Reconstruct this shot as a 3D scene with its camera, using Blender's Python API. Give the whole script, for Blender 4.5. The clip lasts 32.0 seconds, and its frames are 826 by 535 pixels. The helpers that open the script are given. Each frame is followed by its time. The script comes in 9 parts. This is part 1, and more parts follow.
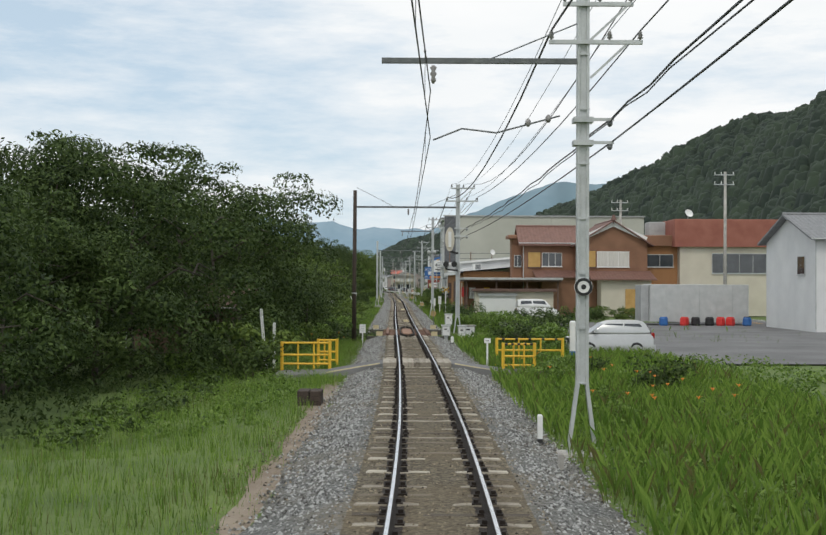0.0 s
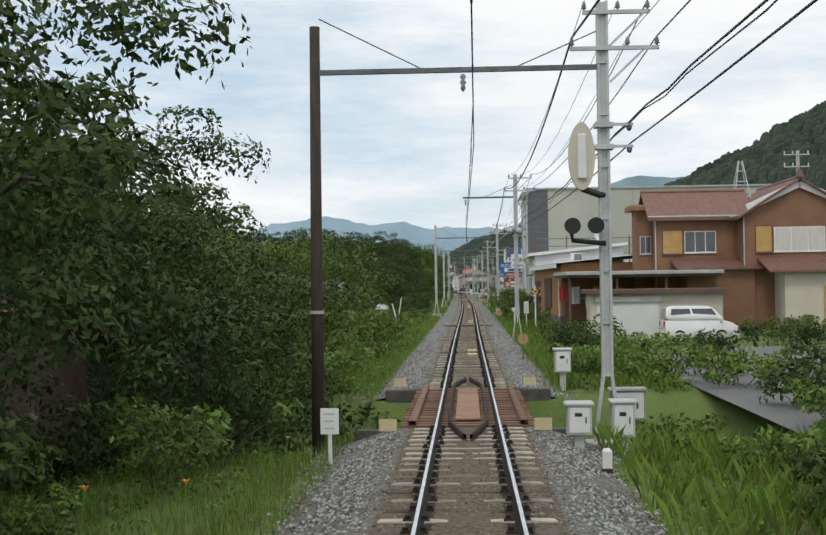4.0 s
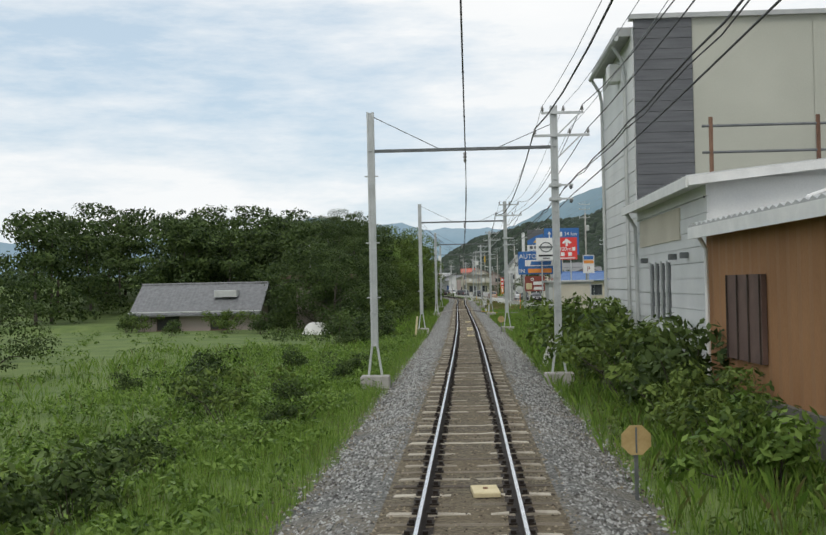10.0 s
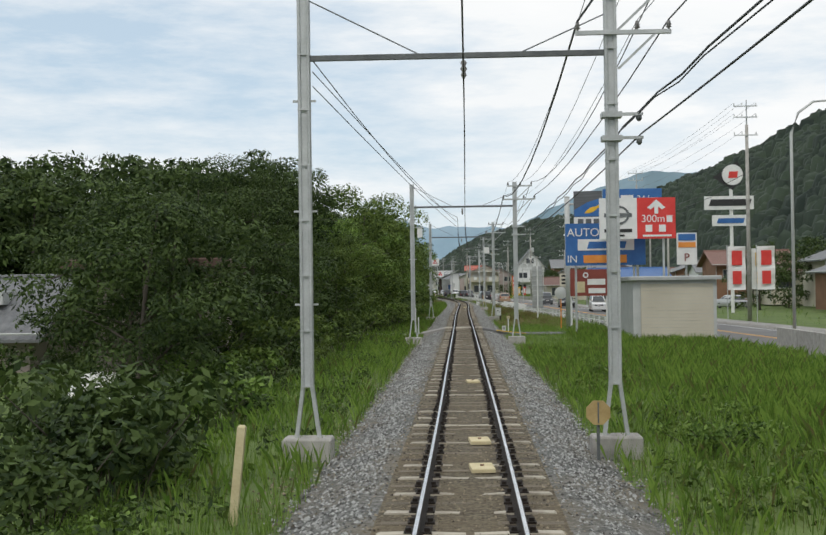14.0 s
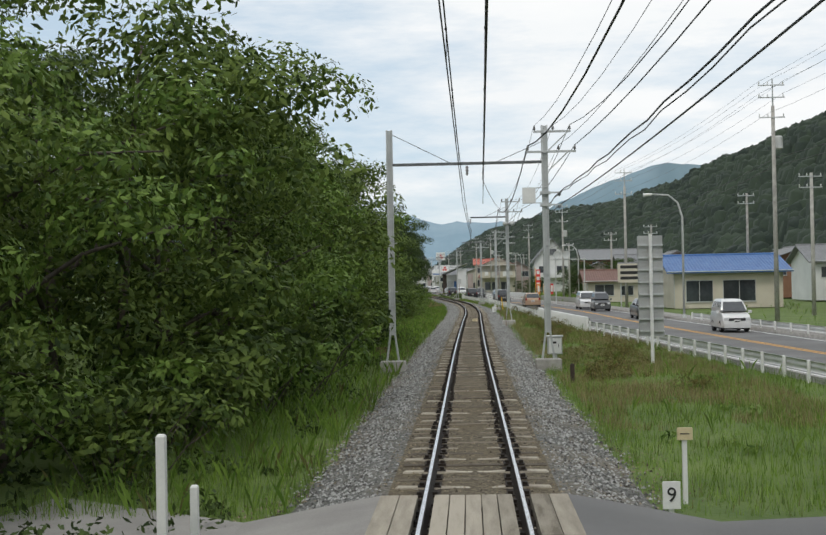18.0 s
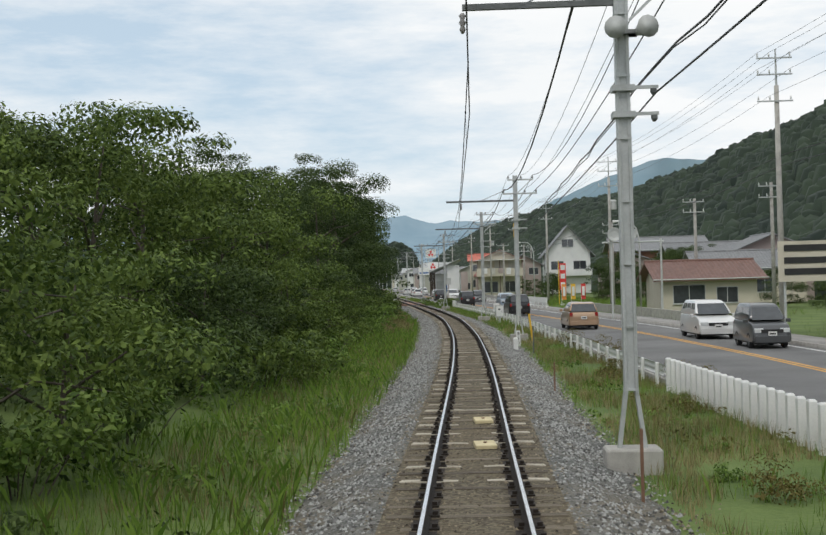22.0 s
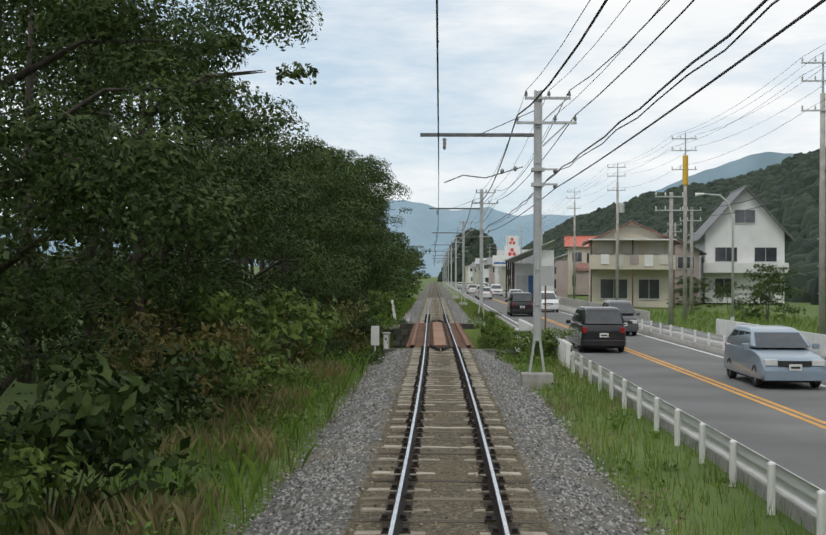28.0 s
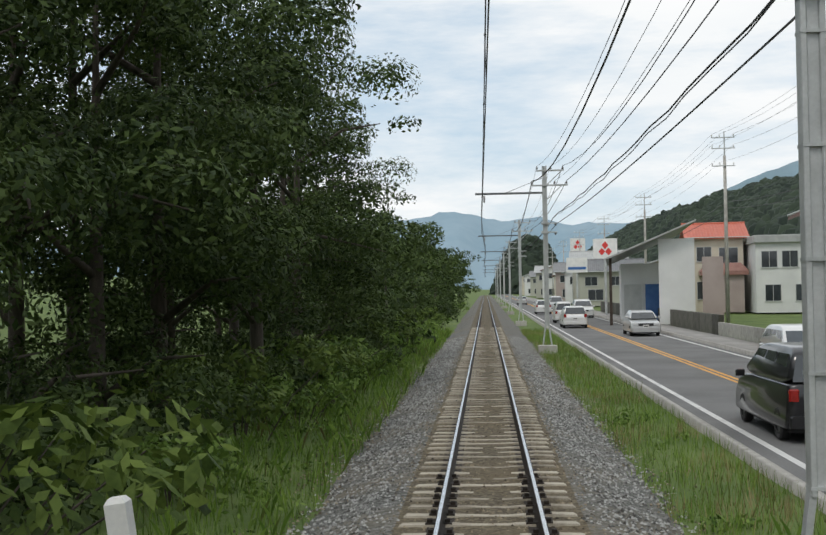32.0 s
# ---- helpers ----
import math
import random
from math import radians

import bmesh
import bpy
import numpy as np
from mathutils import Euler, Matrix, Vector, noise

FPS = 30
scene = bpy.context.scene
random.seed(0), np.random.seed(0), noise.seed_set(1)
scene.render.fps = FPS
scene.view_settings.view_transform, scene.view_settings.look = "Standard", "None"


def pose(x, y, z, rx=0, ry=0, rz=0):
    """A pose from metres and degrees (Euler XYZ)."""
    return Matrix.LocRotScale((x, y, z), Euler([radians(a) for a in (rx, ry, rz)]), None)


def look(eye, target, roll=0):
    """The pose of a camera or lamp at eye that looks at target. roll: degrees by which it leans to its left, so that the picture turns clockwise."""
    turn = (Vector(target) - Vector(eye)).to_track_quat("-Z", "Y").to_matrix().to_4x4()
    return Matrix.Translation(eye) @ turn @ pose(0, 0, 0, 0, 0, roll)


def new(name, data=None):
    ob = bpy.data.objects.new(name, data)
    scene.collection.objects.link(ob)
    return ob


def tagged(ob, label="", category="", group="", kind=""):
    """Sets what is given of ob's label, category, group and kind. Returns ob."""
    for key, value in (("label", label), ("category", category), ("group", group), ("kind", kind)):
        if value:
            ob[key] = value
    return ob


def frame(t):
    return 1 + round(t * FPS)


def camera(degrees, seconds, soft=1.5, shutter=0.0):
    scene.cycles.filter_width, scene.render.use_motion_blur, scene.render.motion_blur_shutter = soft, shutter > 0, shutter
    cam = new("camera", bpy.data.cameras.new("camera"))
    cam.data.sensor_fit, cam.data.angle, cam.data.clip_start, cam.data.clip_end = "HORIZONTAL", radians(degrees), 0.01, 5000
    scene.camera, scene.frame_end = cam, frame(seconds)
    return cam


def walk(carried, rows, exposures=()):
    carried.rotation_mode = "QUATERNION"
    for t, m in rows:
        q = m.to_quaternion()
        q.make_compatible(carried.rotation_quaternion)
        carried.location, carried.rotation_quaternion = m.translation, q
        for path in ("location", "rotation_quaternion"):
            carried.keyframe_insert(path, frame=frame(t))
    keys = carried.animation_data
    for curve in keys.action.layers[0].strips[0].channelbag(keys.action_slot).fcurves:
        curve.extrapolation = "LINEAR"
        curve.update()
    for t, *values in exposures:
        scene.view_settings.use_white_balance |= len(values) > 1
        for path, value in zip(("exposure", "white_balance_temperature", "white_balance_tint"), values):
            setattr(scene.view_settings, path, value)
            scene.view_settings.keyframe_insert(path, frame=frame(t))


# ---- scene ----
cam = camera(38.0, 32.0)
PATH = [
    (0.0, (-0.681, -0.001, 2.5), (-0.526, 9.997, 2.636), 0.26),
    (0.5, (-0.443, 4.726, 2.5), (-0.361, 14.725, 2.630), 0.44),
    (1.0, (-0.256, 9.505, 2.5), (-0.251, 19.505, 2.634), 0.49),
    (1.5, (-0.122, 14.340, 2.5), (-0.211, 24.339, 2.643), 0.52),
    (2.0, (-0.036, 19.235, 2.5), (-0.234, 29.232, 2.652), 0.31),
    (2.5, (0.016, 24.194, 2.5), (-0.275, 34.188, 2.660), 0.14),
    (3.0, (0.047, 29.219, 2.5), (-0.315, 39.211, 2.648), 0.02),
    (3.5, (0.064, 34.309, 2.5), (-0.368, 44.299, 2.644), -0.57),
    (5.5, (0.027, 55.572, 2.5), (-0.451, 65.560, 2.628), -0.99),
    (6.0, (0.017, 61.157, 2.5), (-0.458, 71.144, 2.638), -1.04),
    (6.5, (0.009, 66.822, 2.5), (-0.460, 76.810, 2.630), -1.29),
    (7.0, (-0.000, 72.568, 2.5), (-0.466, 82.556, 2.635), -1.38),
    (7.5, (-0.013, 78.397, 2.5), (-0.462, 88.386, 2.662), -1.13),
    (8.0, (-0.023, 84.312, 2.5), (-0.466, 94.301, 2.662), -1.13),
    (8.5, (-0.026, 90.314, 2.5), (-0.465, 100.303, 2.661), -0.93),
    (9.0, (-0.021, 96.407, 2.5), (-0.471, 106.395, 2.653), -1.13),
    (9.5, (-0.007, 102.594, 2.5), (-0.450, 112.583, 2.656), -1.21),
    (10.0, (0.014, 108.878, 2.5), (-0.436, 118.867, 2.658), -1.18),
    (10.5, (0.027, 115.264, 2.5), (-0.428, 125.252, 2.653), -1.28),
    (11.0, (0.021, 121.742, 2.5), (-0.436, 131.730, 2.656), -1.75),
    (11.5, (0.002, 128.302, 2.5), (-0.453, 138.290, 2.649), -1.43),
    (12.0, (-0.005, 134.946, 2.5), (-0.462, 144.934, 2.647), -1.23),
    (12.5, (0.003, 141.679, 2.5), (-0.455, 151.667, 2.656), -1.03),
    (13.0, (0.016, 148.498, 2.5), (-0.448, 158.487, 2.654), -1.05),
    (13.5, (0.014, 155.401, 2.5), (-0.452, 165.389, 2.656), -1.13),
    (14.0, (-0.000, 162.375, 2.5), (-0.487, 172.362, 2.650), -0.76),
    (14.5, (-0.017, 169.413, 2.5), (-0.540, 179.398, 2.659), -1.10),
    (16.5, (-0.220, 198.395, 2.5), (-0.768, 208.379, 2.636), -1.12),
    (17.0, (-0.270, 205.732, 2.5), (-0.831, 215.715, 2.635), -1.16),
    (17.5, (-0.335, 213.105, 2.5), (-0.901, 223.088, 2.642), -1.29),
    (18.0, (-0.403, 220.510, 2.5), (-0.961, 230.493, 2.624), -1.07),
    (18.5, (-0.462, 227.951, 2.5), (-0.992, 237.936, 2.624), -0.93),
    (19.0, (-0.528, 235.428, 2.5), (-1.044, 245.414, 2.627), -1.13),
    (19.5, (-0.617, 242.938, 2.5), (-1.128, 252.924, 2.619), -1.37),
    (20.0, (-0.705, 250.483, 2.5), (-1.217, 260.469, 2.627), -1.39),
    (20.5, (-0.763, 258.061, 2.5), (-1.272, 268.048, 2.630), -1.21),
    (21.0, (-0.814, 265.672, 2.5), (-1.326, 275.658, 2.634), -1.02),
    (21.5, (-0.863, 273.311, 2.5), (-1.365, 283.298, 2.639), -1.39),
    (22.0, (-0.908, 280.975, 2.5), (-1.415, 290.961, 2.625), -1.51),
    (22.5, (-0.938, 288.658, 2.5), (-1.439, 298.645, 2.625), -1.35),
    (23.0, (-0.971, 296.358, 2.5), (-1.468, 306.345, 2.615), -1.23),
    (23.5, (-1.004, 304.077, 2.5), (-1.500, 314.064, 2.609), -1.10),
    (24.0, (-1.031, 311.827, 2.5), (-1.512, 321.815, 2.611), -1.01),
    (24.5, (-1.085, 319.605, 2.5), (-1.564, 329.593, 2.618), -0.63),
    (26.5, (-1.929, 350.708, 2.5), (-2.690, 360.679, 2.584), 1.15),
    (27.0, (-2.280, 358.443, 2.5), (-3.196, 368.401, 2.571), 1.09),
    (27.5, (-2.784, 366.206, 2.5), (-3.845, 376.150, 2.564), 1.09),
    (28.0, (-3.435, 374.005, 2.5), (-4.632, 383.933, 2.569), 0.29),
    (28.5, (-4.137, 381.843, 2.5), (-5.441, 391.757, 2.577), -0.36),
    (29.0, (-4.881, 389.721, 2.5), (-6.276, 399.622, 2.592), -1.01),
    (29.5, (-5.666, 397.644, 2.5), (-7.093, 407.541, 2.598), -1.10),
    (30.0, (-6.463, 405.609, 2.5), (-7.947, 415.497, 2.610), -1.19),
    (30.5, (-7.287, 413.611, 2.5), (-8.836, 423.489, 2.636), -1.56),
    (31.0, (-8.129, 421.649, 2.5), (-9.720, 431.521, 2.650), -1.51),
    (31.5, (-8.988, 429.730, 2.5), (-10.609, 439.596, 2.677), -1.35),
    (32.0, (-9.825, 437.860, 2.5), (-11.445, 447.726, 2.685), -1.03),
]
walk(cam, [(t, look(eye, target, roll)) for t, eye, target, roll in PATH])

# ---- sky, sun ----
world = bpy.data.worlds.new("overcast_sky")
scene.world = world
world.use_nodes = True
wn, wl = world.node_tree.nodes, world.node_tree.links
wn.clear()
w_out = wn.new("ShaderNodeOutputWorld")
w_bg = wn.new("ShaderNodeBackground")
w_sky = wn.new("ShaderNodeTexSky")
w_sky.sky_type, w_sky.sun_disc = "NISHITA", False
w_sky.sun_elevation, w_sky.sun_rotation = radians(55), radians(200)
w_tc = wn.new("ShaderNodeTexCoord")
w_map = wn.new("ShaderNodeMapping")
w_map.inputs["Scale"].default_value = (1.0, 1.0, 4.5)
w_map.inputs["Location"].default_value = (0.35, 0.1, 0.2)
w_n = wn.new("ShaderNodeTexNoise")
w_n.inputs["Scale"].default_value, w_n.inputs["Detail"].default_value = 2.6, 9
w_n.inputs["Roughness"].default_value = 0.62
w_ramp = wn.new("ShaderNodeValToRGB")
w_ramp.color_ramp.elements[0].position, w_ramp.color_ramp.elements[0].color = 0.34, (0, 0, 0, 1)
w_ramp.color_ramp.elements[1].position, w_ramp.color_ramp.elements[1].color = 0.54, (1, 1, 1, 1)
w_gain = wn.new("ShaderNodeMix")
w_gain.data_type, w_gain.blend_type = "RGBA", "MULTIPLY"
w_gain.inputs["Factor"].default_value = 1.0
w_gain.inputs["B"].default_value = (0.10, 0.10, 0.10, 1)
w_haze = wn.new("ShaderNodeMix")
w_haze.data_type = "RGBA"
w_haze.inputs["Factor"].default_value = 0.72
w_haze.inputs["B"].default_value = (0.60, 0.735, 0.85, 1)
w_mix = wn.new("ShaderNodeMix")
w_mix.data_type = "RGBA"
w_n2 = wn.new("ShaderNodeTexNoise")
w_n2.inputs["Scale"].default_value, w_n2.inputs["Detail"].default_value = 7.0, 6
w_cloud = wn.new("ShaderNodeMix")
w_cloud.data_type = "RGBA"
w_cloud.inputs["A"].default_value = (0.82, 0.86, 0.885, 1)
w_cloud.inputs["B"].default_value = (0.99, 0.985, 0.975, 1)
for a, b in (((w_tc, "Generated"), (w_map, "Vector")), ((w_map, "Vector"), (w_n, "Vector")), ((w_map, "Vector"), (w_n2, "Vector")),
             ((w_n, "Fac"), (w_ramp, "Fac")), ((w_sky, "Color"), (w_gain, "A")), ((w_gain, "Result"), (w_haze, "A")),
             ((w_n2, "Fac"), (w_cloud, "Factor")), ((w_haze, "Result"), (w_mix, "A")), ((w_cloud, "Result"), (w_mix, "B")), ((w_ramp, "Color"), (w_mix, "Factor")),
             ((w_mix, "Result"), (w_bg, "Color")), ((w_bg, "Background"), (w_out, "Surface"))):
    wl.new(a[0].outputs[a[1]], b[0].inputs[b[1]])
w_bg.inputs["Strength"].default_value = 1.05

sun_data = bpy.data.lights.new("sun", "SUN")
sun_data.energy, sun_data.angle, sun_data.color = 1.0, radians(14), (1.0, 0.94, 0.86)
sun = new("sun", sun_data)
sun.matrix_world = look((0, 0, 60), (12, 42, 0))
scene.view_settings.exposure = 0.0


# ---- materials ----
def material(name, a, b, rough=0.8, metal=0.0, scale=3.0, fine=40.0, bump=0.15, c=None, coord="Object", rnd=0.0, island=False, stretch=None, spec=None, translucent=0.0):
    """Two-scale noise between colours a and b, with stains of c and fine bump."""
    m = bpy.data.materials.new(name)
    m.use_nodes = True
    n, l = m.node_tree.nodes, m.node_tree.links
    bsdf = n["Principled BSDF"]
    bsdf.inputs["Roughness"].default_value, bsdf.inputs["Metallic"].default_value = rough, metal
    if spec is not None:
        bsdf.inputs["Specular IOR Level"].default_value = spec
    tc = n.new("ShaderNodeTexCoord")
    vec = tc.outputs[coord] if coord != "World" else n.new("ShaderNodeNewGeometry").outputs["Position"]
    if stretch:
        mp = n.new("ShaderNodeMapping")
        mp.inputs["Scale"].default_value = stretch
        l.new(vec, mp.inputs["Vector"])
        vec = mp.outputs["Vector"]
    big = n.new("ShaderNodeTexNoise")
    big.inputs["Scale"].default_value, big.inputs["Detail"].default_value = scale, 4
    small = n.new("ShaderNodeTexNoise")
    small.inputs["Scale"].default_value, small.inputs["Detail"].default_value = fine, 3
    for t in (big, small):
        l.new(vec, t.inputs["Vector"])
    add = n.new("ShaderNodeMath")
    add.operation = "MULTIPLY_ADD"
    l.new(small.outputs["Fac"], add.inputs[0])
    add.inputs[1].default_value = 0.45
    l.new(big.outputs["Fac"], add.inputs[2])
    fac = add.outputs[0]
    if rnd or island:
        src = n.new("ShaderNodeNewGeometry").outputs["Random Per Island"] if island else n.new("ShaderNodeObjectInfo").outputs["Random"]
        r = n.new("ShaderNodeMath")
        r.operation = "MULTIPLY_ADD"
        l.new(src, r.inputs[0])
        r.inputs[1].default_value = rnd
        l.new(fac, r.inputs[2])
        s = n.new("ShaderNodeMath")
        s.operation = "SUBTRACT"
        l.new(r.outputs[0], s.inputs[0])
        s.inputs[1].default_value = rnd / 2
        fac = s.outputs[0]
    ramp = n.new("ShaderNodeValToRGB")
    el = ramp.color_ramp.elements
    el[0].position, el[0].color = 0.45, (*a, 1)
    el[1].position, el[1].color = 1.0, (*b, 1)
    if c:
        e = ramp.color_ramp.elements.new(0.3)
        e.color = (*c, 1)
    l.new(fac, ramp.inputs["Fac"])
    l.new(ramp.outputs["Color"], bsdf.inputs["Base Color"])
    if bump:
        bp = n.new("ShaderNodeBump")
        bp.inputs["Strength"].default_value, bp.inputs["Distance"].default_value = bump, 0.02
        l.new(small.outputs["Fac"], bp.inputs["Height"])
        l.new(bp.outputs["Normal"], bsdf.inputs["Normal"])
    if translucent:
        tr = n.new("ShaderNodeBsdfTranslucent")
        l.new(ramp.outputs["Color"], tr.inputs["Color"])
        ms = n.new("ShaderNodeMixShader")
        ms.inputs["Fac"].default_value = translucent
        l.new(bsdf.outputs[0], ms.inputs[1])
        l.new(tr.outputs[0], ms.inputs[2])
        l.new(ms.outputs[0], n["Material Output"].inputs["Surface"])
    return m


def gravel_material(name, cols, scale, mud):
    """Loose crushed stone: cells of single stones with their own tone, and dark gaps between."""
    m = bpy.data.materials.new(name)
    m.use_nodes = True
    n, l = m.node_tree.nodes, m.node_tree.links
    bsdf = n["Principled BSDF"]
    bsdf.inputs["Roughness"].default_value = 0.95
    geo = n.new("ShaderNodeNewGeometry")
    vo = n.new("ShaderNodeTexVoronoi")
    vo.inputs["Scale"].default_value = scale
    l.new(geo.outputs["Position"], vo.inputs["Vector"])
    sep = n.new("ShaderNodeSeparateColor")
    l.new(vo.outputs["Color"], sep.inputs["Color"])
    ramp = n.new("ShaderNodeValToRGB")
    el = ramp.color_ramp.elements
    el[0].position, el[0].color = 0.0, (*cols[0], 1)
    el[1].position, el[1].color = 1.0, (*cols[2], 1)
    e = el.new(0.5)
    e.color = (*cols[1], 1)
    l.new(sep.outputs["Red"], ramp.inputs["Fac"])
    big = n.new("ShaderNodeTexNoise")
    big.inputs["Scale"].default_value, big.inputs["Detail"].default_value = 0.5, 5
    l.new(geo.outputs["Position"], big.inputs["Vector"])
    br = n.new("ShaderNodeValToRGB")
    br.color_ramp.elements[0].position, br.color_ramp.elements[1].position = 0.42, 0.68
    l.new(big.outputs["Fac"], br.inputs["Fac"])
    mx = n.new("ShaderNodeMix")
    mx.data_type, mx.blend_type = "RGBA", "MIX"
    mx.inputs["B"].default_value = (*mud, 1)
    half = n.new("ShaderNodeMath")
    half.operation = "MULTIPLY"
    half.inputs[1].default_value = 0.7
    l.new(br.outputs["Color"], half.inputs[0])
    l.new(half.outputs[0], mx.inputs["Factor"])
    l.new(ramp.outputs["Color"], mx.inputs["A"])
    l.new(mx.outputs["Result"], bsdf.inputs["Base Color"])
    bp = n.new("ShaderNodeBump")
    bp.inputs["Strength"].default_value, bp.inputs["Distance"].default_value = 0.35, 0.03
    bp.invert = True
    l.new(vo.outputs["Distance"], bp.inputs["Height"])
    l.new(bp.outputs["Normal"], bsdf.inputs["Normal"])
    return m


BALLAST = gravel_material("ballast_stone", ((0.05, 0.051, 0.047), (0.11, 0.112, 0.105), (0.22, 0.222, 0.21)), 24.0, (0.16, 0.135, 0.095))
BALLAST_BROWN = gravel_material("rusty_ballast", ((0.042, 0.034, 0.021), (0.10, 0.082, 0.052), (0.18, 0.155, 0.105)), 24.0, (0.13, 0.10, 0.058))
STONES_BROWN = material("rust_stained_stone", (0.085, 0.07, 0.047), (0.30, 0.255, 0.18), 0.95, 0, 9, 60, 0.2, c=(0.04, 0.033, 0.026), rnd=0.9, island=True, coord="World")
# oil and rust stain, plus the rail's shadow put into the colour
BALLAST_DARK = gravel_material("oily_shadowed_ballast", ((0.012, 0.01, 0.009), (0.03, 0.024, 0.02), (0.06, 0.048, 0.04)), 20.0, (0.03, 0.022, 0.017))
STONES = material("loose_stone", (0.085, 0.088, 0.085), (0.40, 0.405, 0.39), 0.95, 0, 9, 60, 0.2, c=(0.06, 0.055, 0.05), rnd=0.9, island=True, coord="World")
EARTH = material("grassy_earth", (0.06, 0.105, 0.02), (0.145, 0.20, 0.05), 0.95, 0, 0.5, 14.0, 0.8, c=(0.05, 0.045, 0.022), coord="World")
DIRT = material("bare_dirt", (0.16, 0.12, 0.085), (0.3, 0.25, 0.19), 0.95, 0, 1.2, 25, 0.5, c=(0.1, 0.09, 0.05), coord="World")
ASPHALT = material("worn_asphalt", (0.10, 0.10, 0.10), (0.19, 0.19, 0.188), 0.88, 0, 0.35, 70, 0.25, c=(0.075, 0.075, 0.075), coord="World")
PAVING = material("pavement_concrete", (0.22, 0.21, 0.2), (0.36, 0.35, 0.33), 0.9, 0, 0.8, 40, 0.2, coord="World")
# rusty steel, its colour taken darker to hold the shade on the rail's side
RAIL_SIDE = material("rusty_shaded_rail_steel", (0.014, 0.011, 0.009), (0.035, 0.025, 0.018), 0.75, 0.3, 4, 60, 0.2, coord="World")
RAIL_TOP = material("polished_rail_head", (0.55, 0.56, 0.58), (0.75, 0.76, 0.78), 0.22, 1.0, 3, 50, 0.02, coord="World")
WOOD_OLD = material("weathered_sleeper_wood", (0.085, 0.07, 0.05), (0.20, 0.17, 0.125), 0.9, 0, 5, 40, 0.5, c=(0.032, 0.025, 0.02), rnd=0.6, stretch=(0.4, 3, 3))
CONCRETE = material("aged_concrete", (0.27, 0.26, 0.24), (0.47, 0.455, 0.42), 0.9, 0, 4, 50, 0.3, c=(0.17, 0.15, 0.12), rnd=0.3)
CONC_SLEEPER = material("concrete_sleeper", (0.22, 0.195, 0.15), (0.50, 0.46, 0.38), 0.92, 0, 5, 60, 0.3, c=(0.13, 0.108, 0.085), rnd=0.5)
STEEL = material("galvanised_steel", (0.4, 0.42, 0.42), (0.58, 0.6, 0.6), 0.55, 0.35, 3, 30, 0.08, c=(0.3, 0.3, 0.29), rnd=0.2)
DARK_STEEL = material("dark_grey_steel", (0.10, 0.11, 0.115), (0.19, 0.2, 0.2), 0.6, 0.4, 4, 30, 0.08)
RUST = material("rusty_bridge_iron", (0.14, 0.075, 0.05), (0.26, 0.15, 0.10), 0.85, 0.1, 3, 40, 0.35, c=(0.07, 0.045, 0.035), rnd=0.4)
BLACK = material("black_rubber", (0.012, 0.012, 0.013), (0.03, 0.03, 0.03), 0.7, 0, 5, 30, 0.05)
CABLE = material("black_cable", (0.018, 0.018, 0.02), (0.045, 0.045, 0.05), 0.6, 0, 5, 30, 0)
WIRE_GREY = material("grey_wire", (0.16, 0.17, 0.18), (0.26, 0.27, 0.28), 0.5, 0.5, 5, 30, 0)
PORCELAIN = material("brown_porcelain", (0.16, 0.15, 0.15), (0.36, 0.35, 0.34), 0.3, 0, 5, 30, 0)
WHITE = material("white_paint", (0.66, 0.67, 0.66), (0.82, 0.82, 0.8), 0.6, 0, 2, 30, 0.08, c=(0.42, 0.4, 0.36), rnd=0.15)
YELLOW = material("yellow_paint", (0.62, 0.36, 0.02), (0.78, 0.5, 0.04), 0.55, 0, 3, 30, 0.1, c=(0.35, 0.19, 0.03))
CREAM = material("cream_board", (0.5, 0.42, 0.24), (0.68, 0.6, 0.38), 0.8, 0, 3, 30, 0.1, c=(0.3, 0.22, 0.1))
OCHRE_BOARD = material("faded_ochre_board", (0.36, 0.25, 0.10), (0.5, 0.37, 0.17), 0.8, 0, 3, 30, 0.1, c=(0.22, 0.15, 0.06))
ORANGE_LINE = material("orange_road_paint", (0.55, 0.27, 0.05), (0.75, 0.42, 0.1), 0.8, 0, 1.2, 40, 0.1, c=(0.3, 0.18, 0.08), coord="World")
WHITE_LINE = material("white_road_paint", (0.5, 0.5, 0.49), (0.76, 0.76, 0.74), 0.8, 0, 1.2, 40, 0.1, c=(0.25, 0.25, 0.245), coord="World")
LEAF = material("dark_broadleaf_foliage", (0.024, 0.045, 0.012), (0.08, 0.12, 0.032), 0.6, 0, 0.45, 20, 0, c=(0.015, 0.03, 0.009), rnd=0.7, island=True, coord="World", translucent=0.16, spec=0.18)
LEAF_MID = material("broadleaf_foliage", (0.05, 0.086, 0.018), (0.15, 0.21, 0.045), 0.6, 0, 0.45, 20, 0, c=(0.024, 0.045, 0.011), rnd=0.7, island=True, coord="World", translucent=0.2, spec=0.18)
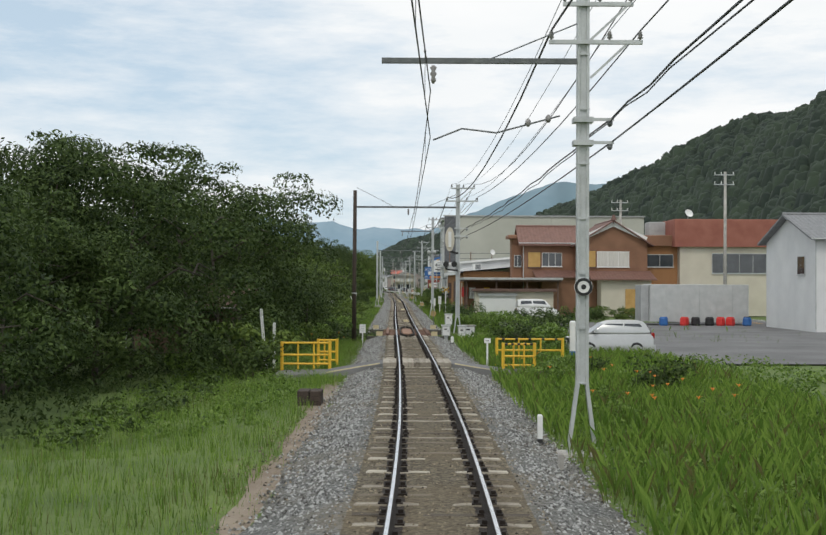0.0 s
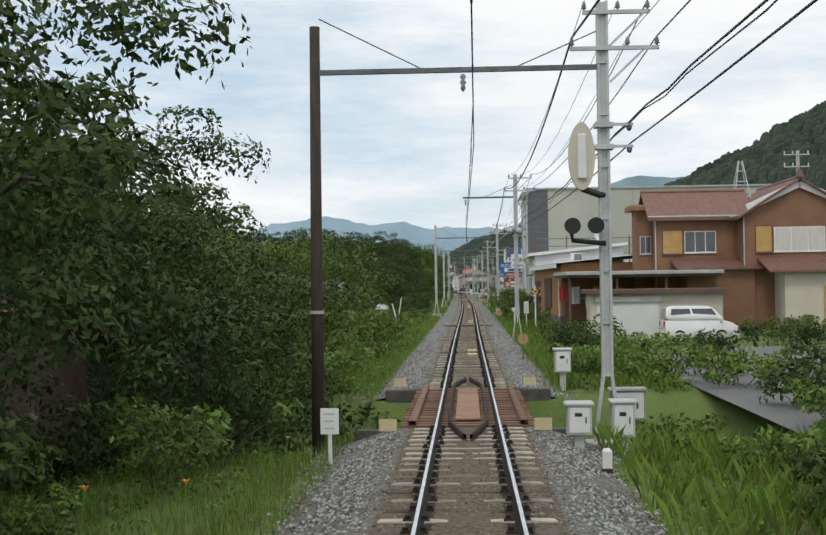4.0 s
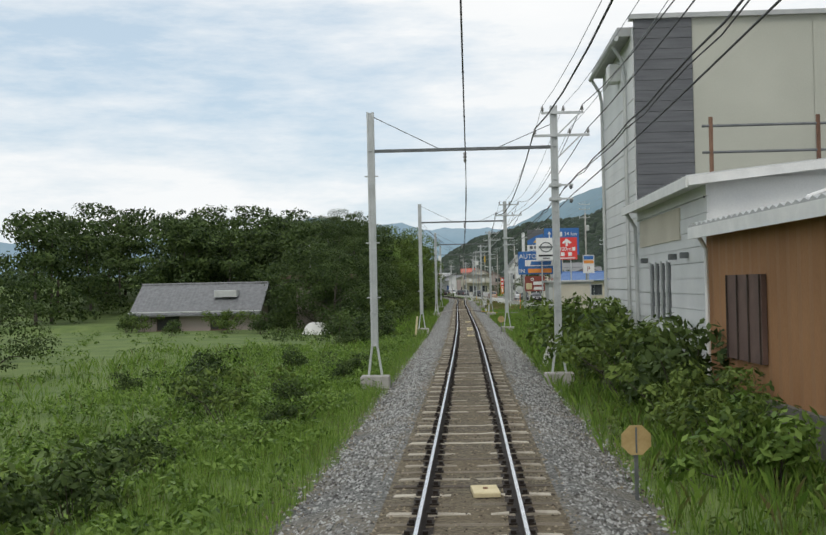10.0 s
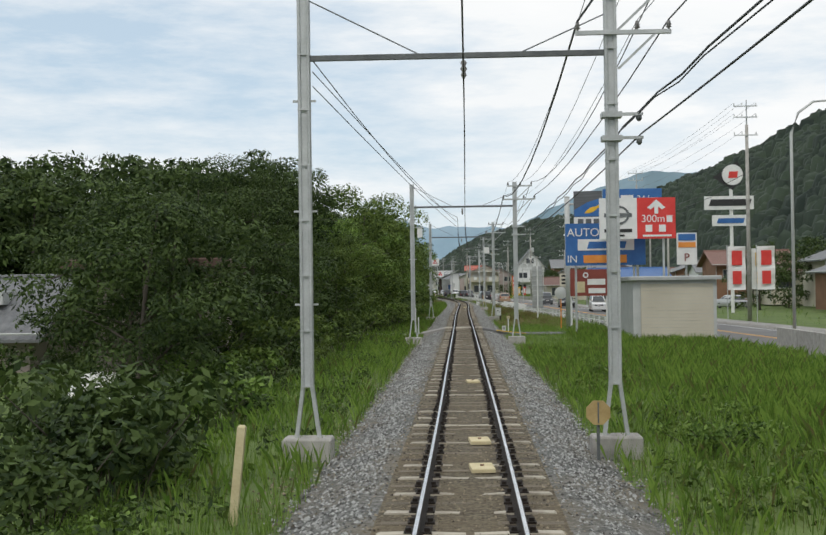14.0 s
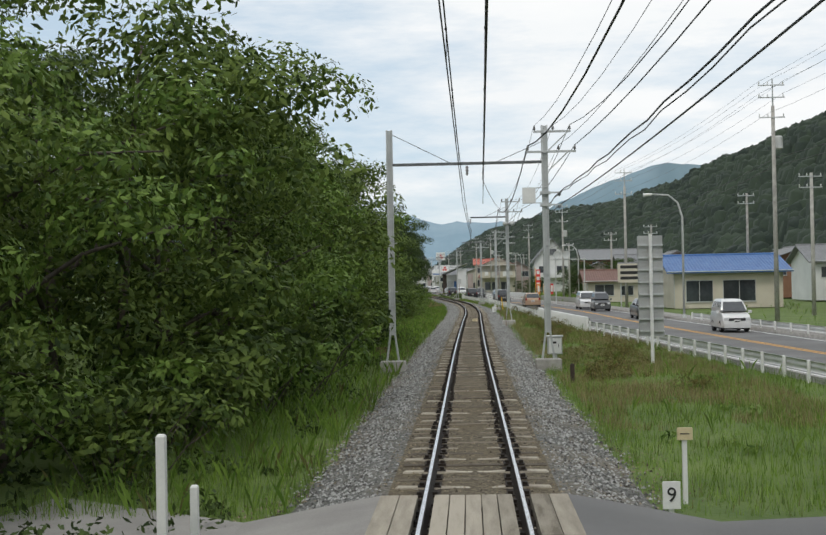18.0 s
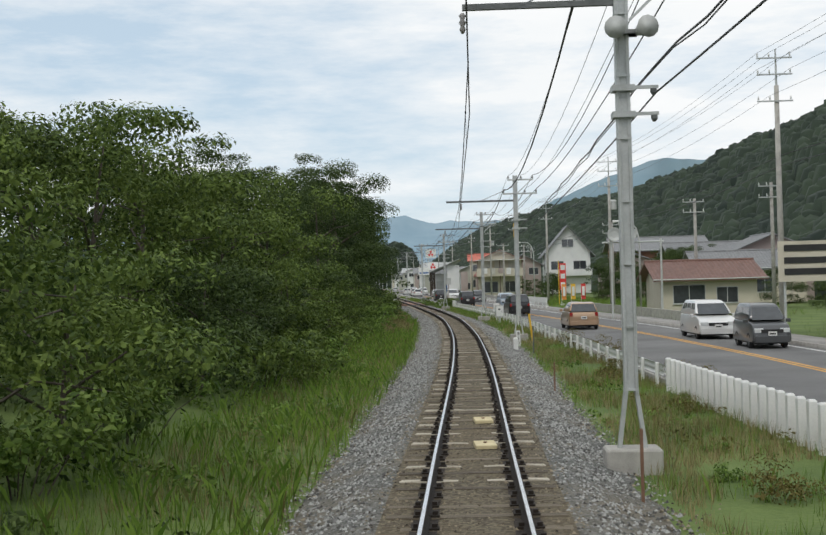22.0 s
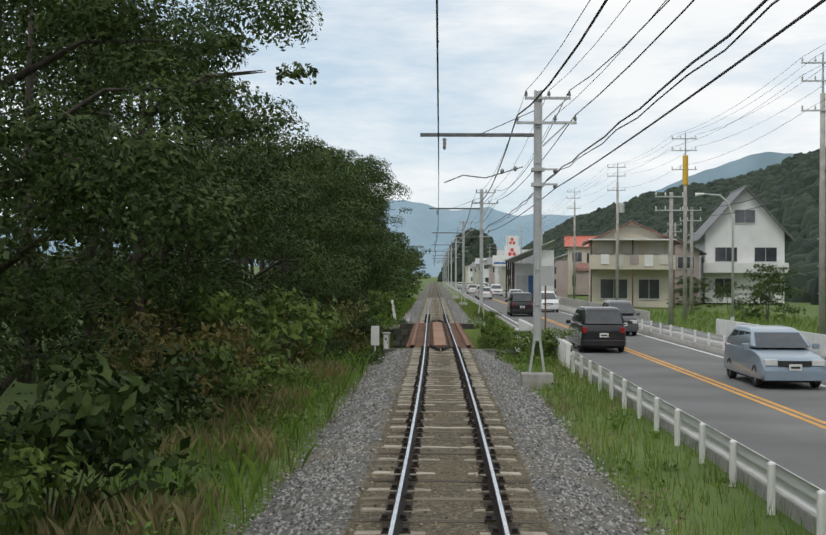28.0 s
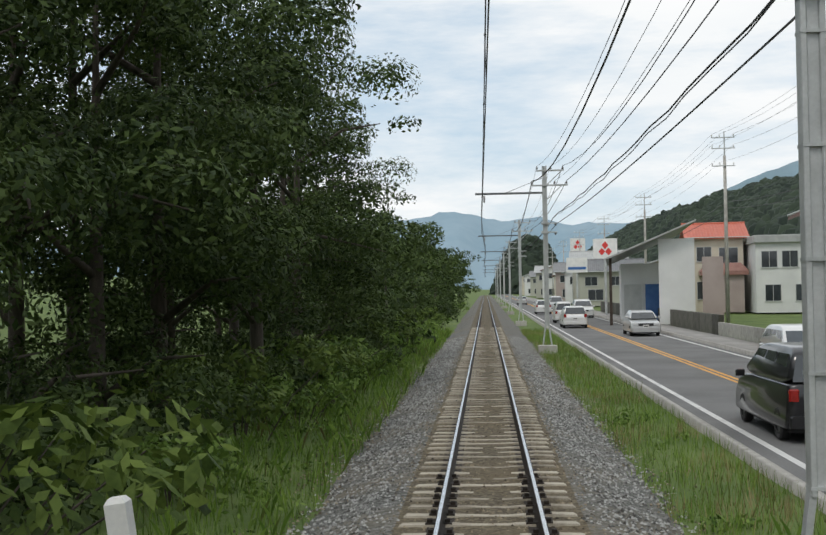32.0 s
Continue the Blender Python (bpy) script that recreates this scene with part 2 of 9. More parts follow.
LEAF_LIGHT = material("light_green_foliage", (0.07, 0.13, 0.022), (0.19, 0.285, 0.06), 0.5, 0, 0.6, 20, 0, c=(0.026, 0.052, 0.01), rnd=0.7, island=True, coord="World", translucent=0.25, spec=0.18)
LEAF_RUST = material("olive_brown_foliage", (0.085, 0.082, 0.022), (0.19, 0.155, 0.05), 0.6, 0, 0.8, 20, 0, c=(0.05, 0.045, 0.018), rnd=0.7, island=True, coord="World", translucent=0.2, spec=0.18)
GRASS = material("grass_blades", (0.075, 0.15, 0.02), (0.20, 0.305, 0.055), 0.6, 0, 0.4, 5, 0, c=(0.13, 0.12, 0.045), rnd=0.8, island=True, coord="World", translucent=0.25, spec=0.18)
LAWN = material("short_bright_grass", (0.12, 0.22, 0.03), (0.26, 0.385, 0.08), 0.6, 0, 0.5, 5, 0, c=(0.16, 0.15, 0.05), rnd=0.7, island=True, coord="World", translucent=0.25, spec=0.18)
DRY_GRASS = material("dry_grass", (0.16, 0.13, 0.05), (0.34, 0.28, 0.14), 0.75, 0, 0.5, 5, 0, c=(0.10, 0.12, 0.03), rnd=0.8, island=True, coord="World", translucent=0.2)
BARK = material("grey_brown_bark", (0.05, 0.042, 0.034), (0.12, 0.10, 0.085), 0.95, 0, 4, 30, 0.6, stretch=(2, 2, 0.5))
# dark green with a bluish cast: some distance haze is mixed into the colour
HILL = material("wooded_hillside", (0.011, 0.022, 0.015), (0.033, 0.052, 0.030), 0.9, 0, 0.05, 1.6, 1.0, c=(0.009, 0.02, 0.014), rnd=0.5, island=True, coord="World")
DARK_WOOD = material("dark_creosoted_wood", (0.03, 0.022, 0.018), (0.075, 0.055, 0.042), 0.9, 0, 5, 40, 0.4, stretch=(3, 3, 0.4))


def hazed_mountain_material(name, a, b):
    """Far ridges, the blue haze of distance mixed into their base colour."""
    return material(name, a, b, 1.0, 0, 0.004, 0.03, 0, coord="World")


MOUNTAIN_NEAR = hazed_mountain_material("haze_tinted_near_mountain", (0.15, 0.235, 0.285), (0.20, 0.285, 0.33))
MOUNTAIN_FAR = hazed_mountain_material("haze_tinted_far_mountain", (0.2, 0.30, 0.37), (0.26, 0.355, 0.42))


# ---- building blocks ----
class Build:
    """Collects the faces of one part."""

    def __init__(self):
        self.v, self.f = [], []

    def quad(self, a, b, c, d):
        n = len(self.v)
        self.v += [a, b, c, d]
        self.f.append((n, n + 1, n + 2, n + 3))
        return self

    def poly(self, pts):
        n = len(self.v)
        self.v += list(pts)
        self.f.append(tuple(range(n, n + len(pts))))
        return self

    def box(self, x0, y0, z0, x1, y1, z1, ch=0.0):
        """A box; ch: its chamfer."""
        if ch <= 0:
            n = len(self.v)
            self.v += [(x, y, z) for z in (z0, z1) for y in (y0, y1) for x in (x0, x1)]
            self.f += [tuple(n + i for i in q) for q in ((0, 2, 3, 1), (4, 5, 7, 6), (0, 1, 5, 4), (2, 6, 7, 3), (0, 4, 6, 2), (1, 3, 7, 5))]
            return self
        return self.prism([(x0 + ch, y0), (x1 - ch, y0), (x1, y0 + ch), (x1, y1 - ch), (x1 - ch, y1), (x0 + ch, y1), (x0, y1 - ch), (x0, y0 + ch)], z0, z1, ch)

    def prism(self, poly, z0, z1, ch=0.0):
        """An upright prism over a ground polygon; ch pulls in its top edge."""
        n, k = len(self.v), len(poly)
        cx, cy = sum(p[0] for p in poly) / k, sum(p[1] for p in poly) / k
        rings = [(z0, 0.0), (z1 - ch, 0.0), (z1, ch)] if ch else [(z0, 0.0), (z1, 0.0)]
        for z, inset in rings:
            for x, y in poly:
                d = math.hypot(x - cx, y - cy) or 1
                s = max(0.0, 1 - inset / d)
                self.v.append((cx + (x - cx) * s, cy + (y - cy) * s, z))
        for r in range(len(rings) - 1):
            for i in range(k):
                j = (i + 1) % k
                self.f.append((n + r * k + i, n + r * k + j, n + (r + 1) * k + j, n + (r + 1) * k + i))
        self.f.append(tuple(n + k - 1 - i for i in range(k)))
        self.f.append(tuple(n + (len(rings) - 1) * k + i for i in range(k)))
        return self

    def side_prism(self, poly, x0, x1):
        """A (y, z) outline pushed along x."""
        n, k = len(self.v), len(poly)
        self.v += [(x0, y, z) for y, z in poly] + [(x1, y, z) for y, z in poly]
        for i in range(k):
            j = (i + 1) % k
            self.f.append((n + i, n + j, n + k + j, n + k + i))
        self.f += [tuple(n + k - 1 - i for i in range(k)), tuple(n + k + i for i in range(k))]
        return self

    def tube(self, pts, r0, r1=None, sides=6, caps=True):
        """A tube along points, its radius going from r0 to r1."""
        r1 = r0 if r1 is None else r1
        pts = [Vector(p) for p in pts]
        n, m = len(self.v), len(pts)
        for i, p in enumerate(pts):
            d = (pts[min(i + 1, m - 1)] - pts[max(i - 1, 0)]).normalized()
            a = d.cross(Vector((0, 0, 1)) if abs(d.z) < 0.9 else Vector((1, 0, 0))).normalized()
            b = d.cross(a)
            r = r0 + (r1 - r0) * i / max(1, m - 1)
            for k in range(sides):
                w = 2 * math.pi * k / sides
                self.v.append(tuple(p + (a * math.cos(w) + b * math.sin(w)) * r))
        for i in range(m - 1):
            for k in range(sides):
                j = (k + 1) % sides
                self.f.append((n + i * sides + k, n + i * sides + j, n + (i + 1) * sides + j, n + (i + 1) * sides + k))
        if caps:
            self.f += [tuple(n + k for k in reversed(range(sides))), tuple(n + (m - 1) * sides + k for k in range(sides))]
        return self

    def lathe(self, profile, at=(0, 0, 0), sides=10):
        """Rings of (radius, height) about an upright axis."""
        n = len(self.v)
        for r, z in profile:
            for k in range(sides):
                w = 2 * math.pi * k / sides
                self.v.append((at[0] + r * math.cos(w), at[1] + r * math.sin(w), at[2] + z))
        for i in range(len(profile) - 1):
            for k in range(sides):
                j = (k + 1) % sides
                self.f.append((n + i * sides + k, n + i * sides + j, n + (i + 1) * sides + j, n + (i + 1) * sides + k))
        self.f += [tuple(n + k for k in reversed(range(sides))), tuple(n + (len(profile) - 1) * sides + k for k in range(sides))]
        return self

    def beam(self, p, q, w, h=None):
        """A square bar from p to q."""
        h = w if h is None else h
        p, q = Vector(p), Vector(q)
        d = (q - p).normalized()
        a = d.cross(Vector((0, 0, 1)) if abs(d.z) < 0.95 else Vector((0, 1, 0))).normalized()
        b = a.cross(d)
        n = len(self.v)
        for e in (p, q):
            for s, t in ((-1, -1), (1, -1), (1, 1), (-1, 1)):
                self.v.append(tuple(e + a * s * w / 2 + b * t * h / 2))
        self.f += [(n, n + 3, n + 2, n + 1), (n + 4, n + 5, n + 6, n + 7)] + [(n + i, n + (i + 1) % 4, n + 4 + (i + 1) % 4, n + 4 + i) for i in range(4)]
        return self

    def data(self, name, mat, smooth=False):
        me = bpy.data.meshes.new(name)
        me.from_pydata([tuple(v) for v in self.v], [], self.f)
        me.materials.append(mat)
        if smooth:
            me.polygons.foreach_set("use_smooth", [True] * len(me.polygons))
        me.update()
        return me


def part(name, b, mat, parent=None, label="", smooth=False, at=None, kind=""):
    """Links a Build (or a mesh) as one mesh object under a thing or a part."""
    me = b if isinstance(b, bpy.types.Mesh) else b.data(name, mat, smooth)
    ob = new(name, me)
    if parent:
        ob.parent = parent
    if at is not None:
        ob.matrix_basis = at
    return tagged(ob, label=label, kind=kind)


def thing(name, label, category, group="", kind="", at=None):
    ob = new(name)
    ob.empty_display_size = 0.3
    if at is not None:
        ob.matrix_basis = at
    return tagged(ob, label, category, group, kind)


# ---- the line of the track: offsets to the right are positive ----
KNOTS = ((-60, -5.0), (-30, -2.6), (0, -0.68), (10, -0.25), (20, -0.03), (30, 0.04), (60, 0.02), (90, -0.02), (160, 0.0), (185, -0.1), (200, -0.23), (235, -0.53),
         (265, -0.81), (296, -0.97), (320, -1.08), (336, -1.38), (350.7, -1.93), (358.4, -2.30), (366, -2.80), (374, -3.44), (382, -4.14), (390, -4.88), (406, -6.46),
         (422, -8.13), (438, -9.82), (480, -14.15), (560, -22.4), (900, -57.5), (4000, -377.0))
_ky = np.array([k[0] for k in KNOTS], float)
_kx = np.array([k[1] for k in KNOTS], float)
_km = np.gradient(_kx, _ky)


def along(y, ys, xs, ms):
    i = int(np.clip(np.searchsorted(ys, y) - 1, 0, len(ys) - 2))
    h = ys[i + 1] - ys[i]
    t = (y - ys[i]) / h
    return float((2 * t**3 - 3 * t**2 + 1) * xs[i] + (t**3 - 2 * t**2 + t) * h * ms[i] + (-2 * t**3 + 3 * t**2) * xs[i + 1] + (t**3 - t**2) * h * ms[i + 1])


def tx(y):
    """Where the middle of the track lies at y."""
    if y < -60:
        return -5.0
    return along(y, _ky, _kx, _km)


def slope(y):
    return (tx(y + 0.5) - tx(y - 0.5))


def P(y, d, z):
    """A place d metres to the right of the track's middle."""
    s = slope(y)
    n = math.hypot(1, s)
    return (tx(y) + d / n, y - s * d / n, z)


def at_track(y, d, z, turn=0.0):
    """A pose beside the track, its own y axis along it."""
    x, yy, zz = P(y, d, z)
    return pose(x, yy, zz, 0, 0, turn - math.degrees(math.atan(slope(y))))


BRIDGES = ((62.0, 70.0), (418.3, 441.5))


def on_bridge(y, pad=0.0):
    return any(a - pad < y < b + pad for a, b in BRIDGES)


# the road: offset of its near edge, its orange line and its far edge
RD = ((60, 24.0, 29.5, 33.0), (150, 16.5, 22.0, 25.5), (200, 12.4, 17.2, 20.6), (245, 10.2, 14.2, 17.6), (275, 7.9, 12.3, 15.6), (290, 6.6, 11.4, 14.7), (305, 5.7, 10.6, 13.8), (322, 4.9, 10.1, 13.3),
      (340, 4.5, 9.3, 12.5), (356, 4.4, 8.4, 11.6), (383, 4.4, 7.4, 10.5), (2000, 4.4, 7.4, 10.5))
ROAD_Z = -0.38


def road(y, k):
    return float(np.interp(y, [r[0] for r in RD], [r[k] for r in RD]))


def smooth_step(a, b, t):
    t = min(1.0, max(0.0, (t - a) / (b - a)))
    return t * t * (3 - 2 * t)


def ground_z(y, d):
    z = -0.46 + 0.05 * noise.noise((d * 0.23, y * 0.23, 0))
    if -2.2 < d < 2.2:
        z = -0.5
    if y > 225 and d < -5:
        z += min(5.0, (-5 - d) * 0.16) * smooth_step(225, 270, y)
    if 20 < y < 215 and d < -3:
        z -= 0.5 * smooth_step(3, 8, -d)
    for (a, b), depth, d0, d1 in ((BRIDGES[0], 2.0, -60, 7.0), (BRIDGES[1], 3.6, -60, 4.2)):
        k = smooth_step(a - 0.1, a + 1.2, y) * (1 - smooth_step(b - 1.2, b + 0.1, y))
        if abs(d) > 2.6:
            k = smooth_step(a - 2.5, a + 2.0, y) * (1 - smooth_step(b - 2.0, b + 2.5, y))
        z -= depth * k * smooth_step(d0, d0 + 20, d) * (1 - smooth_step(d1 - 1.5, d1, d))
    return z


def strip(name, mat, ys, section, label, category, kind="structure", parent=None):
    """A band along the track: section(y) gives its (offset, height) points, left to right."""
    b = Build()
    m = None
    for y in ys:
        pts = section(y)
        m = len(pts)
        b.v += [P(y, d, z) for d, z in pts]
    for i in range(len(ys) - 1):
        for j in range(m - 1):
            b.f.append((i * m + j, i * m + j + 1, (i + 1) * m + j + 1, (i + 1) * m + j))
    ob = part(name, b, mat, parent, smooth=True)
    return tagged(ob, label, category, kind=kind) if not parent else ob


def steps(a, b, s):
    n = max(1, int(round((b - a) / s)))
    return [a + (b - a) * i / n for i in range(n + 1)]


# ---- ground ----
g_d = [-2600, -1200, -500, -220, -120, -80, -55, -42, -34, -28, -23, -19, -16, -13.5, -11.5, -10, -8.5, -7.3, -6.3, -5.5, -4.8, -4.2, -3.6, -3.1, -2.7, -2.45, -2.2, -1.0, 1.0, 2.2, 2.45,
       2.7, 3.1, 3.6, 4.2, 4.8, 5.5, 6.3, 7.3, 8.5, 10, 11.5, 13.5, 16, 19, 23, 28, 34, 42, 55, 80, 120, 220, 500, 1200, 2600]
g_y = [-900, -300, -120] + steps(-60, 56, 2) + steps(57, 75, 0.5) + steps(77, 410, 2) + steps(411, 449, 0.75) + steps(451, 560, 3) + [600, 680, 800, 1000, 1400, 2000, 3000, 4200]
gb = Build()
for y in g_y:
    gb.v += [(tx(y) + d, y, ground_z(y, d)) for d in g_d]
for i in range(len(g_y) - 1):
    for j in range(len(g_d) - 1):
        n0 = i * len(g_d) + j
        gb.f.append((n0, n0 + 1, n0 + len(g_d) + 1, n0 + len(g_d)))
ground = tagged(part("ground", gb, EARTH, smooth=True), "grassy earth with weeds and bare patches", "ground", kind="structure")

# ---- ballast bed ----
def bed_section(y):
    j = 0.05 * noise.noise((0, y * 0.7, 3))
    k = 0.05 * noise.noise((5, y * 0.7, 3))
    return [(-2.7 + j * 5, -0.55), (-2.15 + j * 4, -0.41), (-1.5 + j, -0.20), (-1.15, -0.165), (-0.85, -0.19), (0, -0.195), (0.85, -0.19), (1.15, -0.165), (1.5 + k, -0.20), (2.15 + k * 4, -0.41), (2.7 + k * 5, -0.55)]


def inner_section(y):
    j = 0.06 * noise.noise((9, y * 0.9, 3))
    return [(-1.22 + j, -0.172), (-0.8, -0.168), (-0.66, -0.186), (-0.47, -0.186), (-0.36, -0.166), (0, -0.162 + 0.2 * j), (0.36, -0.166), (0.47, -0.186), (0.66, -0.186), (0.8, -0.168), (1.22 - j, -0.172)]


for a, b in ((-60, 61.8), (70.2, 418.0), (441.8, 900)):
    strip("ballast_bed", BALLAST, steps(a, min(b, 560), 0.8) + ([600, 700, 900] if b > 560 else []), bed_section, "grey crushed stone ballast under the track", "ballast")
    strip("ballast_bed", BALLAST_BROWN, steps(a, min(b, 560), 1.0) + ([600, 700, 900] if b > 560 else []), inner_section, "rust-stained brown ballast between the rails", "ballast")
    # dark strips along each rail: stained stone with the rail's shadow painted in
    for side in (-0.566, 0.566):
        strip("ballast_bed", BALLAST_DARK, steps(a, min(b, 560), 2.0), lambda y: [(side - 0.15, -0.168), (side - 0.1, -0.176), (side + 0.1, -0.176), (side + 0.15, -0.168)], "oily ballast beside the rail, darkened for the rail's shadow", "ballast")
# ---- hills and mountains ----
def ridge(name, mat, y0, y1, foot, crest, height, label, seed, step, rough=0.06, canopy=1.2, back=90):
    """A wooded ridge along the valley, its crown of trees as bumps in the sheet."""
    b = Build()
    ys = steps(y0, y1, step)
    ds = steps(foot, crest, step) + steps(crest + step, crest + back, step * 2)
    for y in ys:
        end = smooth_step(y0, y0 + 140, y) * (1 - smooth_step(y1 - 260, y1, y))
        top = height(y) * (1 + 0.12 * noise.noise((y * 0.011, seed, 0)) + 0.05 * noise.noise((y * 0.04, seed, 5))) * end
        for d in ds:
            t = (d - foot) / (crest - foot)
            prof = smooth_step(-0.02, 1.1, t) / 0.985 if t <= 1 else 1 - 0.35 * smooth_step(0, 1, (d - crest) / back)
            z = top * prof * (1 + 0.10 * noise.noise((d * 0.02, y * 0.02, seed)))
            c = noise.noise((d * 0.16, y * 0.16, seed)) + 0.7 * noise.noise((d * 0.42, y * 0.42, seed + 4))
            b.v.append((tx(y) + d + 0.9 * noise.noise((y, d, 1)), y + 0.9 * noise.noise((d, y, 2)), -0.7 + z + canopy * max(-0.6, c) * min(1.0, t * 5 + 0.2) * end))
    m = len(ds)
    for i in range(len(ys) - 1):
        for j in range(m - 1):
            b.f.append((i * m + j, i * m + j + 1, (i + 1) * m + j + 1, (i + 1) * m + j))
    return tagged(part(name, b, mat, smooth=True), label, "hill", kind="stuff")


def far_range(name, mat, dist, az0, az1, height, label, seed, rough=1.0):
    """A mountain range round the end of the valley, seen far off."""
    b = Build()
    n = 260
    for i in range(n + 1):
        a = az0 + (az1 - az0) * i / n
        h = height(a) * (1 + rough * (0.08 * noise.noise((a * 9, seed, 0)) + 0.16 * noise.noise((a * 30, seed, 0)) + 0.07 * noise.noise((a * 90, seed, 0))))
        for k, (f, r) in enumerate(((0.0, 1.0), (0.45, 1.06), (0.8, 1.12), (1.0, 1.16), (0.9, 1.25))):
            w = 0.05 * noise.noise((a * 30, k, seed))
            b.v.append((math.sin(a) * dist * (r + w), math.cos(a) * dist * (r + w), -8 + h * f * (1.16 if f == 1 else 1.08)))
    for i in range(n):
        for k in range(4):
            b.f.append((i * 5 + k, i * 5 + k + 5, i * 5 + k + 6, i * 5 + k + 1))
    return tagged(part(name, b, mat, smooth=True), label, "mountain", kind="structure")


def hill_height(y):
    return float(np.interp(y, (0, 250, 460, 600, 700, 850, 1000, 1180, 1450, 1700), (56, 58, 57, 48, 43, 42, 45, 47, 54, 46)))


def hill_top(y, d, foot=44.0, crest=132.0):
    end = smooth_step(40, 180, y) * (1 - smooth_step(1640, 1900, y))
    top = hill_height(y) * (1 + 0.12 * noise.noise((y * 0.011, 3.0, 0)) + 0.05 * noise.noise((y * 0.04, 3.0, 5))) * end
    t = (d - foot) / (crest - foot)
    prof = smooth_step(-0.02, 1.1, t) / 0.985 if t <= 1 else 1 - 0.35 * smooth_step(0, 1, (d - crest) / 90)
    return -0.7 + top * prof * (1 + 0.10 * noise.noise((d * 0.02, y * 0.02, 3.0)))


def crown_cover(count, seed):
    """The crowns of the trees on the hillside, each a ragged dome."""
    r = random.Random(seed)
    b = Build()
    for _ in range(count):
        y = 60 + 1750 * r.random() ** 1.6
        d = r.uniform(44, 142)
        s = r.uniform(1.1, 2.7) * (1 + y / 1500)
        x0, z0 = tx(y) + d, hill_top(y, d)
        q = len(b.v)
        n = 6
        b.v.append((x0 + r.gauss(0, s * 0.12), y + r.gauss(0, s * 0.12), z0 + s * r.uniform(0.95, 1.3)))
        for lvl, rad, hh in ((1, 0.6, 0.82), (2, 1.0, -0.7)):
            for k_ in range(n):
                a = 2 * math.pi * (k_ + 0.5 * lvl) / n
                f = s * rad * r.uniform(0.8, 1.2)
                b.v.append((x0 + f * math.cos(a), y + f * math.sin(a), z0 + s * hh * r.uniform(0.8, 1.2)))
        for k_ in range(n):
            j = (k_ + 1) % n
            b.f += [(q, q + 1 + k_, q + 1 + j), (q + 1 + k_, q + 1 + n + k_, q + 1 + j), (q + 1 + j, q + 1 + n + k_, q + 1 + n + j)]
    return tagged(part("hillside_trees", b, HILL, smooth=True), "dense dark-green treetops covering the hillside", "trees", kind="stuff")


def knoll(cx, cy, rx, ry, h, count, seed):
    """A rounded wooded rise standing by itself in the valley."""
    r = random.Random(seed)
    b = Build()
    for _ in range(count):
        a, f = r.uniform(0, 2 * math.pi), math.sqrt(r.random())
        x0, y0 = cx + rx * f * math.cos(a), cy + ry * f * math.sin(a)
        z0 = -1 + h * (1 - f ** 2.4) * r.uniform(0.86, 1.06)
        sz = r.uniform(1.6, 3.2)
        q = len(b.v)
        b.v.append((x0, y0, z0 + sz))
        for rad, hh in ((0.75, 0.55), (1.0, -0.9)):
            for k_ in range(6):
                w = 2 * math.pi * (k_ + hh) / 6
                g = sz * rad * r.uniform(0.75, 1.2)
                b.v.append((x0 + g * math.cos(w), y0 + g * math.sin(w), z0 + sz * hh * r.uniform(0.8, 1.2)))
        for k_ in range(6):
            j = (k_ + 1) % 6
            b.f += [(q, q + 1 + k_, q + 1 + j), (q + 1 + k_, q + 7 + k_, q + 7 + j, q + 1 + j)]
    b.lathe([(rx, -1), (rx * 0.9, h * 0.3), (rx * 0.6, h * 0.65), (rx * 0.2, h * 0.9)], (cx, cy, 0), 14)
    return tagged(part("wooded_knoll", b, HILL, smooth=True), "small dark wooded rise beyond the town", "trees", kind="stuff")


knoll(-47, 1000, 17, 22, 25, 900, 8)
crown_cover(24000, 4)
ridge("hill_right", HILL, 40, 1900, 44, 132, hill_height, "steep wooded hill beyond the road", 3.0, 3.2)
# both ranges carry the valley haze in their colour
far_range("backdrop_mountains", MOUNTAIN_FAR, 3300, -0.75, 0.75, lambda a: float(np.interp(a, (-0.75, -0.4, -0.2, -0.155, -0.12, -0.09, -0.03, 0.05, 0.12, 0.3, 0.75), (150, 140, 150, 170, 196, 186, 158, 165, 190, 210, 180))), "mountain range at the valley's end, painted pale blue with haze", 2.0)
far_range("backdrop_ridge", MOUNTAIN_NEAR, 2100, 0.015, 0.55, lambda a: float(np.interp(a, (0.0, 0.03, 0.05, 0.08, 0.107, 0.13, 0.148, 0.16, 0.2, 0.26, 0.55), (40, 98, 120, 148, 170, 185, 190, 186, 165, 140, 115))), "wooded mountain beyond the town, painted blue-green with haze", 6.0, 0.3)

# ---- rails ----
def rail_section(side):
    """The running rail's outline, as offsets from the track's middle."""
    c = side * 0.566
    return [(c - 0.06, -0.153), (c - 0.06, -0.14), (c - 0.012, -0.122), (c - 0.009, -0.045), (c - 0.033, -0.034), (c - 0.033, -0.006), (c - 0.026, -0.0005),
            (c + 0.026, -0.0005), (c + 0.033, -0.006), (c + 0.033, -0.034), (c + 0.009, -0.045), (c + 0.012, -0.122), (c + 0.06, -0.14), (c + 0.06, -0.153)]


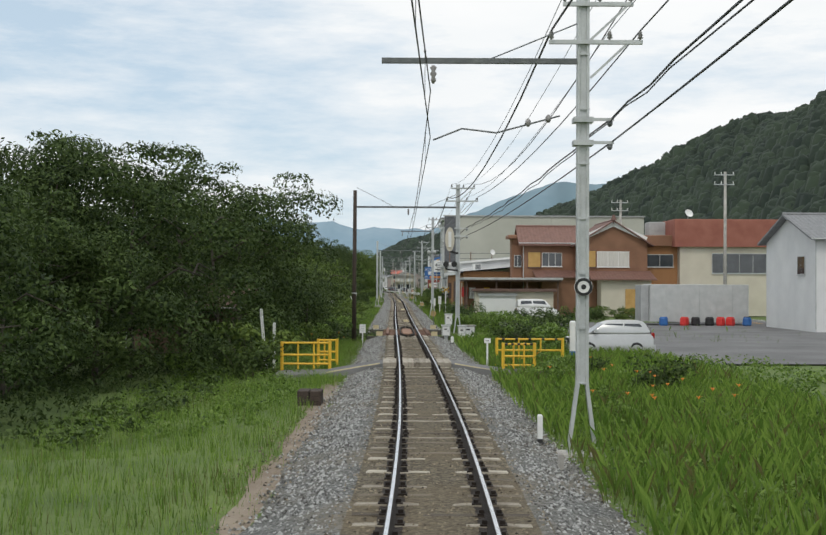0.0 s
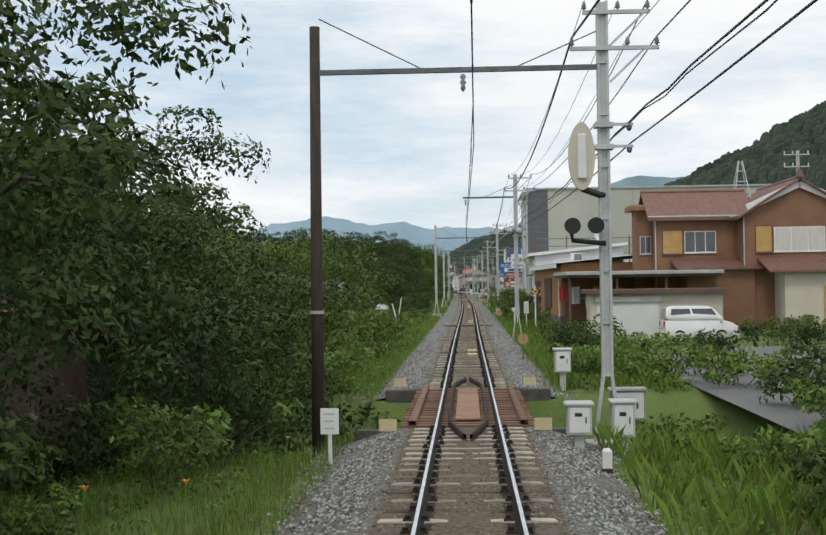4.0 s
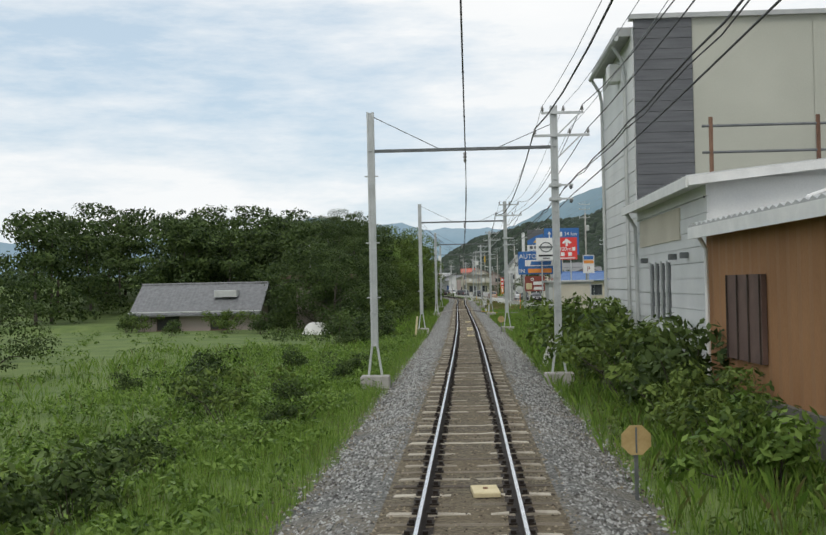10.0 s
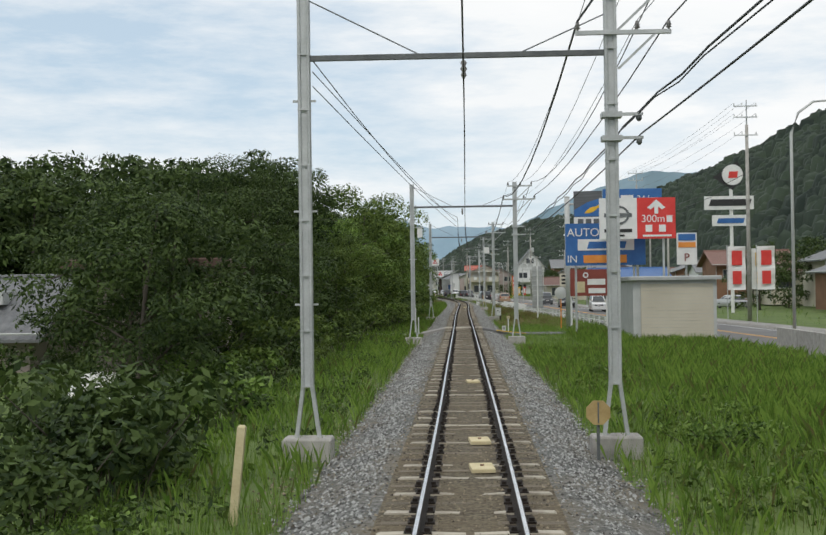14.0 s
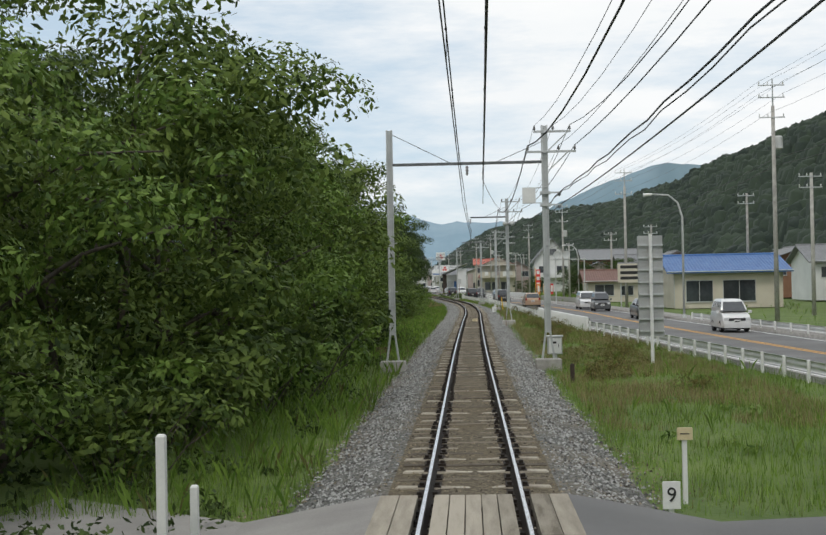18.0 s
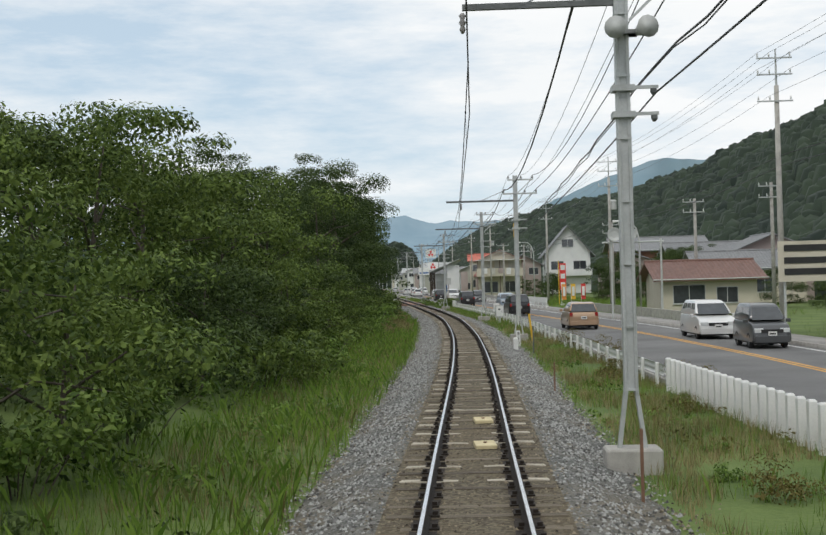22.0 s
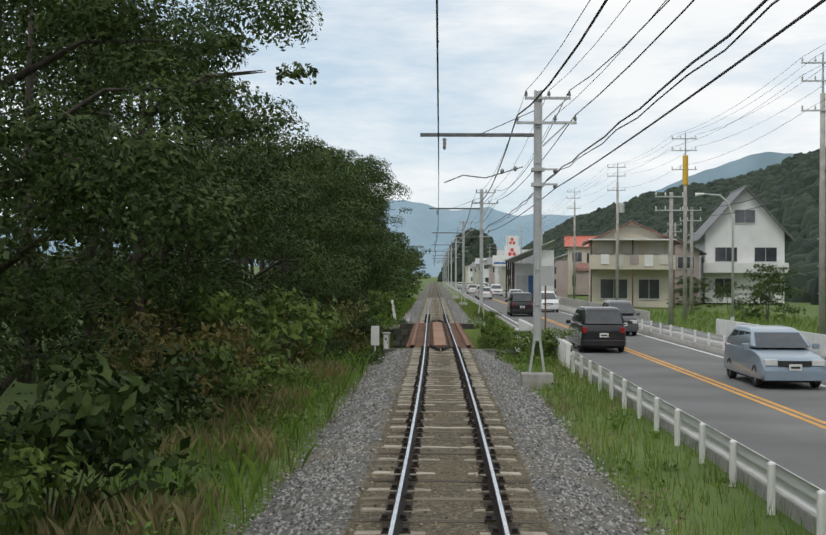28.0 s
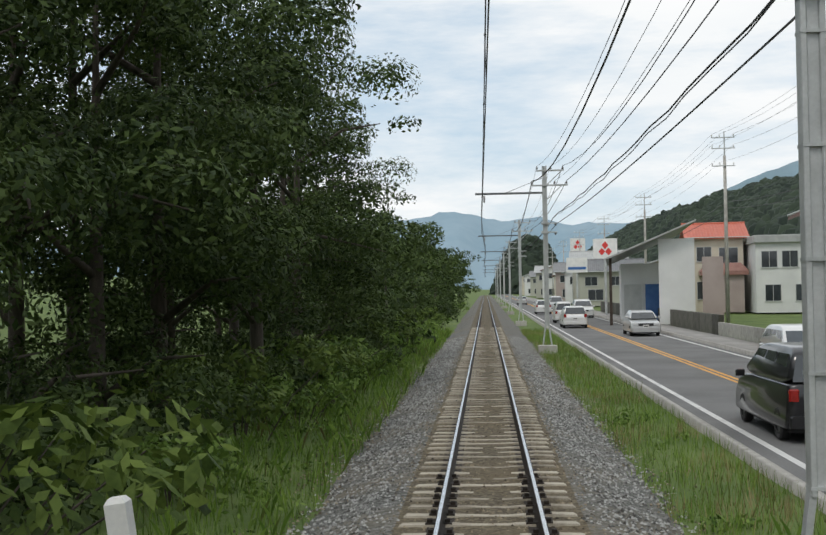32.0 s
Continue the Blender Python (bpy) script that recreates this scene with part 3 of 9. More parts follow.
def track_piece(y0, y1, label):
    t = thing("railway_track", label, "railway track", "stretches of the railway line", at=None)
    ys = steps(y0, y1, 1.0 if y1 < 520 else 6.0)
    for side in (-1, 1):
        r = strip("rail", RAIL_SIDE, ys, lambda y: rail_section(side), "", "", parent=t)
        tagged(r, label="rust-brown steel running rail")
        strip("rail_head", RAIL_TOP, ys, lambda y: [(side * 0.566 - 0.021, 0.0035), (side * 0.566 + 0.021, 0.0035)], "", "", parent=r)
    return t


TRACKS = [(-30, 118, track_piece(-30, 118, "single railway track of wooden and concrete sleepers")),
          (118, 268, track_piece(118, 268, "single railway track of mixed sleepers on grey ballast")),
          (268, 398, track_piece(268, 398, "curving railway track of mixed sleepers on grey ballast")),
          (398, 520, track_piece(398, 520, "railway track on closely laid concrete sleepers")),
          (520, 900, track_piece(520, 900, "railway track running straight into the distance"))]


def track_of(y):
    return next(t for a, b, t in TRACKS if a <= y < b)


# ---- sleepers ----
def sleeper_meshes():
    out = {}
    for k in range(4):
        rng = random.Random(k)
        b = Build()
        w, n = 0.10, 8
        rows = [(-1.03 + 2.06 * i / n) for i in range(n + 1)]
        for x in rows:
            j = rng.uniform(-0.012, 0.012)
            b.v += [(x, -w, -0.26), (x, -w + 0.012, -0.153 + j * 0.5), (x, w - 0.012, -0.153 + j * 0.5), (x, w, -0.26)]
        for i in range(n):
            for q in range(3):
                b.f.append((i * 4 + q, i * 4 + 4 + q, i * 4 + 5 + q, i * 4 + 1 + q))
        b.f += [(0, 1, 2, 3), (n * 4 + 3, n * 4 + 2, n * 4 + 1, n * 4)]
        out["wood", k] = b.data("sleeper", WOOD_OLD)
    for k in range(3):
        rng = random.Random(40 + k)
        b = Build()
        xs = (-1.02, -0.98, -0.7, -0.45, -0.2, 0.0, 0.2, 0.45, 0.7, 0.98, 1.02)
        hs = (-0.17, -0.145, -0.142, -0.146, -0.160, -0.164, -0.160, -0.146, -0.142, -0.145, -0.17)
        ws = (0.085, 0.10, 0.10, 0.098, 0.085, 0.08, 0.085, 0.098, 0.10, 0.10, 0.085)
        for x, h, w in zip(xs, hs, ws):
            h += rng.uniform(-0.005, 0.005)
            b.v += [(x, -w, -0.26), (x, -w + 0.022, h), (x, w - 0.022, h), (x, w, -0.26)]
        for i in range(len(xs) - 1):
            for q in range(3):
                b.f.append((i * 4 + q, i * 4 + 4 + q, i * 4 + 5 + q, i * 4 + 1 + q))
        e = (len(xs) - 1) * 4
        b.f += [(0, 1, 2, 3), (e + 3, e + 2, e + 1, e)]
        out["concrete", k] = b.data("sleeper", CONC_SLEEPER)
    b = Build()
    b.box(-1.28, -0.10, -0.36, 1.28, 0.10, -0.155, 0.012)
    out["bridge", 0] = b.data("bridge_sleeper", RUST)
    return out


def fasten(b, m):
    """The base plates and clips of one sleeper, added to b."""
    k, n = Build(), len(b.v)
    for side in (-0.566, 0.566):
        k.box(side - 0.15, -0.075, -0.16, side + 0.15, 0.075, -0.13)
        for e in (-0.1, 0.1):
            k.box(side + e - 0.03, -0.035, -0.135, side + e + 0.03, 0.035, -0.09)
    b.v += [tuple(m @ Vector(v)) for v in k.v]
    b.f += [tuple(n + i for i in f) for f in k.f]


SLEEPER = sleeper_meshes()
CLIPS = {t: Build() for _, _, t in TRACKS}
rng = random.Random(5)
y, count = -28.0, 0
dense = ((56.5, 61.9), (70.1, 73.0), (398.3, 418.1), (441.7, 520))
while y < 519:
    tight = any(a <= y <= b for a, b in dense)
    count += 1
    if on_bridge(y, -0.1):
        key, gap = ("bridge", 0), 0.40
    elif tight:
        key, gap = ("concrete", rng.randrange(3)), 0.54
    else:
        third = count % 2 == 0 and rng.random() < 0.86
        key, gap = (("concrete", rng.randrange(3)) if third else ("wood", rng.randrange(4))), 0.62 + rng.uniform(-0.03, 0.03)
    m = at_track(y, rng.uniform(-0.03, 0.03), rng.uniform(-0.012, 0.004) if key[0] != "wood" else rng.uniform(-0.016, 0.002), rng.uniform(-1.2, 1.2) if key[0] != "bridge" else 0)
    sl = part("bridge_sleeper" if key[0] == "bridge" else "sleeper", SLEEPER[key], None, track_of(y), at=m)
    if y < 455 and key[0] != "bridge":
        fasten(CLIPS[track_of(y)], m)
    y += gap
for t, b in CLIPS.items():
    if b.v:
        part("rail_fastening", b, RAIL_SIDE, t, "dark steel base plates and clips", kind="stuff")

# ---- the two girder bridges ----
def bridge(y0, y1, depth, label):
    t = thing("girder_bridge", label, "bridge")
    ys = steps(y0, y1, 2.0)
    for d in (-0.75, 0.75):
        strip("girder", RUST, ys, lambda y: [(d - 0.16, -0.36), (d - 0.16, -0.39), (d - 0.02, -0.4), (d - 0.02, -1.25), (d - 0.16, -1.27), (d - 0.16, -1.3), (d + 0.16, -1.3), (d + 0.16, -1.27), (d + 0.02, -1.25), (d + 0.02, -0.4), (d + 0.16, -0.39), (d + 0.16, -0.36)], "", "", parent=t)
    for a, b2 in zip(steps(y0 + 0.6, y1 - 0.6, 1.9), steps(y0 + 0.6, y1 - 0.6, 1.9)[1:]):
        w = Build()
        w.box(-0.24, 0, -0.152, 0.24, b2 - a - 0.015, -0.118, 0.008)
        part("walkway_plate", w, RUST_PLATE, t, at=at_track(a, 0.0, 0.03))
    for d in (-0.36, 0.36):
        strip("guard_rail", RAIL_SIDE, steps(y0 - 2.2, y1 + 2.2, 1.0), lambda y: [(d * k(y, y0, y1) - 0.03, -0.15), (d * k(y, y0, y1) - 0.03, -0.045), (d * k(y, y0, y1) + 0.03, -0.045), (d * k(y, y0, y1) + 0.03, -0.15)], "", "", parent=t)
    for d in (-1.05, 1.05):
        strip("timber_kerb", RUST, ys, lambda y: [(d - 0.07, -0.15), (d - 0.07, -0.06), (d + 0.07, -0.06), (d + 0.07, -0.15)], "", "", parent=t)
    for yy, face in ((y0, -1), (y1, 1)):
        w = Build()
        w.box(-2.5, min(0, face * 0.9), -depth - 0.6, 2.5, max(0, face * 0.9), -0.5, 0.03)
        w.box(-2.1, min(0, face * 0.35), -0.5, 2.1, max(0, face * 0.35), -0.2, 0.03)
        wall = part("abutment", w, STONEWORK, t, "grey stone abutment", at=at_track(yy, 0, 0))
        if face > 0 and depth > 3:
            r = random.Random(6)
            block = Build().box(-0.225, -0.09, -0.145, 0.225, 0.02, 0.145, 0.03).data("stone", STONEWORK)
            for row in range(9):
                for x in [-2.3 + 0.47 * c + 0.2 * (row % 2) for c in range(10)]:
                    if abs(x) > 0.85:
                        part("stone", block, None, wall, at=pose(x, r.uniform(-0.04, 0.03), -0.68 - 0.31 * row, r.uniform(-4, 4), r.uniform(-3, 3), r.uniform(-5, 5)))
    return t


def k(y, y0, y1):
    return 1.0 if y0 <= y <= y1 else max(0.15, 1 - min(abs(y - y0), abs(y - y1)) * 0.38)


RUST_PLATE = material("red_rust_plate", (0.24, 0.135, 0.085), (0.36, 0.22, 0.15), 0.85, 0.05, 2, 30, 0.2, c=(0.17, 0.09, 0.06), rnd=0.4)
STONEWORK = material("mossy_stonework", (0.05, 0.048, 0.04), (0.135, 0.13, 0.11), 0.95, 0, 2, 18, 0.6, c=(0.05, 0.06, 0.03), rnd=0.5)
bridge(62.0, 70.0, 2.0, "short rusty girder bridge over a ditch")
bridge(418.3, 441.5, 3.6, "rusty girder bridge with timber sleepers over a gully")

# ---- poles of the overhead line ----
BASE_Z = -0.42


def insulator(at, h=0.16):
    b = Build()
    b.lathe([(0.015, 0), (0.02, h * 0.15), (0.055, h * 0.25), (0.03, h * 0.45), (0.05, h * 0.55), (0.028, h * 0.75), (0.034, h * 0.9), (0.012, h)], at, 8)
    return b


def steel_shaft(t, height, spread=0.24):
    """A pole of two channels with battens, on two splayed legs."""
    for s in (-1, 1):
        b = Build()
        b.box(s * 0.078 - 0.027, -0.085, 1.15, s * 0.078 + 0.027, 0.085, height, 0.008)
        part("channel", b, STEEL, t)
        leg = Build()
        leg.beam((s * spread, 0, 0.0), (s * 0.078, 0, 1.2), 0.06, 0.13)
        part("leg", leg, STEEL, t)
    for i in range(int((height - 1.2) / 0.95)):
        b = Build()
        z = 1.2 + 0.95 * i
        b.box(-0.108, -0.092, z, 0.108, 0.092, z + 0.03)
        part("batten", b, STEEL, t)
    core = Build()
    core.box(-0.055, -0.055, 1.2, 0.055, 0.055, height - 0.02)
    part("core_plate", core, STEEL, t)


def base_block(t, w=0.42, h=0.3):
    b = Build()
    b.box(-w, -0.3, -0.35, w, 0.3, 0.02 if h < 0.2 else h - 0.28, 0.03)
    part("base_block", b, CONCRETE, t, "weathered concrete footing")


def arms(t, z_top, z_low):
    for z, a, c, pins in ((z_top, -0.36, 0.86, (-0.33, 0.28, 0.82)), (z_low, -0.6, 1.02, (-0.56, 0.45, 0.98))):
        b = Build()
        b.box(a, -0.13, z - 0.035, c, -0.06, z + 0.035, 0.006)
        arm = part("crossarm", b, STEEL, t)
        for x in pins:
            part("insulator", insulator((x, -0.095, z + 0.035)), PORCELAIN, arm, smooth=True)
        s = Build()
        s.beam((0.75, -0.1, z - 0.03), (0.12, -0.1, z - 0.62), 0.04)
        part("brace", s, STEEL, t)


def low_brackets(t, zs):
    for z in zs:
        b = Build()
        b.box(-0.17, -0.14, z, 0.52, -0.1, z + 0.05)
        b.box(-0.17, -0.15, z - 0.02, 0.17, 0.15, z + 0.07)
        br = part("cable_bracket", b, STEEL, t)
        part("cable_clamp", Build().lathe([(0.02, -0.1), (0.05, -0.06), (0.05, 0)], (0.45, -0.12, z), 6), DARK_STEEL, br)


def beam_bar(t, x0, x1, z):
    b = Build()
    b.box(min(x0, x1), -0.045, z - 0.045, max(x0, x1), 0.045, z + 0.045, 0.006)
    return part("beam", b, DARK_STEEL, t)


def hanger(t, x, z):
    """The suspension of the messenger wire below the beam."""
    b = Build()
    b.lathe([(0.02, 0.12), (0.06, 0.08), (0.03, 0.02), (0.06, -0.03), (0.03, -0.08), (0.05, -0.14), (0.015, -0.2)], (x, 0, z), 8)
    part("suspension_insulator", b, PORCELAIN, t, smooth=True)


def stay(t, p, q):
    part("stay_wire", Build().tube([p, q], 0.012, sides=4), WIRE_GREY, t)


def right_pole(y, d, height, tip, label, arm=True, brackets=(5.75, 5.35), block=0.3, steady=False):
    """A steel mast to the right of the track, with a beam out over it."""
    t = thing("line_pole", label, "utility pole", "overhead line poles", at=at_track(y, d, BASE_Z))
    steel_shaft(t, height)
    base_block(t, h=block)
    if arm:
        arms(t, height - 0.22, height - 0.88)
    low_brackets(t, brackets)
    zb = height - 1.2
    beam_bar(t, tip - d, 0.0, zb)
    hanger(t, -d, zb - 0.2)
    stay(t, (-d + 0.9, 0, zb), (0, 0, height - 0.5))
    if steady:
        a = Build().tube([(-d, 0, 5.42), (-d + 0.5, 0, 5.62), (-d + 1.1, 0, 5.55), (-0.4, 0, 5.85)], 0.016, sides=5)
        arm_part = part("steady_arm", a, DARK_STEEL, t)
        for x in (-0.95, -0.6):
            part("insulator", Build().lathe([(0.02, -0.07), (0.05, -0.03), (0.05, 0.03), (0.02, 0.07)], (x, 0, 5.73 + (x + 0.95) * 0.2), 8), PORCELAIN, arm_part, smooth=True)
    return t


def left_pole(y, d, height, label, wood=False):
    t = thing("line_pole", label, "utility pole", "overhead line poles", at=at_track(y, d, BASE_Z))
    if wood:
        part("shaft", Build().tube([(0, 0, -0.3), (0.0, 0, 3), (0.02, 0, height)], 0.125, 0.095, 10), DARK_WOOD, t, "dark creosoted wooden shaft", smooth=True)
        part("band", Build().lathe([(0.135, 0), (0.135, 0.06)], (0, 0, 2.4), 10), STEEL, t)
    else:
        steel_shaft(t, height)
        base_block(t, h=0.62)
        for z in (height - 1.9, 2.6, 4.2):
            part("step_bolt", Build().box(-0.2, -0.02, z, 0.2, 0.02, z + 0.035), STEEL, t)
    return t


def portal(y, dl, dr, height, label, wood=False, anchor=False):
    """A pair of masts with one beam across."""
    r = right_pole(y, dr, height, dl, label, block=0.62 if y > 140 else 0.3)
    l = left_pole(y, dl, height - (0.05 if not wood else 0.35), "grey steel line pole across the track from its pair" if not wood else "dark old wooden line pole beside the track", wood)
    stay(l, (0.1, 0, height - 0.2), (2.0, 0, height - 1.17))
    return r, l


RIGHT = [(20.8, 2.6, 8.0), (61.5, 2.55, 8.05), (102.2, 2.6, 8.6), (143.9, 2.6, 8.1), (182.9, 2.5, 8.05), (221.9, 2.6, 8.0), (260.0, 2.55, 8.0), (299.3, 2.4, 8.3), (338.2, 2.6, 7.9), (367.6, 2.65, 7.9),
         (406.0, 2.5, 7.9), (448.0, 2.75, 8.3), (491.4, 2.7, 8.35), (531, 2.7, 8.2), (571, 2.7, 8.2), (612, 2.7, 8.2), (655, 2.7, 8.2), (700, 2.7, 8.2), (745, 2.7, 8.2)]
TIPS = {20.8: -0.9, 102.2: -0.15, 299.3: 0.0, 338.2: -0.7, 367.6: -0.7, 406.0: -0.65, 448.0: -0.5, 491.4: -0.4}
for y, d, h in RIGHT:
    if y in (61.5, 143.9, 182.9, 221.9, 260.0):
        portal(y, -2.75 if y < 200 else (-2.5 if y < 240 else -2.55), d, h, "grey steel line pole of two channels on splayed legs", wood=y == 61.5)
    else:
        right_pole(y, d, h, TIPS.get(y, -0.5), "grey steel line pole with a beam over the track", steady=y in (20.8, 367.6, 406.0, 260.0), block=0.62 if y > 140 else 0.3)

# ---- wires ----
def wire(name, pts, r, mat, label, sag=0.0, seg=8, wob=0.0):
    """A wire through its supports, hanging between them."""
    b = Build()
    line = []
    for (p, q) in zip(pts, pts[1:]):
        p, q = Vector(p), Vector(q)
        for i in range(seg):
            t = i / seg
            v = p.lerp(q, t)
            v.z -= sag * 4 * t * (1 - t)
            if wob:
                v.z += wob * math.sin(i * 2.4)
                v.x += wob * math.cos(i * 2.4)
            line.append(v)
    line.append(Vector(pts[-1]))
    b.tube(line, r, sides=5 if r < 0.02 else 6)
    return tagged(part(name, b, mat), label, "cable")


YS = [y for y, _, _ in RIGHT]
TOP = {y: (d, BASE_Z + h) for y, d, h in RIGHT}


def on_poles(dx, dz):
    return [P(-19.0, 2.6 + dx, 7.6 + dz)] + [P(y - 0.1, TOP[y][0] + dx, TOP[y][1] + dz) for y in YS]


for dx, dz, r, mat, lab, sag in ((-0.33, -0.02, 0.008, WIRE_GREY, "thin grey line wire on the pole tops", 0.85), (0.28, -0.02, 0.007, WIRE_GREY, "thin grey line wire on the pole tops", 0.85),
                                 (0.82, -0.02, 0.012, CABLE, "dark line wire on the pole tops", 0.9), (-0.56, -0.68, 0.020, CABLE, "thick black feeder wire", 0.95),
                                 (0.45, -0.68, 0.007, WIRE_GREY, "thin grey line wire on the lower arms", 0.6), (0.98, -0.68, 0.014, CABLE, "dark line wire on the lower arms", 0.42)):
    wire("line_wire", on_poles(dx, dz), r, mat, lab, sag)
for dx, dz, r, sag, wob in ((0.47, -2.2, 0.016, 0.2, 0.022), (0.42, -2.27, 0.011, 0.28, 0.03), (0.5, -2.6, 0.0145, 0.16, 0.0)):
    wire("telephone_cable", on_poles(dx, dz), r, CABLE, "black telephone cable slung below the arms", sag, 20, wob)

# contact and messenger wires with droppers: one tension length ends at a mast, the next begins at another
CONTACT = 5.05


def catenary(stations, label):
    """stations: (y, offset, height of the messenger)."""
    mess = wire("messenger_wire", [P(y, d, z) for y, d, z in stations], 0.010, CABLE, label, 0.42, 8)
    run = [s for s in stations if s[2] < 6.3]
    wire("contact_wire", [P(y, d, CONTACT - 0.0) for y, d, z in run], 0.009, CABLE, "dark contact wire over the middle of the track", 0.0, 2)
    for (ya, da, za), (yb, db, zb) in zip(run, run[1:]):
        for i in range(1, 9):
            t = i / 9
            z = za + (zb - za) * t - 0.42 * 4 * t * (1 - t)
            foot = Vector(P(ya, da, CONTACT)).lerp(Vector(P(yb, db, CONTACT)), t)
            head = (foot.x, foot.y, z)
            b = Build().tube([foot, head], 0.004, sides=4)
            b.lathe([(0.008, -0.025), (0.018, 0), (0.008, 0.025)], head, 6)
            part("dropper", b, CABLE, mess)


def stag(y):
    return {20.8: -0.05, 61.5: 0.18, 102.2: 0.0, 143.9: 0.02, 182.9: 0.0}.get(y, 0.12 if YS.index(y) % 2 else -0.1)


M_Z = 5.85
catenary([(-19.0, -0.1, M_Z)] + [(y, stag(y), M_Z) for y in YS if y <= 222] + [(260.0, 0.5, M_Z), (299.3, 2.35, 7.2)], "dark messenger wire over the track")
catenary([(182.9, -2.6, 6.4), (221.9, -0.25, M_Z)] + [(y, stag(y) - 0.05, M_Z) for y in YS if y >= 260], "dark messenger wire of the next tension length")
for dz in (0.0, 0.25):
    wire("anchor_wire", [P(182.9, -2.6, 5.95 + dz), P(221.9, -0.3, 5.4 + dz)], 0.009, CABLE, "wire anchored to a pole beside the track", 0.1)

# ---- road ----
def road_strip(name, mat, a, b, d0, d1, z, label, category, step=3.0):
    return strip(name, mat, steps(a, min(b, 560), step) + ([600, 700, 800, 1000, 1400] if b > 560 else []), lambda y: [(d0(y), z), ((d0(y) + d1(y)) / 2, z), (d1(y), z)], label, category)


road_strip("road", ASPHALT, 90, 1400, lambda y: road(y, 1), lambda y: road(y, 3), ROAD_Z, "worn grey two-lane asphalt road", "road")
for off in (-0.12, 0.12):
    road_strip("road_line", ORANGE_LINE, 90, 1400, lambda y: road(y, 2) + off - 0.065, lambda y: road(y, 2) + off + 0.065, ROAD_Z + 0.006, "double orange centre line on the road", "road marking")
road_strip("road_line", WHITE_LINE, 90, 1400, lambda y: road(y, 1) + 0.45, lambda y: road(y, 1) + 0.60, ROAD_Z + 0.006, "white edge line on the road", "road marking")
road_strip("road_line", WHITE_LINE, 90, 1400, lambda y: road(y, 3) - 0.45, lambda y: road(y, 3) - 0.30, ROAD_Z + 0.006, "white edge line on the road", "road marking")


def band(name, mat, a, b, d0, d1, z0, z1, label, category, step=3.0):
    """A raised kerb or walk along the road."""
    ys = steps(a, min(b, 560), step) + ([600, 700, 800] if b > 560 else [])
    return strip(name, mat, ys, lambda y: [(d0(y), z0), (d0(y) + 0.01, z1), (d1(y) - 0.01, z1), (d1(y), z0)], label, category)


band("kerb_near", CONCRETE, 150, 900, lambda y: road(y, 1) - 0.18, lambda y: road(y, 1), -0.6, ROAD_Z + 0.10, "low concrete kerb beside the road", "kerb")
band("kerb_far", CONCRETE, 150, 900, lambda y: road(y, 3), lambda y: road(y, 3) + 0.2, -0.6, ROAD_Z + 0.16, "concrete kerb of the pavement", "kerb")
band("pavement", PAVING, 150, 900, lambda y: road(y, 3) + 0.2, lambda y: road(y, 3) + 2.0, -0.6, ROAD_Z + 0.13, "grey concrete pavement along the road", "pavement")
# ---- trees and plants ----
def leaf_cloud(b, rng, centre, radius, count, size, flat=0.8):
    """Small pointed leaves over the shell of a clump, facing mostly outwards and up."""
    if count < 1:
        return
    g = np.random.default_rng(rng.randrange(1 << 30))
    u = g.triangular(-0.9, 0.6, 1.0, count)
    w = g.uniform(0, 2 * np.pi, count)
    side = np.sqrt(1 - u * u)
    n = np.stack([side * np.cos(w), side * np.sin(w), u], axis=1)
    r = radius * (0.55 + 0.5 * g.random(count) ** 0.6)
    p = np.array(centre) + n * r[:, None] * np.array([1, 1, flat])
    ax = n * 1.15 + g.normal(0, 0.55, (count, 3)) + np.array([0, 0, 0.45])
    ax /= np.linalg.norm(ax, axis=1)[:, None] + 1e-9
    t1 = np.cross(ax, g.normal(0, 1, (count, 3)) + np.array([0, 0, 0.4]))
    t1 /= np.linalg.norm(t1, axis=1)[:, None] + 1e-9
    t2 = np.cross(ax, t1)
    h = (size * g.uniform(0.6, 1.4, count))[:, None]
    v = np.stack([p - t1 * h, p + t2 * h * 0.45 - ax * h * 0.12, p + t1 * h * 1.05 - ax * h * 0.2, p - t2 * h * 0.45 - ax * h * 0.12], axis=1).reshape(-1, 3)
    q = len(b.v)
    b.v += v.tolist()
    b.f += (np.arange(count)[:, None] * 4 + np.arange(4)[None] + q).tolist()


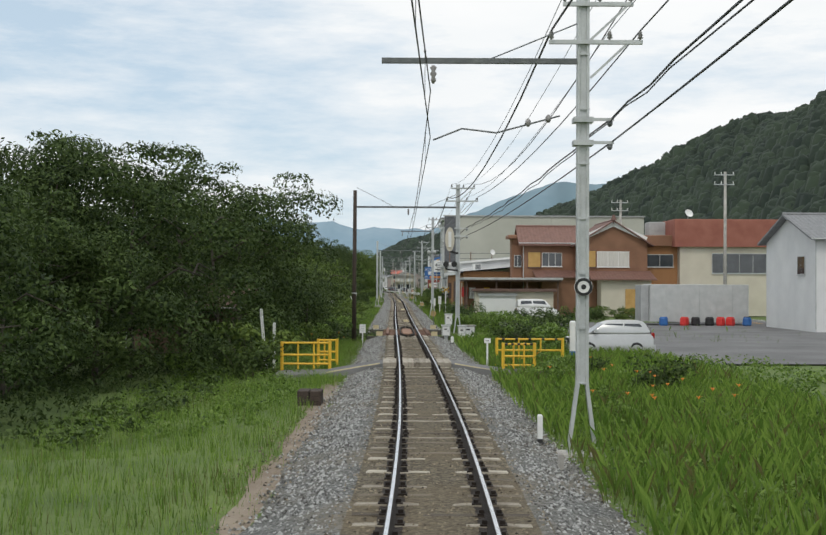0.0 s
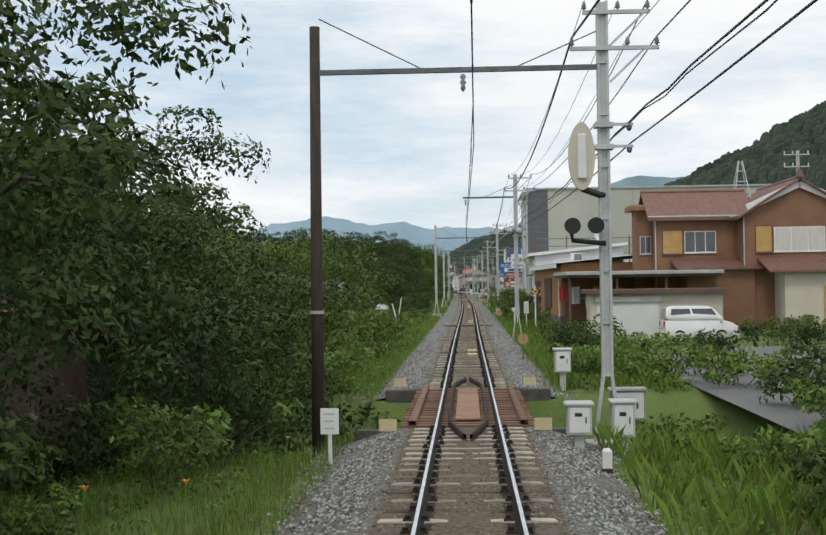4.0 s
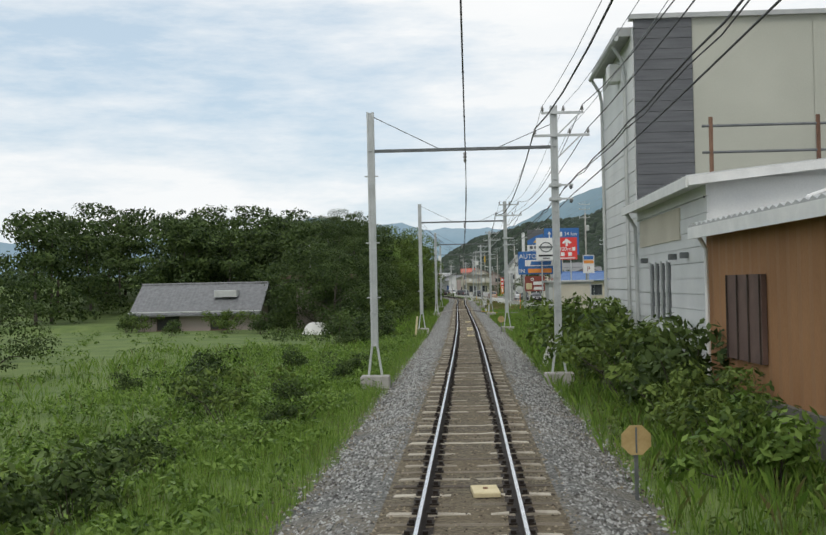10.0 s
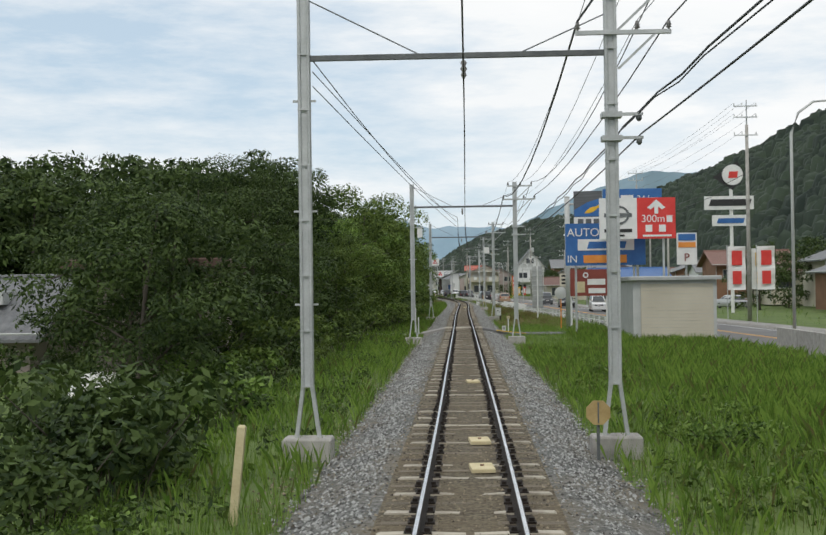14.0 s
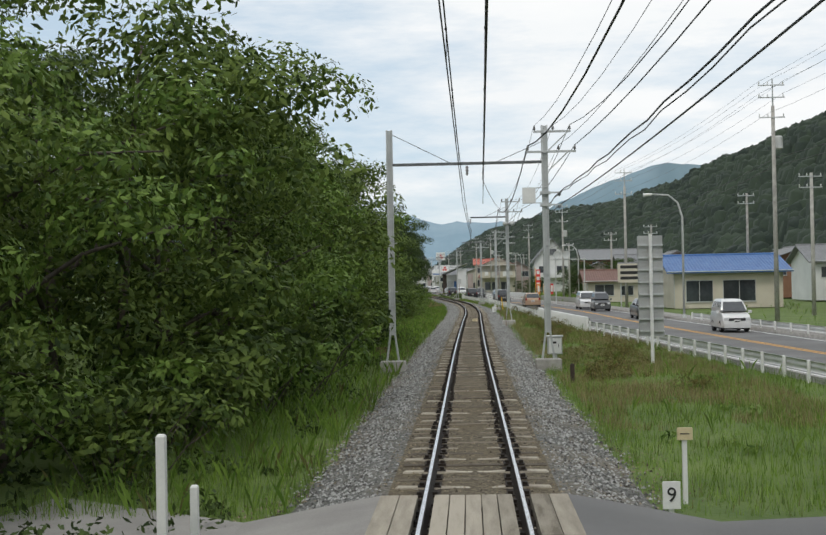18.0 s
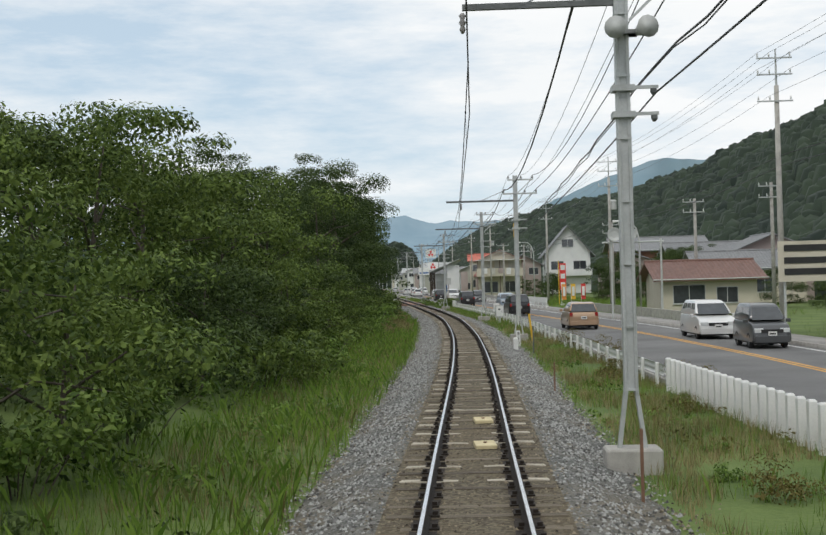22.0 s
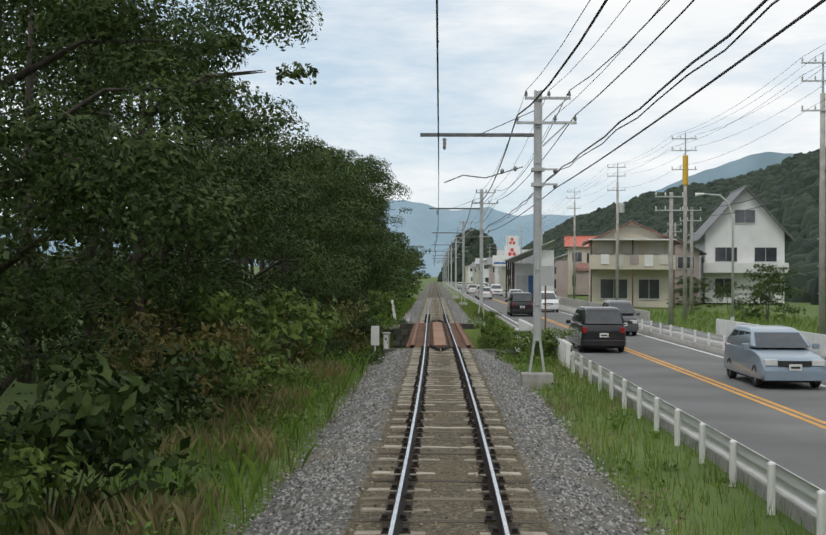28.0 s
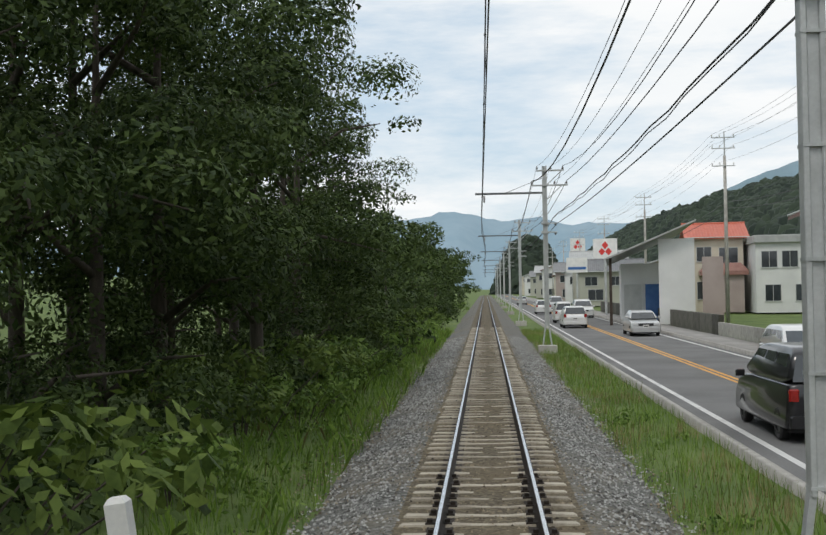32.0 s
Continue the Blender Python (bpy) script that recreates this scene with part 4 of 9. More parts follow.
def tree_meshes(seed, h, spread, leaves, size, mat):
    """Meshes of a trunk, some limbs and a ragged crown."""
    rng = random.Random(seed)
    trunk = Build()
    lean = (rng.uniform(-0.25, 0.25), rng.uniform(-0.25, 0.25))
    spine = [(lean[0] * t * t * h * 0.4, lean[1] * t * t * h * 0.4, -0.4 + t * h * 0.85) for t in (0, 0.15, 0.35, 0.6, 0.8, 1.0)]
    trunk.tube(spine, 0.03 * h * 0.62, 0.02, 8)
    limbs, ends = [], []
    for i in range(8):
        t = 0.08 + 0.84 * i / 7
        z0 = -0.4 + t * h * 0.85
        a = i * 2.4 + rng.uniform(-0.5, 0.5)
        ln = spread * (0.55 + 0.6 * math.sin(math.pi * (0.18 + 0.75 * t))) * rng.uniform(0.75, 1.15)
        x0, y0 = lean[0] * t * t * h * 0.4, lean[1] * t * t * h * 0.4
        e = (x0 + math.cos(a) * ln, y0 + math.sin(a) * ln, z0 + ln * rng.uniform(0.15, 0.55))
        mid = (x0 + math.cos(a + 0.2) * ln * 0.5, y0 + math.sin(a + 0.2) * ln * 0.5, z0 + ln * 0.32)
        limbs.append(Build().tube([(x0, y0, z0), mid, e], 0.008 * h, 0.012, 5))
        ends += [e, mid]
    ends.append(spine[-1])
    crown = Build()
    clumps = []
    for e in ends:
        for _ in range(3):
            clumps.append((e[0] + rng.gauss(0, spread * 0.24), e[1] + rng.gauss(0, spread * 0.24), e[2] + rng.gauss(0.15, spread * 0.18), spread * rng.choice((0.18, 0.24, 0.32, 0.46))))
    tot = sum(c[3] ** 2 for c in clumps)
    for x, y, z, r in clumps:
        leaf_cloud(crown, rng, (x, y, max(0.5, z)), r, int(leaves * r * r / tot), size, 0.62)
    return trunk.data("trunk", BARK, True), [l.data("limb", BARK, True) for l in limbs], crown.data("crown", mat)


TREES = [tree_meshes(1, 8.0, 2.6, 11500, 0.078, LEAF), tree_meshes(2, 9.0, 2.9, 12500, 0.08, LEAF), tree_meshes(3, 7.0, 2.3, 10500, 0.074, LEAF_MID), tree_meshes(4, 8.5, 2.4, 11500, 0.076, LEAF_MID),
         tree_meshes(5, 5.0, 2.0, 8500, 0.068, LEAF), tree_meshes(6, 4.6, 2.2, 8500, 0.068, LEAF_MID), tree_meshes(7, 7.5, 2.8, 11500, 0.08, LEAF_LIGHT),
         tree_meshes(8, 8.0, 3.0, 3600, 0.16, LEAF), tree_meshes(9, 9.0, 2.9, 3600, 0.16, LEAF),
         tree_meshes(10, 11.5, 2.9, 17000, 0.072, LEAF), tree_meshes(11, 12.5, 3.1, 18000, 0.075, LEAF)]
TREE_H = (8.0, 9.0, 7.0, 8.5, 5.0, 4.6, 7.5, 8.0, 9.0, 11.5, 12.5)


def plant_tree(k, x, y, z, scale, turn, label):
    trunk, limbs, crown = TREES[k]
    t = thing("tree", label, "tree", "trees along the line", at=pose(x, y, z, 0, 0, turn) @ Matrix.Scale(scale, 4))
    tr = part("trunk", trunk, None, t)
    if k < 7 or k > 8:
        for l in limbs[:6]:
            part("limb", l, None, tr)
    part("crown", crown, None, t)
    return t


def wood(y0, y1, d0, d1, h0, h1, count, kinds, label, seed):
    r = random.Random(seed)
    for i in range(count):
        y = y0 + (y1 - y0) * (i + r.random()) / count
        d = d0 + (d1 - d0) * r.random() ** 1.3
        k = r.choice(kinds)
        h = r.uniform(h0, h1)
        plant_tree(k, tx(y) + d, y, ground_z(y, d), h / TREE_H[k], r.uniform(0, 360), label)


wood(40, 60, -8.0, -19, 7.8, 9.8, 11, (0, 1, 0), "dense dark-green broadleaf tree in the wood beside the track", 11)
wood(26, 44, -10.5, -22, 5.5, 7.5, 10, (4, 0, 1), "dense green tree in the thicket below the line", 28)
wood(62, 80, -7.4, -16, 7.5, 9.6, 8, (0, 1, 3, 1), "tall green broadleaf tree leaning out towards the track", 12)
wood(80, 103, -7.6, -15, 4.6, 6.4, 14, (4, 5, 4), "mid-height green tree in a thicket by the track", 13)
wood(84, 110, -13, -24, 6.5, 9, 8, (7, 8), "dark-green tree behind the thicket", 24)
wood(150, 172, -19, -30, 5.0, 7.0, 6, (4, 4), "rounded green tree at the edge of the field", 25)
wood(224, 240, -7.6, -11.5, 5.6, 7.6, 7, (2, 3, 6, 3), "dark-green broadleaf tree at the edge of a wood", 14)
wood(196, 218, -9.5, -16, 6.0, 8.0, 8, (0, 4, 0), "dark-green broadleaf tree beside the field", 37)
wood(216, 231, -9.8, -17, 9.0, 10.8, 9, (1, 0, 9), "tall dark-green tree at the corner of the wood", 38)
wood(222, 250, -15, -46, 9.0, 12.0, 30, (7, 8), "dark-green tree in the wood behind the houses", 15)
wood(120, 200, -40, -62, 9.5, 13, 16, (7, 8), "dark-green tree in the wood beyond the field", 23)
wood(238, 284, -6.6, -8.8, 7.0, 10.0, 16, (3, 2, 3, 6), "dark-green broadleaf tree crowding the track", 16)
wood(250, 290, -11, -20, 9.5, 12, 10, (9, 10), "tall broadleaf tree on the wooded bank", 17)
wood(304, 350, -8.8, -12.5, 6.2, 8.2, 14, (0, 3, 2), "green broadleaf tree on the bank inside the curve", 18)
wood(296, 350, -6.6, -8.6, 2.8, 4.6, 14, (4, 5), "young green tree at the edge of the wood", 32)
wood(304, 350, -13, -22, 7.2, 8.4, 10, (1, 0), "tall broadleaf tree on the wooded bank", 26)
wood(352, 396, -7.2, -9.0, 9.0, 11.5, 12, (9, 10), "tall dark broadleaf tree close beside the track", 27)
wood(396, 470, -7.4, -9.6, 10.5, 13.0, 20, (9, 10), "tall dark broadleaf tree close beside the track", 19)
wood(352, 470, -10.5, -18, 11.5, 14, 10, (9, 10), "tall dark tree in the wood beside the track", 20)
wood(458, 492, -6.6, -8.6, 10.5, 13.5, 9, (9, 10), "tall dark broadleaf tree close beside the track", 33)
wood(62, 72, -4.9, -6.2, 4.6, 5.8, 3, (4, 0), "dark-green tree overhanging the ditch", 34)
wood(470, 640, -5.6, -12, 6.5, 10, 24, (7, 8), "dark broadleaf tree in the wood beside the line", 21)
wood(335, 480, 22, 38, 2.6, 4.2, 16, (7, 8), "dark-green garden tree among the houses", 29)
wood(130, 320, 30, 44, 5.0, 9.0, 26, (7, 8), "dark-green tree at the foot of the hill", 30)
wood(480, 620, 21, 34, 3.0, 4.6, 14, (7, 8), "dark-green garden tree among the houses", 31)
wood(416, 446, 24, 36, 5.0, 7.0, 9, (0, 1), "dark-green tree on the slope behind the car yard", 35)
wood(384, 400, 20, 30, 2.6, 4.0, 6, (4, 4), "rounded green garden shrub behind the wall", 36)
wood(640, 900, -8, -30, 8, 12, 12, (7, 8), "far dark tree beyond the line", 22)


def bush_mesh(seed, h, leaves, size, mat):
    """Foliage in uneven clumps over a few thin stems."""
    r = random.Random(seed)
    b, st = Build(), Build()
    for _ in range(13):
        c = (r.gauss(0, h * 0.42), r.gauss(0, h * 0.42), h * r.uniform(0.18, 0.85))
        k = h * r.uniform(0.16, 0.4)
        leaf_cloud(b, r, c, k, leaves // 13, size, 0.8)
        st.tube([(c[0] * 0.25, c[1] * 0.25, -0.1), (c[0] * 0.6, c[1] * 0.6, c[2] * 0.6), c], 0.012, 0.005, 4)
    return b.data("foliage", mat), st.data("branch_frame", BARK)


BUSHES = [bush_mesh(31, 1.2, 1150, 0.065, LEAF), bush_mesh(32, 1.0, 950, 0.06, LEAF_LIGHT), bush_mesh(33, 1.4, 1050, 0.066, LEAF_MID), bush_mesh(34, 0.7, 900, 0.05, LEAF_LIGHT), bush_mesh(35, 1.5, 1100, 0.06, LEAF_RUST)]


def bushes(y0, y1, d0, d1, s0, s1, count, kinds, label, seed):
    r = random.Random(seed)
    for i in range(count):
        y = y0 + (y1 - y0) * (i + r.random()) / count
        d = r.uniform(d0, d1)
        if on_bridge(y, 0.5) and abs(d) < 2.4:
            continue
        k = r.choice(kinds)
        t = thing("bush", label, "bush", "bushes beside the line", at=pose(tx(y) + d, y, ground_z(y, d) - 0.05, 0, 0, r.uniform(0, 360)) @ Matrix.Scale(r.uniform(s0, s1), 4))
        part("foliage", BUSHES[k][0], None, t)
        part("branch_frame", BUSHES[k][1], None, t)


bushes(40, 62, -4.6, -9, 0.8, 1.6, 15, (0, 2, 1), "dense green bush below the trees", 41)
bushes(72, 110, -3.4, -7, 0.7, 1.5, 26, (1, 1, 3, 2), "low leafy green bush on the bank", 42)
bushes(112, 160, -6.5, -16, 0.6, 1.3, 12, (1, 3, 0), "low green shrub in the field", 43)
bushes(117, 150, -3.6, -8.0, 0.5, 1.05, 24, (1, 0, 2, 3), "leafy dark-green shrub among the weeds", 58)
bushes(134, 152, 3.3, 4.6, 1.2, 1.9, 9, (2, 0, 2), "tall feathery green shrub before the white wall", 59)
bushes(150, 166, 3.2, 6.5, 0.7, 1.3, 12, (2, 1, 0), "tangled green shrub beside the line", 60)
bushes(412, 444, -4.0, -6.5, 1.2, 2.0, 14, (4, 2, 0), "olive-green feathery shrub in the gully", 61)
bushes(177, 184, -5.2, -6.4, 1.2, 1.5, 4, (0, 0), "rounded dark-green shrub beside the field", 63)
bushes(200, 214, -14, -30, 0.9, 1.6, 9, (0, 2), "dark-green shrub at the edge of the field", 44)
bushes(176, 232, -5.3, -8.5, 0.8, 1.9, 16, (0, 2, 1), "green bush at the wood's edge", 45)
bushes(236, 286, -4.6, -6, 1.0, 2.0, 24, (0, 2, 1, 0), "overgrown green bush hanging over the bank", 46)
bushes(312, 348, -4.4, -6.4, 0.6, 1.2, 12, (1, 2, 1, 3), "bright green shrub on the open bank", 62)
bushes(288, 350, -5.8, -9.0, 0.8, 1.7, 24, (0, 2, 1), "green bush below the trees on the bank", 57)
bushes(352, 480, -4.3, -5.6, 0.9, 1.9, 34, (0, 2, 0, 1), "dark overgrown bush below the trees", 47)
bushes(396, 413, -5.4, -6.4, 1.0, 1.6, 6, (4,), "reddish-brown shrub beside the gully", 48)
bushes(462, 520, -3.7, -5.4, 0.8, 1.5, 18, (1, 2, 1), "light-green leafy bush below the tall trees", 65)
bushes(480, 600, -3.4, -5, 0.9, 1.8, 10, (0, 1), "green bush beside the line", 49)
bushes(24, 60, 3.5, 6.2, 0.5, 1.0, 16, (1, 0, 3), "tangled green weeds beside the ballast", 50)
bushes(92, 99, 13.5, 19, 0.7, 1.1, 9, (0, 2), "clipped dark-green garden shrub before the house", 64)
bushes(50, 84, 3.4, 8, 0.8, 1.4, 20, (1, 0, 1), "leafy green shrub on the bank", 51)
bushes(72, 100, 3.4, 6.0, 0.7, 1.3, 12, (1, 0, 3), "overgrown weeds beside the ballast", 52)
bushes(122, 160, 3.6, 5.4, 0.8, 1.5, 16, (1, 0, 2, 1), "dense green shrub against the white wall", 53)
bushes(162, 205, 3.6, 6.5, 0.4, 0.8, 14, (1, 3), "tall green weeds beside the line", 54)
bushes(252, 335, 3.4, 6.0, 0.3, 0.6, 22, (4, 3, 4), "dry brown weeds on the bank", 55)
bushes(414, 444, 2.5, 4.0, 0.6, 1.15, 22, (1, 3, 2), "green shrub growing in the gully", 56)


def weeds(y0, y1, d0, d1, count, h, leaves, size, mat, label, seed, patch=-1.0, below=False):
    """A low carpet of leafy weeds and creepers."""
    r = random.Random(seed)
    b = Build()
    for _ in range(count):
        y, d = r.uniform(y0, y1), r.uniform(d0, d1)
        if noise.noise((y * 0.3, d * 0.3, seed)) < patch or road(y, 1) - 0.3 < d or not below and on_bridge(y, 0.3) and abs(d) < 2.6:
            continue
        s = h * r.uniform(0.4, 1.2)
        leaf_cloud(b, r, (tx(y) + d, y, ground_z(y, d) + s * 0.35), s, leaves * 3 // 5, size * 1.15, 0.75)
    return tagged(part("weeds", b, mat), label, "weeds", kind="stuff")


weeds(14, 46, 5.5, 13, 420, 0.4, 60, 0.05, LEAF_LIGHT, "bushy green weeds before the yard", 92)
weeds(14, 62, 2.7, 6.4, 520, 0.34, 70, 0.04, LEAF_LIGHT, "mixed leafy green weeds on the verge", 81, -0.15)
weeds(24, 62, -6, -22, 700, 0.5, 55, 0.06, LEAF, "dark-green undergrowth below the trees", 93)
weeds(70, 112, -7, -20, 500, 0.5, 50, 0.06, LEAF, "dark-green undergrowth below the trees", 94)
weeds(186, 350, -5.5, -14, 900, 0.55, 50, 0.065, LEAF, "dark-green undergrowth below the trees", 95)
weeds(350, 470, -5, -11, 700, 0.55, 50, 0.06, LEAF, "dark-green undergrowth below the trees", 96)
weeds(24, 60, -3.4, -8, 260, 0.3, 60, 0.04, LEAF_LIGHT, "leafy green weeds below the trees", 82)
weeds(70, 112, -2.6, -7.5, 520, 0.36, 70, 0.045, LEAF_LIGHT, "bright green creeper covering the bank", 83)
weeds(72, 112, 2.7, 6.0, 420, 0.36, 70, 0.042, LEAF_LIGHT, "leafy green weeds beside the ballast", 84)
weeds(112, 178, -2.9, -13, 1700, 0.36, 60, 0.05, LEAF_LIGHT, "bright green leafy weeds in the field", 97, -0.3)
weeds(112, 205, -3.2, -34, 1000, 0.42, 45, 0.065, LEAF_LIGHT, "leafy green weeds in the field", 85, 0.05)
weeds(120, 215, 2.8, 6.2, 700, 0.36, 55, 0.05, LEAF_MID, "leafy dark-green weeds beside the line", 86, -0.15)
weeds(176, 297, -2.9, -6, 520, 0.36, 55, 0.05, LEAF, "leafy green weeds below the trees", 87, -0.1)
weeds(160, 230, 5.5, 12, 260, 0.4, 50, 0.05, LEAF_LIGHT, "leafy green weeds before the yard", 98, 0.0)
weeds(236, 345, 3.0, 8, 300, 0.28, 50, 0.045, LEAF_LIGHT, "creeping green weeds on the bank", 88, 0.05)
weeds(297, 352, -2.8, -8.5, 420, 0.4, 60, 0.05, LEAF_LIGHT, "leafy green weeds on the open bank", 89, -0.1)
weeds(352, 470, -2.7, -5.4, 520, 0.4, 60, 0.045, LEAF_LIGHT, "leafy green weeds below the dark trees", 90, -0.15)
weeds(256, 332, 3.2, 7.0, 380, 0.26, 40, 0.04, LEAF_RUST, "withered brown weeds on the bank", 99, 0.0)
weeds(414, 446, 2.0, 4.2, 260, 0.4, 60, 0.045, LEAF_LIGHT, "lush green weeds on the gully's slope", 100)
weeds(419.5, 440.5, 1.3, 2.9, 260, 0.45, 60, 0.05, LEAF_LIGHT, "lush green weeds below the bridge", 108, -1.0, True)
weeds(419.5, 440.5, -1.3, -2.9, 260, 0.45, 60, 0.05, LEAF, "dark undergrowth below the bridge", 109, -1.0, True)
weeds(438.5, 447, 2.2, 3.8, 170, 0.4, 60, 0.045, LEAF_LIGHT, "lush green weeds beside the bridge end", 110, -1.0, True)
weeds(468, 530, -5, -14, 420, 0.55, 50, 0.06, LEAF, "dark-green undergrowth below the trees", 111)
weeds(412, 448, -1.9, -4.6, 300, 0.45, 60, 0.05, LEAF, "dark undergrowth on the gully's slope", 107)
weeds(300, 470, 2.5, 3.9, 260, 0.22, 45, 0.04, LEAF_LIGHT, "low green weeds between track and road", 91, 0.0)


def grass(name, y0, y1, d0, d1, count, h0, h1, mat, label, seed, patch=0.0):
    """Blades in tufts."""
    r = random.Random(seed)
    b = Build()
    made = 0
    tries = 0
    while made < count and tries < count * 3:
        tries += 1
        y, d = r.uniform(y0, y1), r.uniform(d0, d1)
        if patch and noise.noise((y * 0.35, d * 0.35, seed)) < patch:
            continue
        z = ground_z(y, d) - 0.03
        if abs(d) > 1.5 and (38.0 < y < 40.6 or 112.7 < y < 115.2 or 232 < y < 235.4) and abs(d) < 6:
            continue
        if road(y, 1) - 0.2 < d < road(y, 3) + 2.2 or (abs(d) < 2.4 and on_bridge(y)):
            continue
        x = tx(y) + d
        h = r.uniform(h0, h1)
        for _ in range(3):
            made += 1
            a = r.uniform(0, 2 * math.pi)
            w, o = 0.005 + 0.005 * h, r.uniform(0.12, 0.6) * h
            px, py = x + r.gauss(0, 0.05), y + r.gauss(0, 0.05)
            dx, dy = math.cos(a), math.sin(a)
            q = len(b.v)
            b.v += [(px - dy * w, py + dx * w, z), (px + dy * w, py - dx * w, z), (px + dx * o * 0.4 + dy * w * 0.7, py + dy * o * 0.4 - dx * w * 0.7, z + h * 0.65), (px + dx * o, py + dy * o, z + h)]
            b.f += [(q, q + 1, q + 2), (q, q + 2, q + 3)] if h > 0.45 else [(q, q + 1, q + 3)]
    return tagged(part(name, b, mat), label, "grass", kind="stuff")


grass("grass", 8, 62, -2.65, -9, 42000, 0.12, 0.4, GRASS, "green grass on the verge", 61)
grass("grass", 8, 62, 2.3, 9.5, 42000, 0.15, 0.6, GRASS, "tall green weeds on the verge", 62)
grass("grass", 70, 178, -2.35, -5.5, 56000, 0.1, 0.42, GRASS, "green grass beside the ballast", 63)
grass("grass", 110, 180, -5, -18, 20000, 0.2, 0.5, GRASS, "green grass of the field", 64)
grass("grass", 72, 215, 2.35, 6.0, 66000, 0.12, 0.5, GRASS, "green grass beside the ballast", 65)
grass("grass", 178, 350, -2.3, -6.0, 46000, 0.15, 0.5, GRASS, "green grass below the trees", 66)
grass("grass", 205, 350, 2.3, 9.5, 34000, 0.12, 0.4, GRASS, "grass on the bank beside the road", 67, -0.1)
grass("grass", 244, 352, 2.6, 8.0, 60000, 0.1, 0.34, DRY_GRASS, "dry brown grass on the bank beside the road", 68, -0.12)
grass("grass", 350, 520, -2.3, -4.8, 30000, 0.15, 0.5, GRASS, "green grass below the trees", 69)
grass("grass", 350, 520, 2.3, 4.2, 30000, 0.12, 0.4, GRASS, "grass between the track and the road", 70)
grass("grass", 350, 520, 2.3, 4.1, 9000, 0.12, 0.35, DRY_GRASS, "dry grass between the track and the road", 71, 0.05)
grass("grass", -4, 360, -1.75, -2.6, 5000, 0.06, 0.2, GRASS, "sparse grass at the ballast's edge", 73, 0.1)
grass("grass", -4, 460, 1.75, 2.6, 6000, 0.06, 0.2, GRASS, "sparse grass at the ballast's edge", 74, 0.1)
grass("grass", 296, 352, -2.6, -5.5, 9000, 0.15, 0.4, DRY_GRASS, "dry yellowed grass on the open bank", 75, 0.0)
grass("grass", 352, 412, -2.7, -4.6, 9000, 0.2, 0.55, DRY_GRASS, "dry yellowed grass below the trees", 76, 0.05)
grass("grass", 34, 62, -2.2, -3.3, 7000, 0.1, 0.35, GRASS, "short grass at the foot of the ballast", 101)
grass("grass", 160, 232, 5.8, 13, 34000, 0.3, 0.75, GRASS, "tall green grass before the yard", 102)
grass("grass", 205, 264, 2.35, 9.0, 46000, 0.07, 0.24, LAWN, "short bright grass on the bank beside the track", 103)
grass("grass", 205, 250, -2.4, -6.2, 26000, 0.07, 0.24, LAWN, "short bright grass on the bank below the wood", 105)
grass("grass", 112, 150, -2.5, -5.0, 14000, 0.1, 0.3, LAWN, "bright green grass beside the ballast", 106)
grass("grass", 395, 475, 13, 26, 22000, 0.15, 0.5, GRASS, "green grass among the houses", 104)
grass("grass", 60, 460, 2.2, 40, 14000, 0.15, 0.5, GRASS, "grass on open ground beyond the road", 72, 0.1)

# ---- bare earth beside the ballast ----
for a, b, side in ((-4, 37, -1),):
    strip("dirt_verge", DIRT, steps(a, b, 1.0), lambda y: [(side * o + (0.3 * noise.noise((y * 0.4, 3, side)) + 0.15 * noise.noise((y * 1.7, 5, side))) * (o > 2.5), ground_z(y, side * o) + h) for o, h in (((2.8, -0.04), (2.7, 0.008), (2.5, 0.01), (2.3, 0.0)) if side < 0 else ((2.3, 0.0), (2.55, 0.03), (2.8, 0.02), (3.0, -0.05)))], "bare trodden dirt beside the ballast", "dirt")

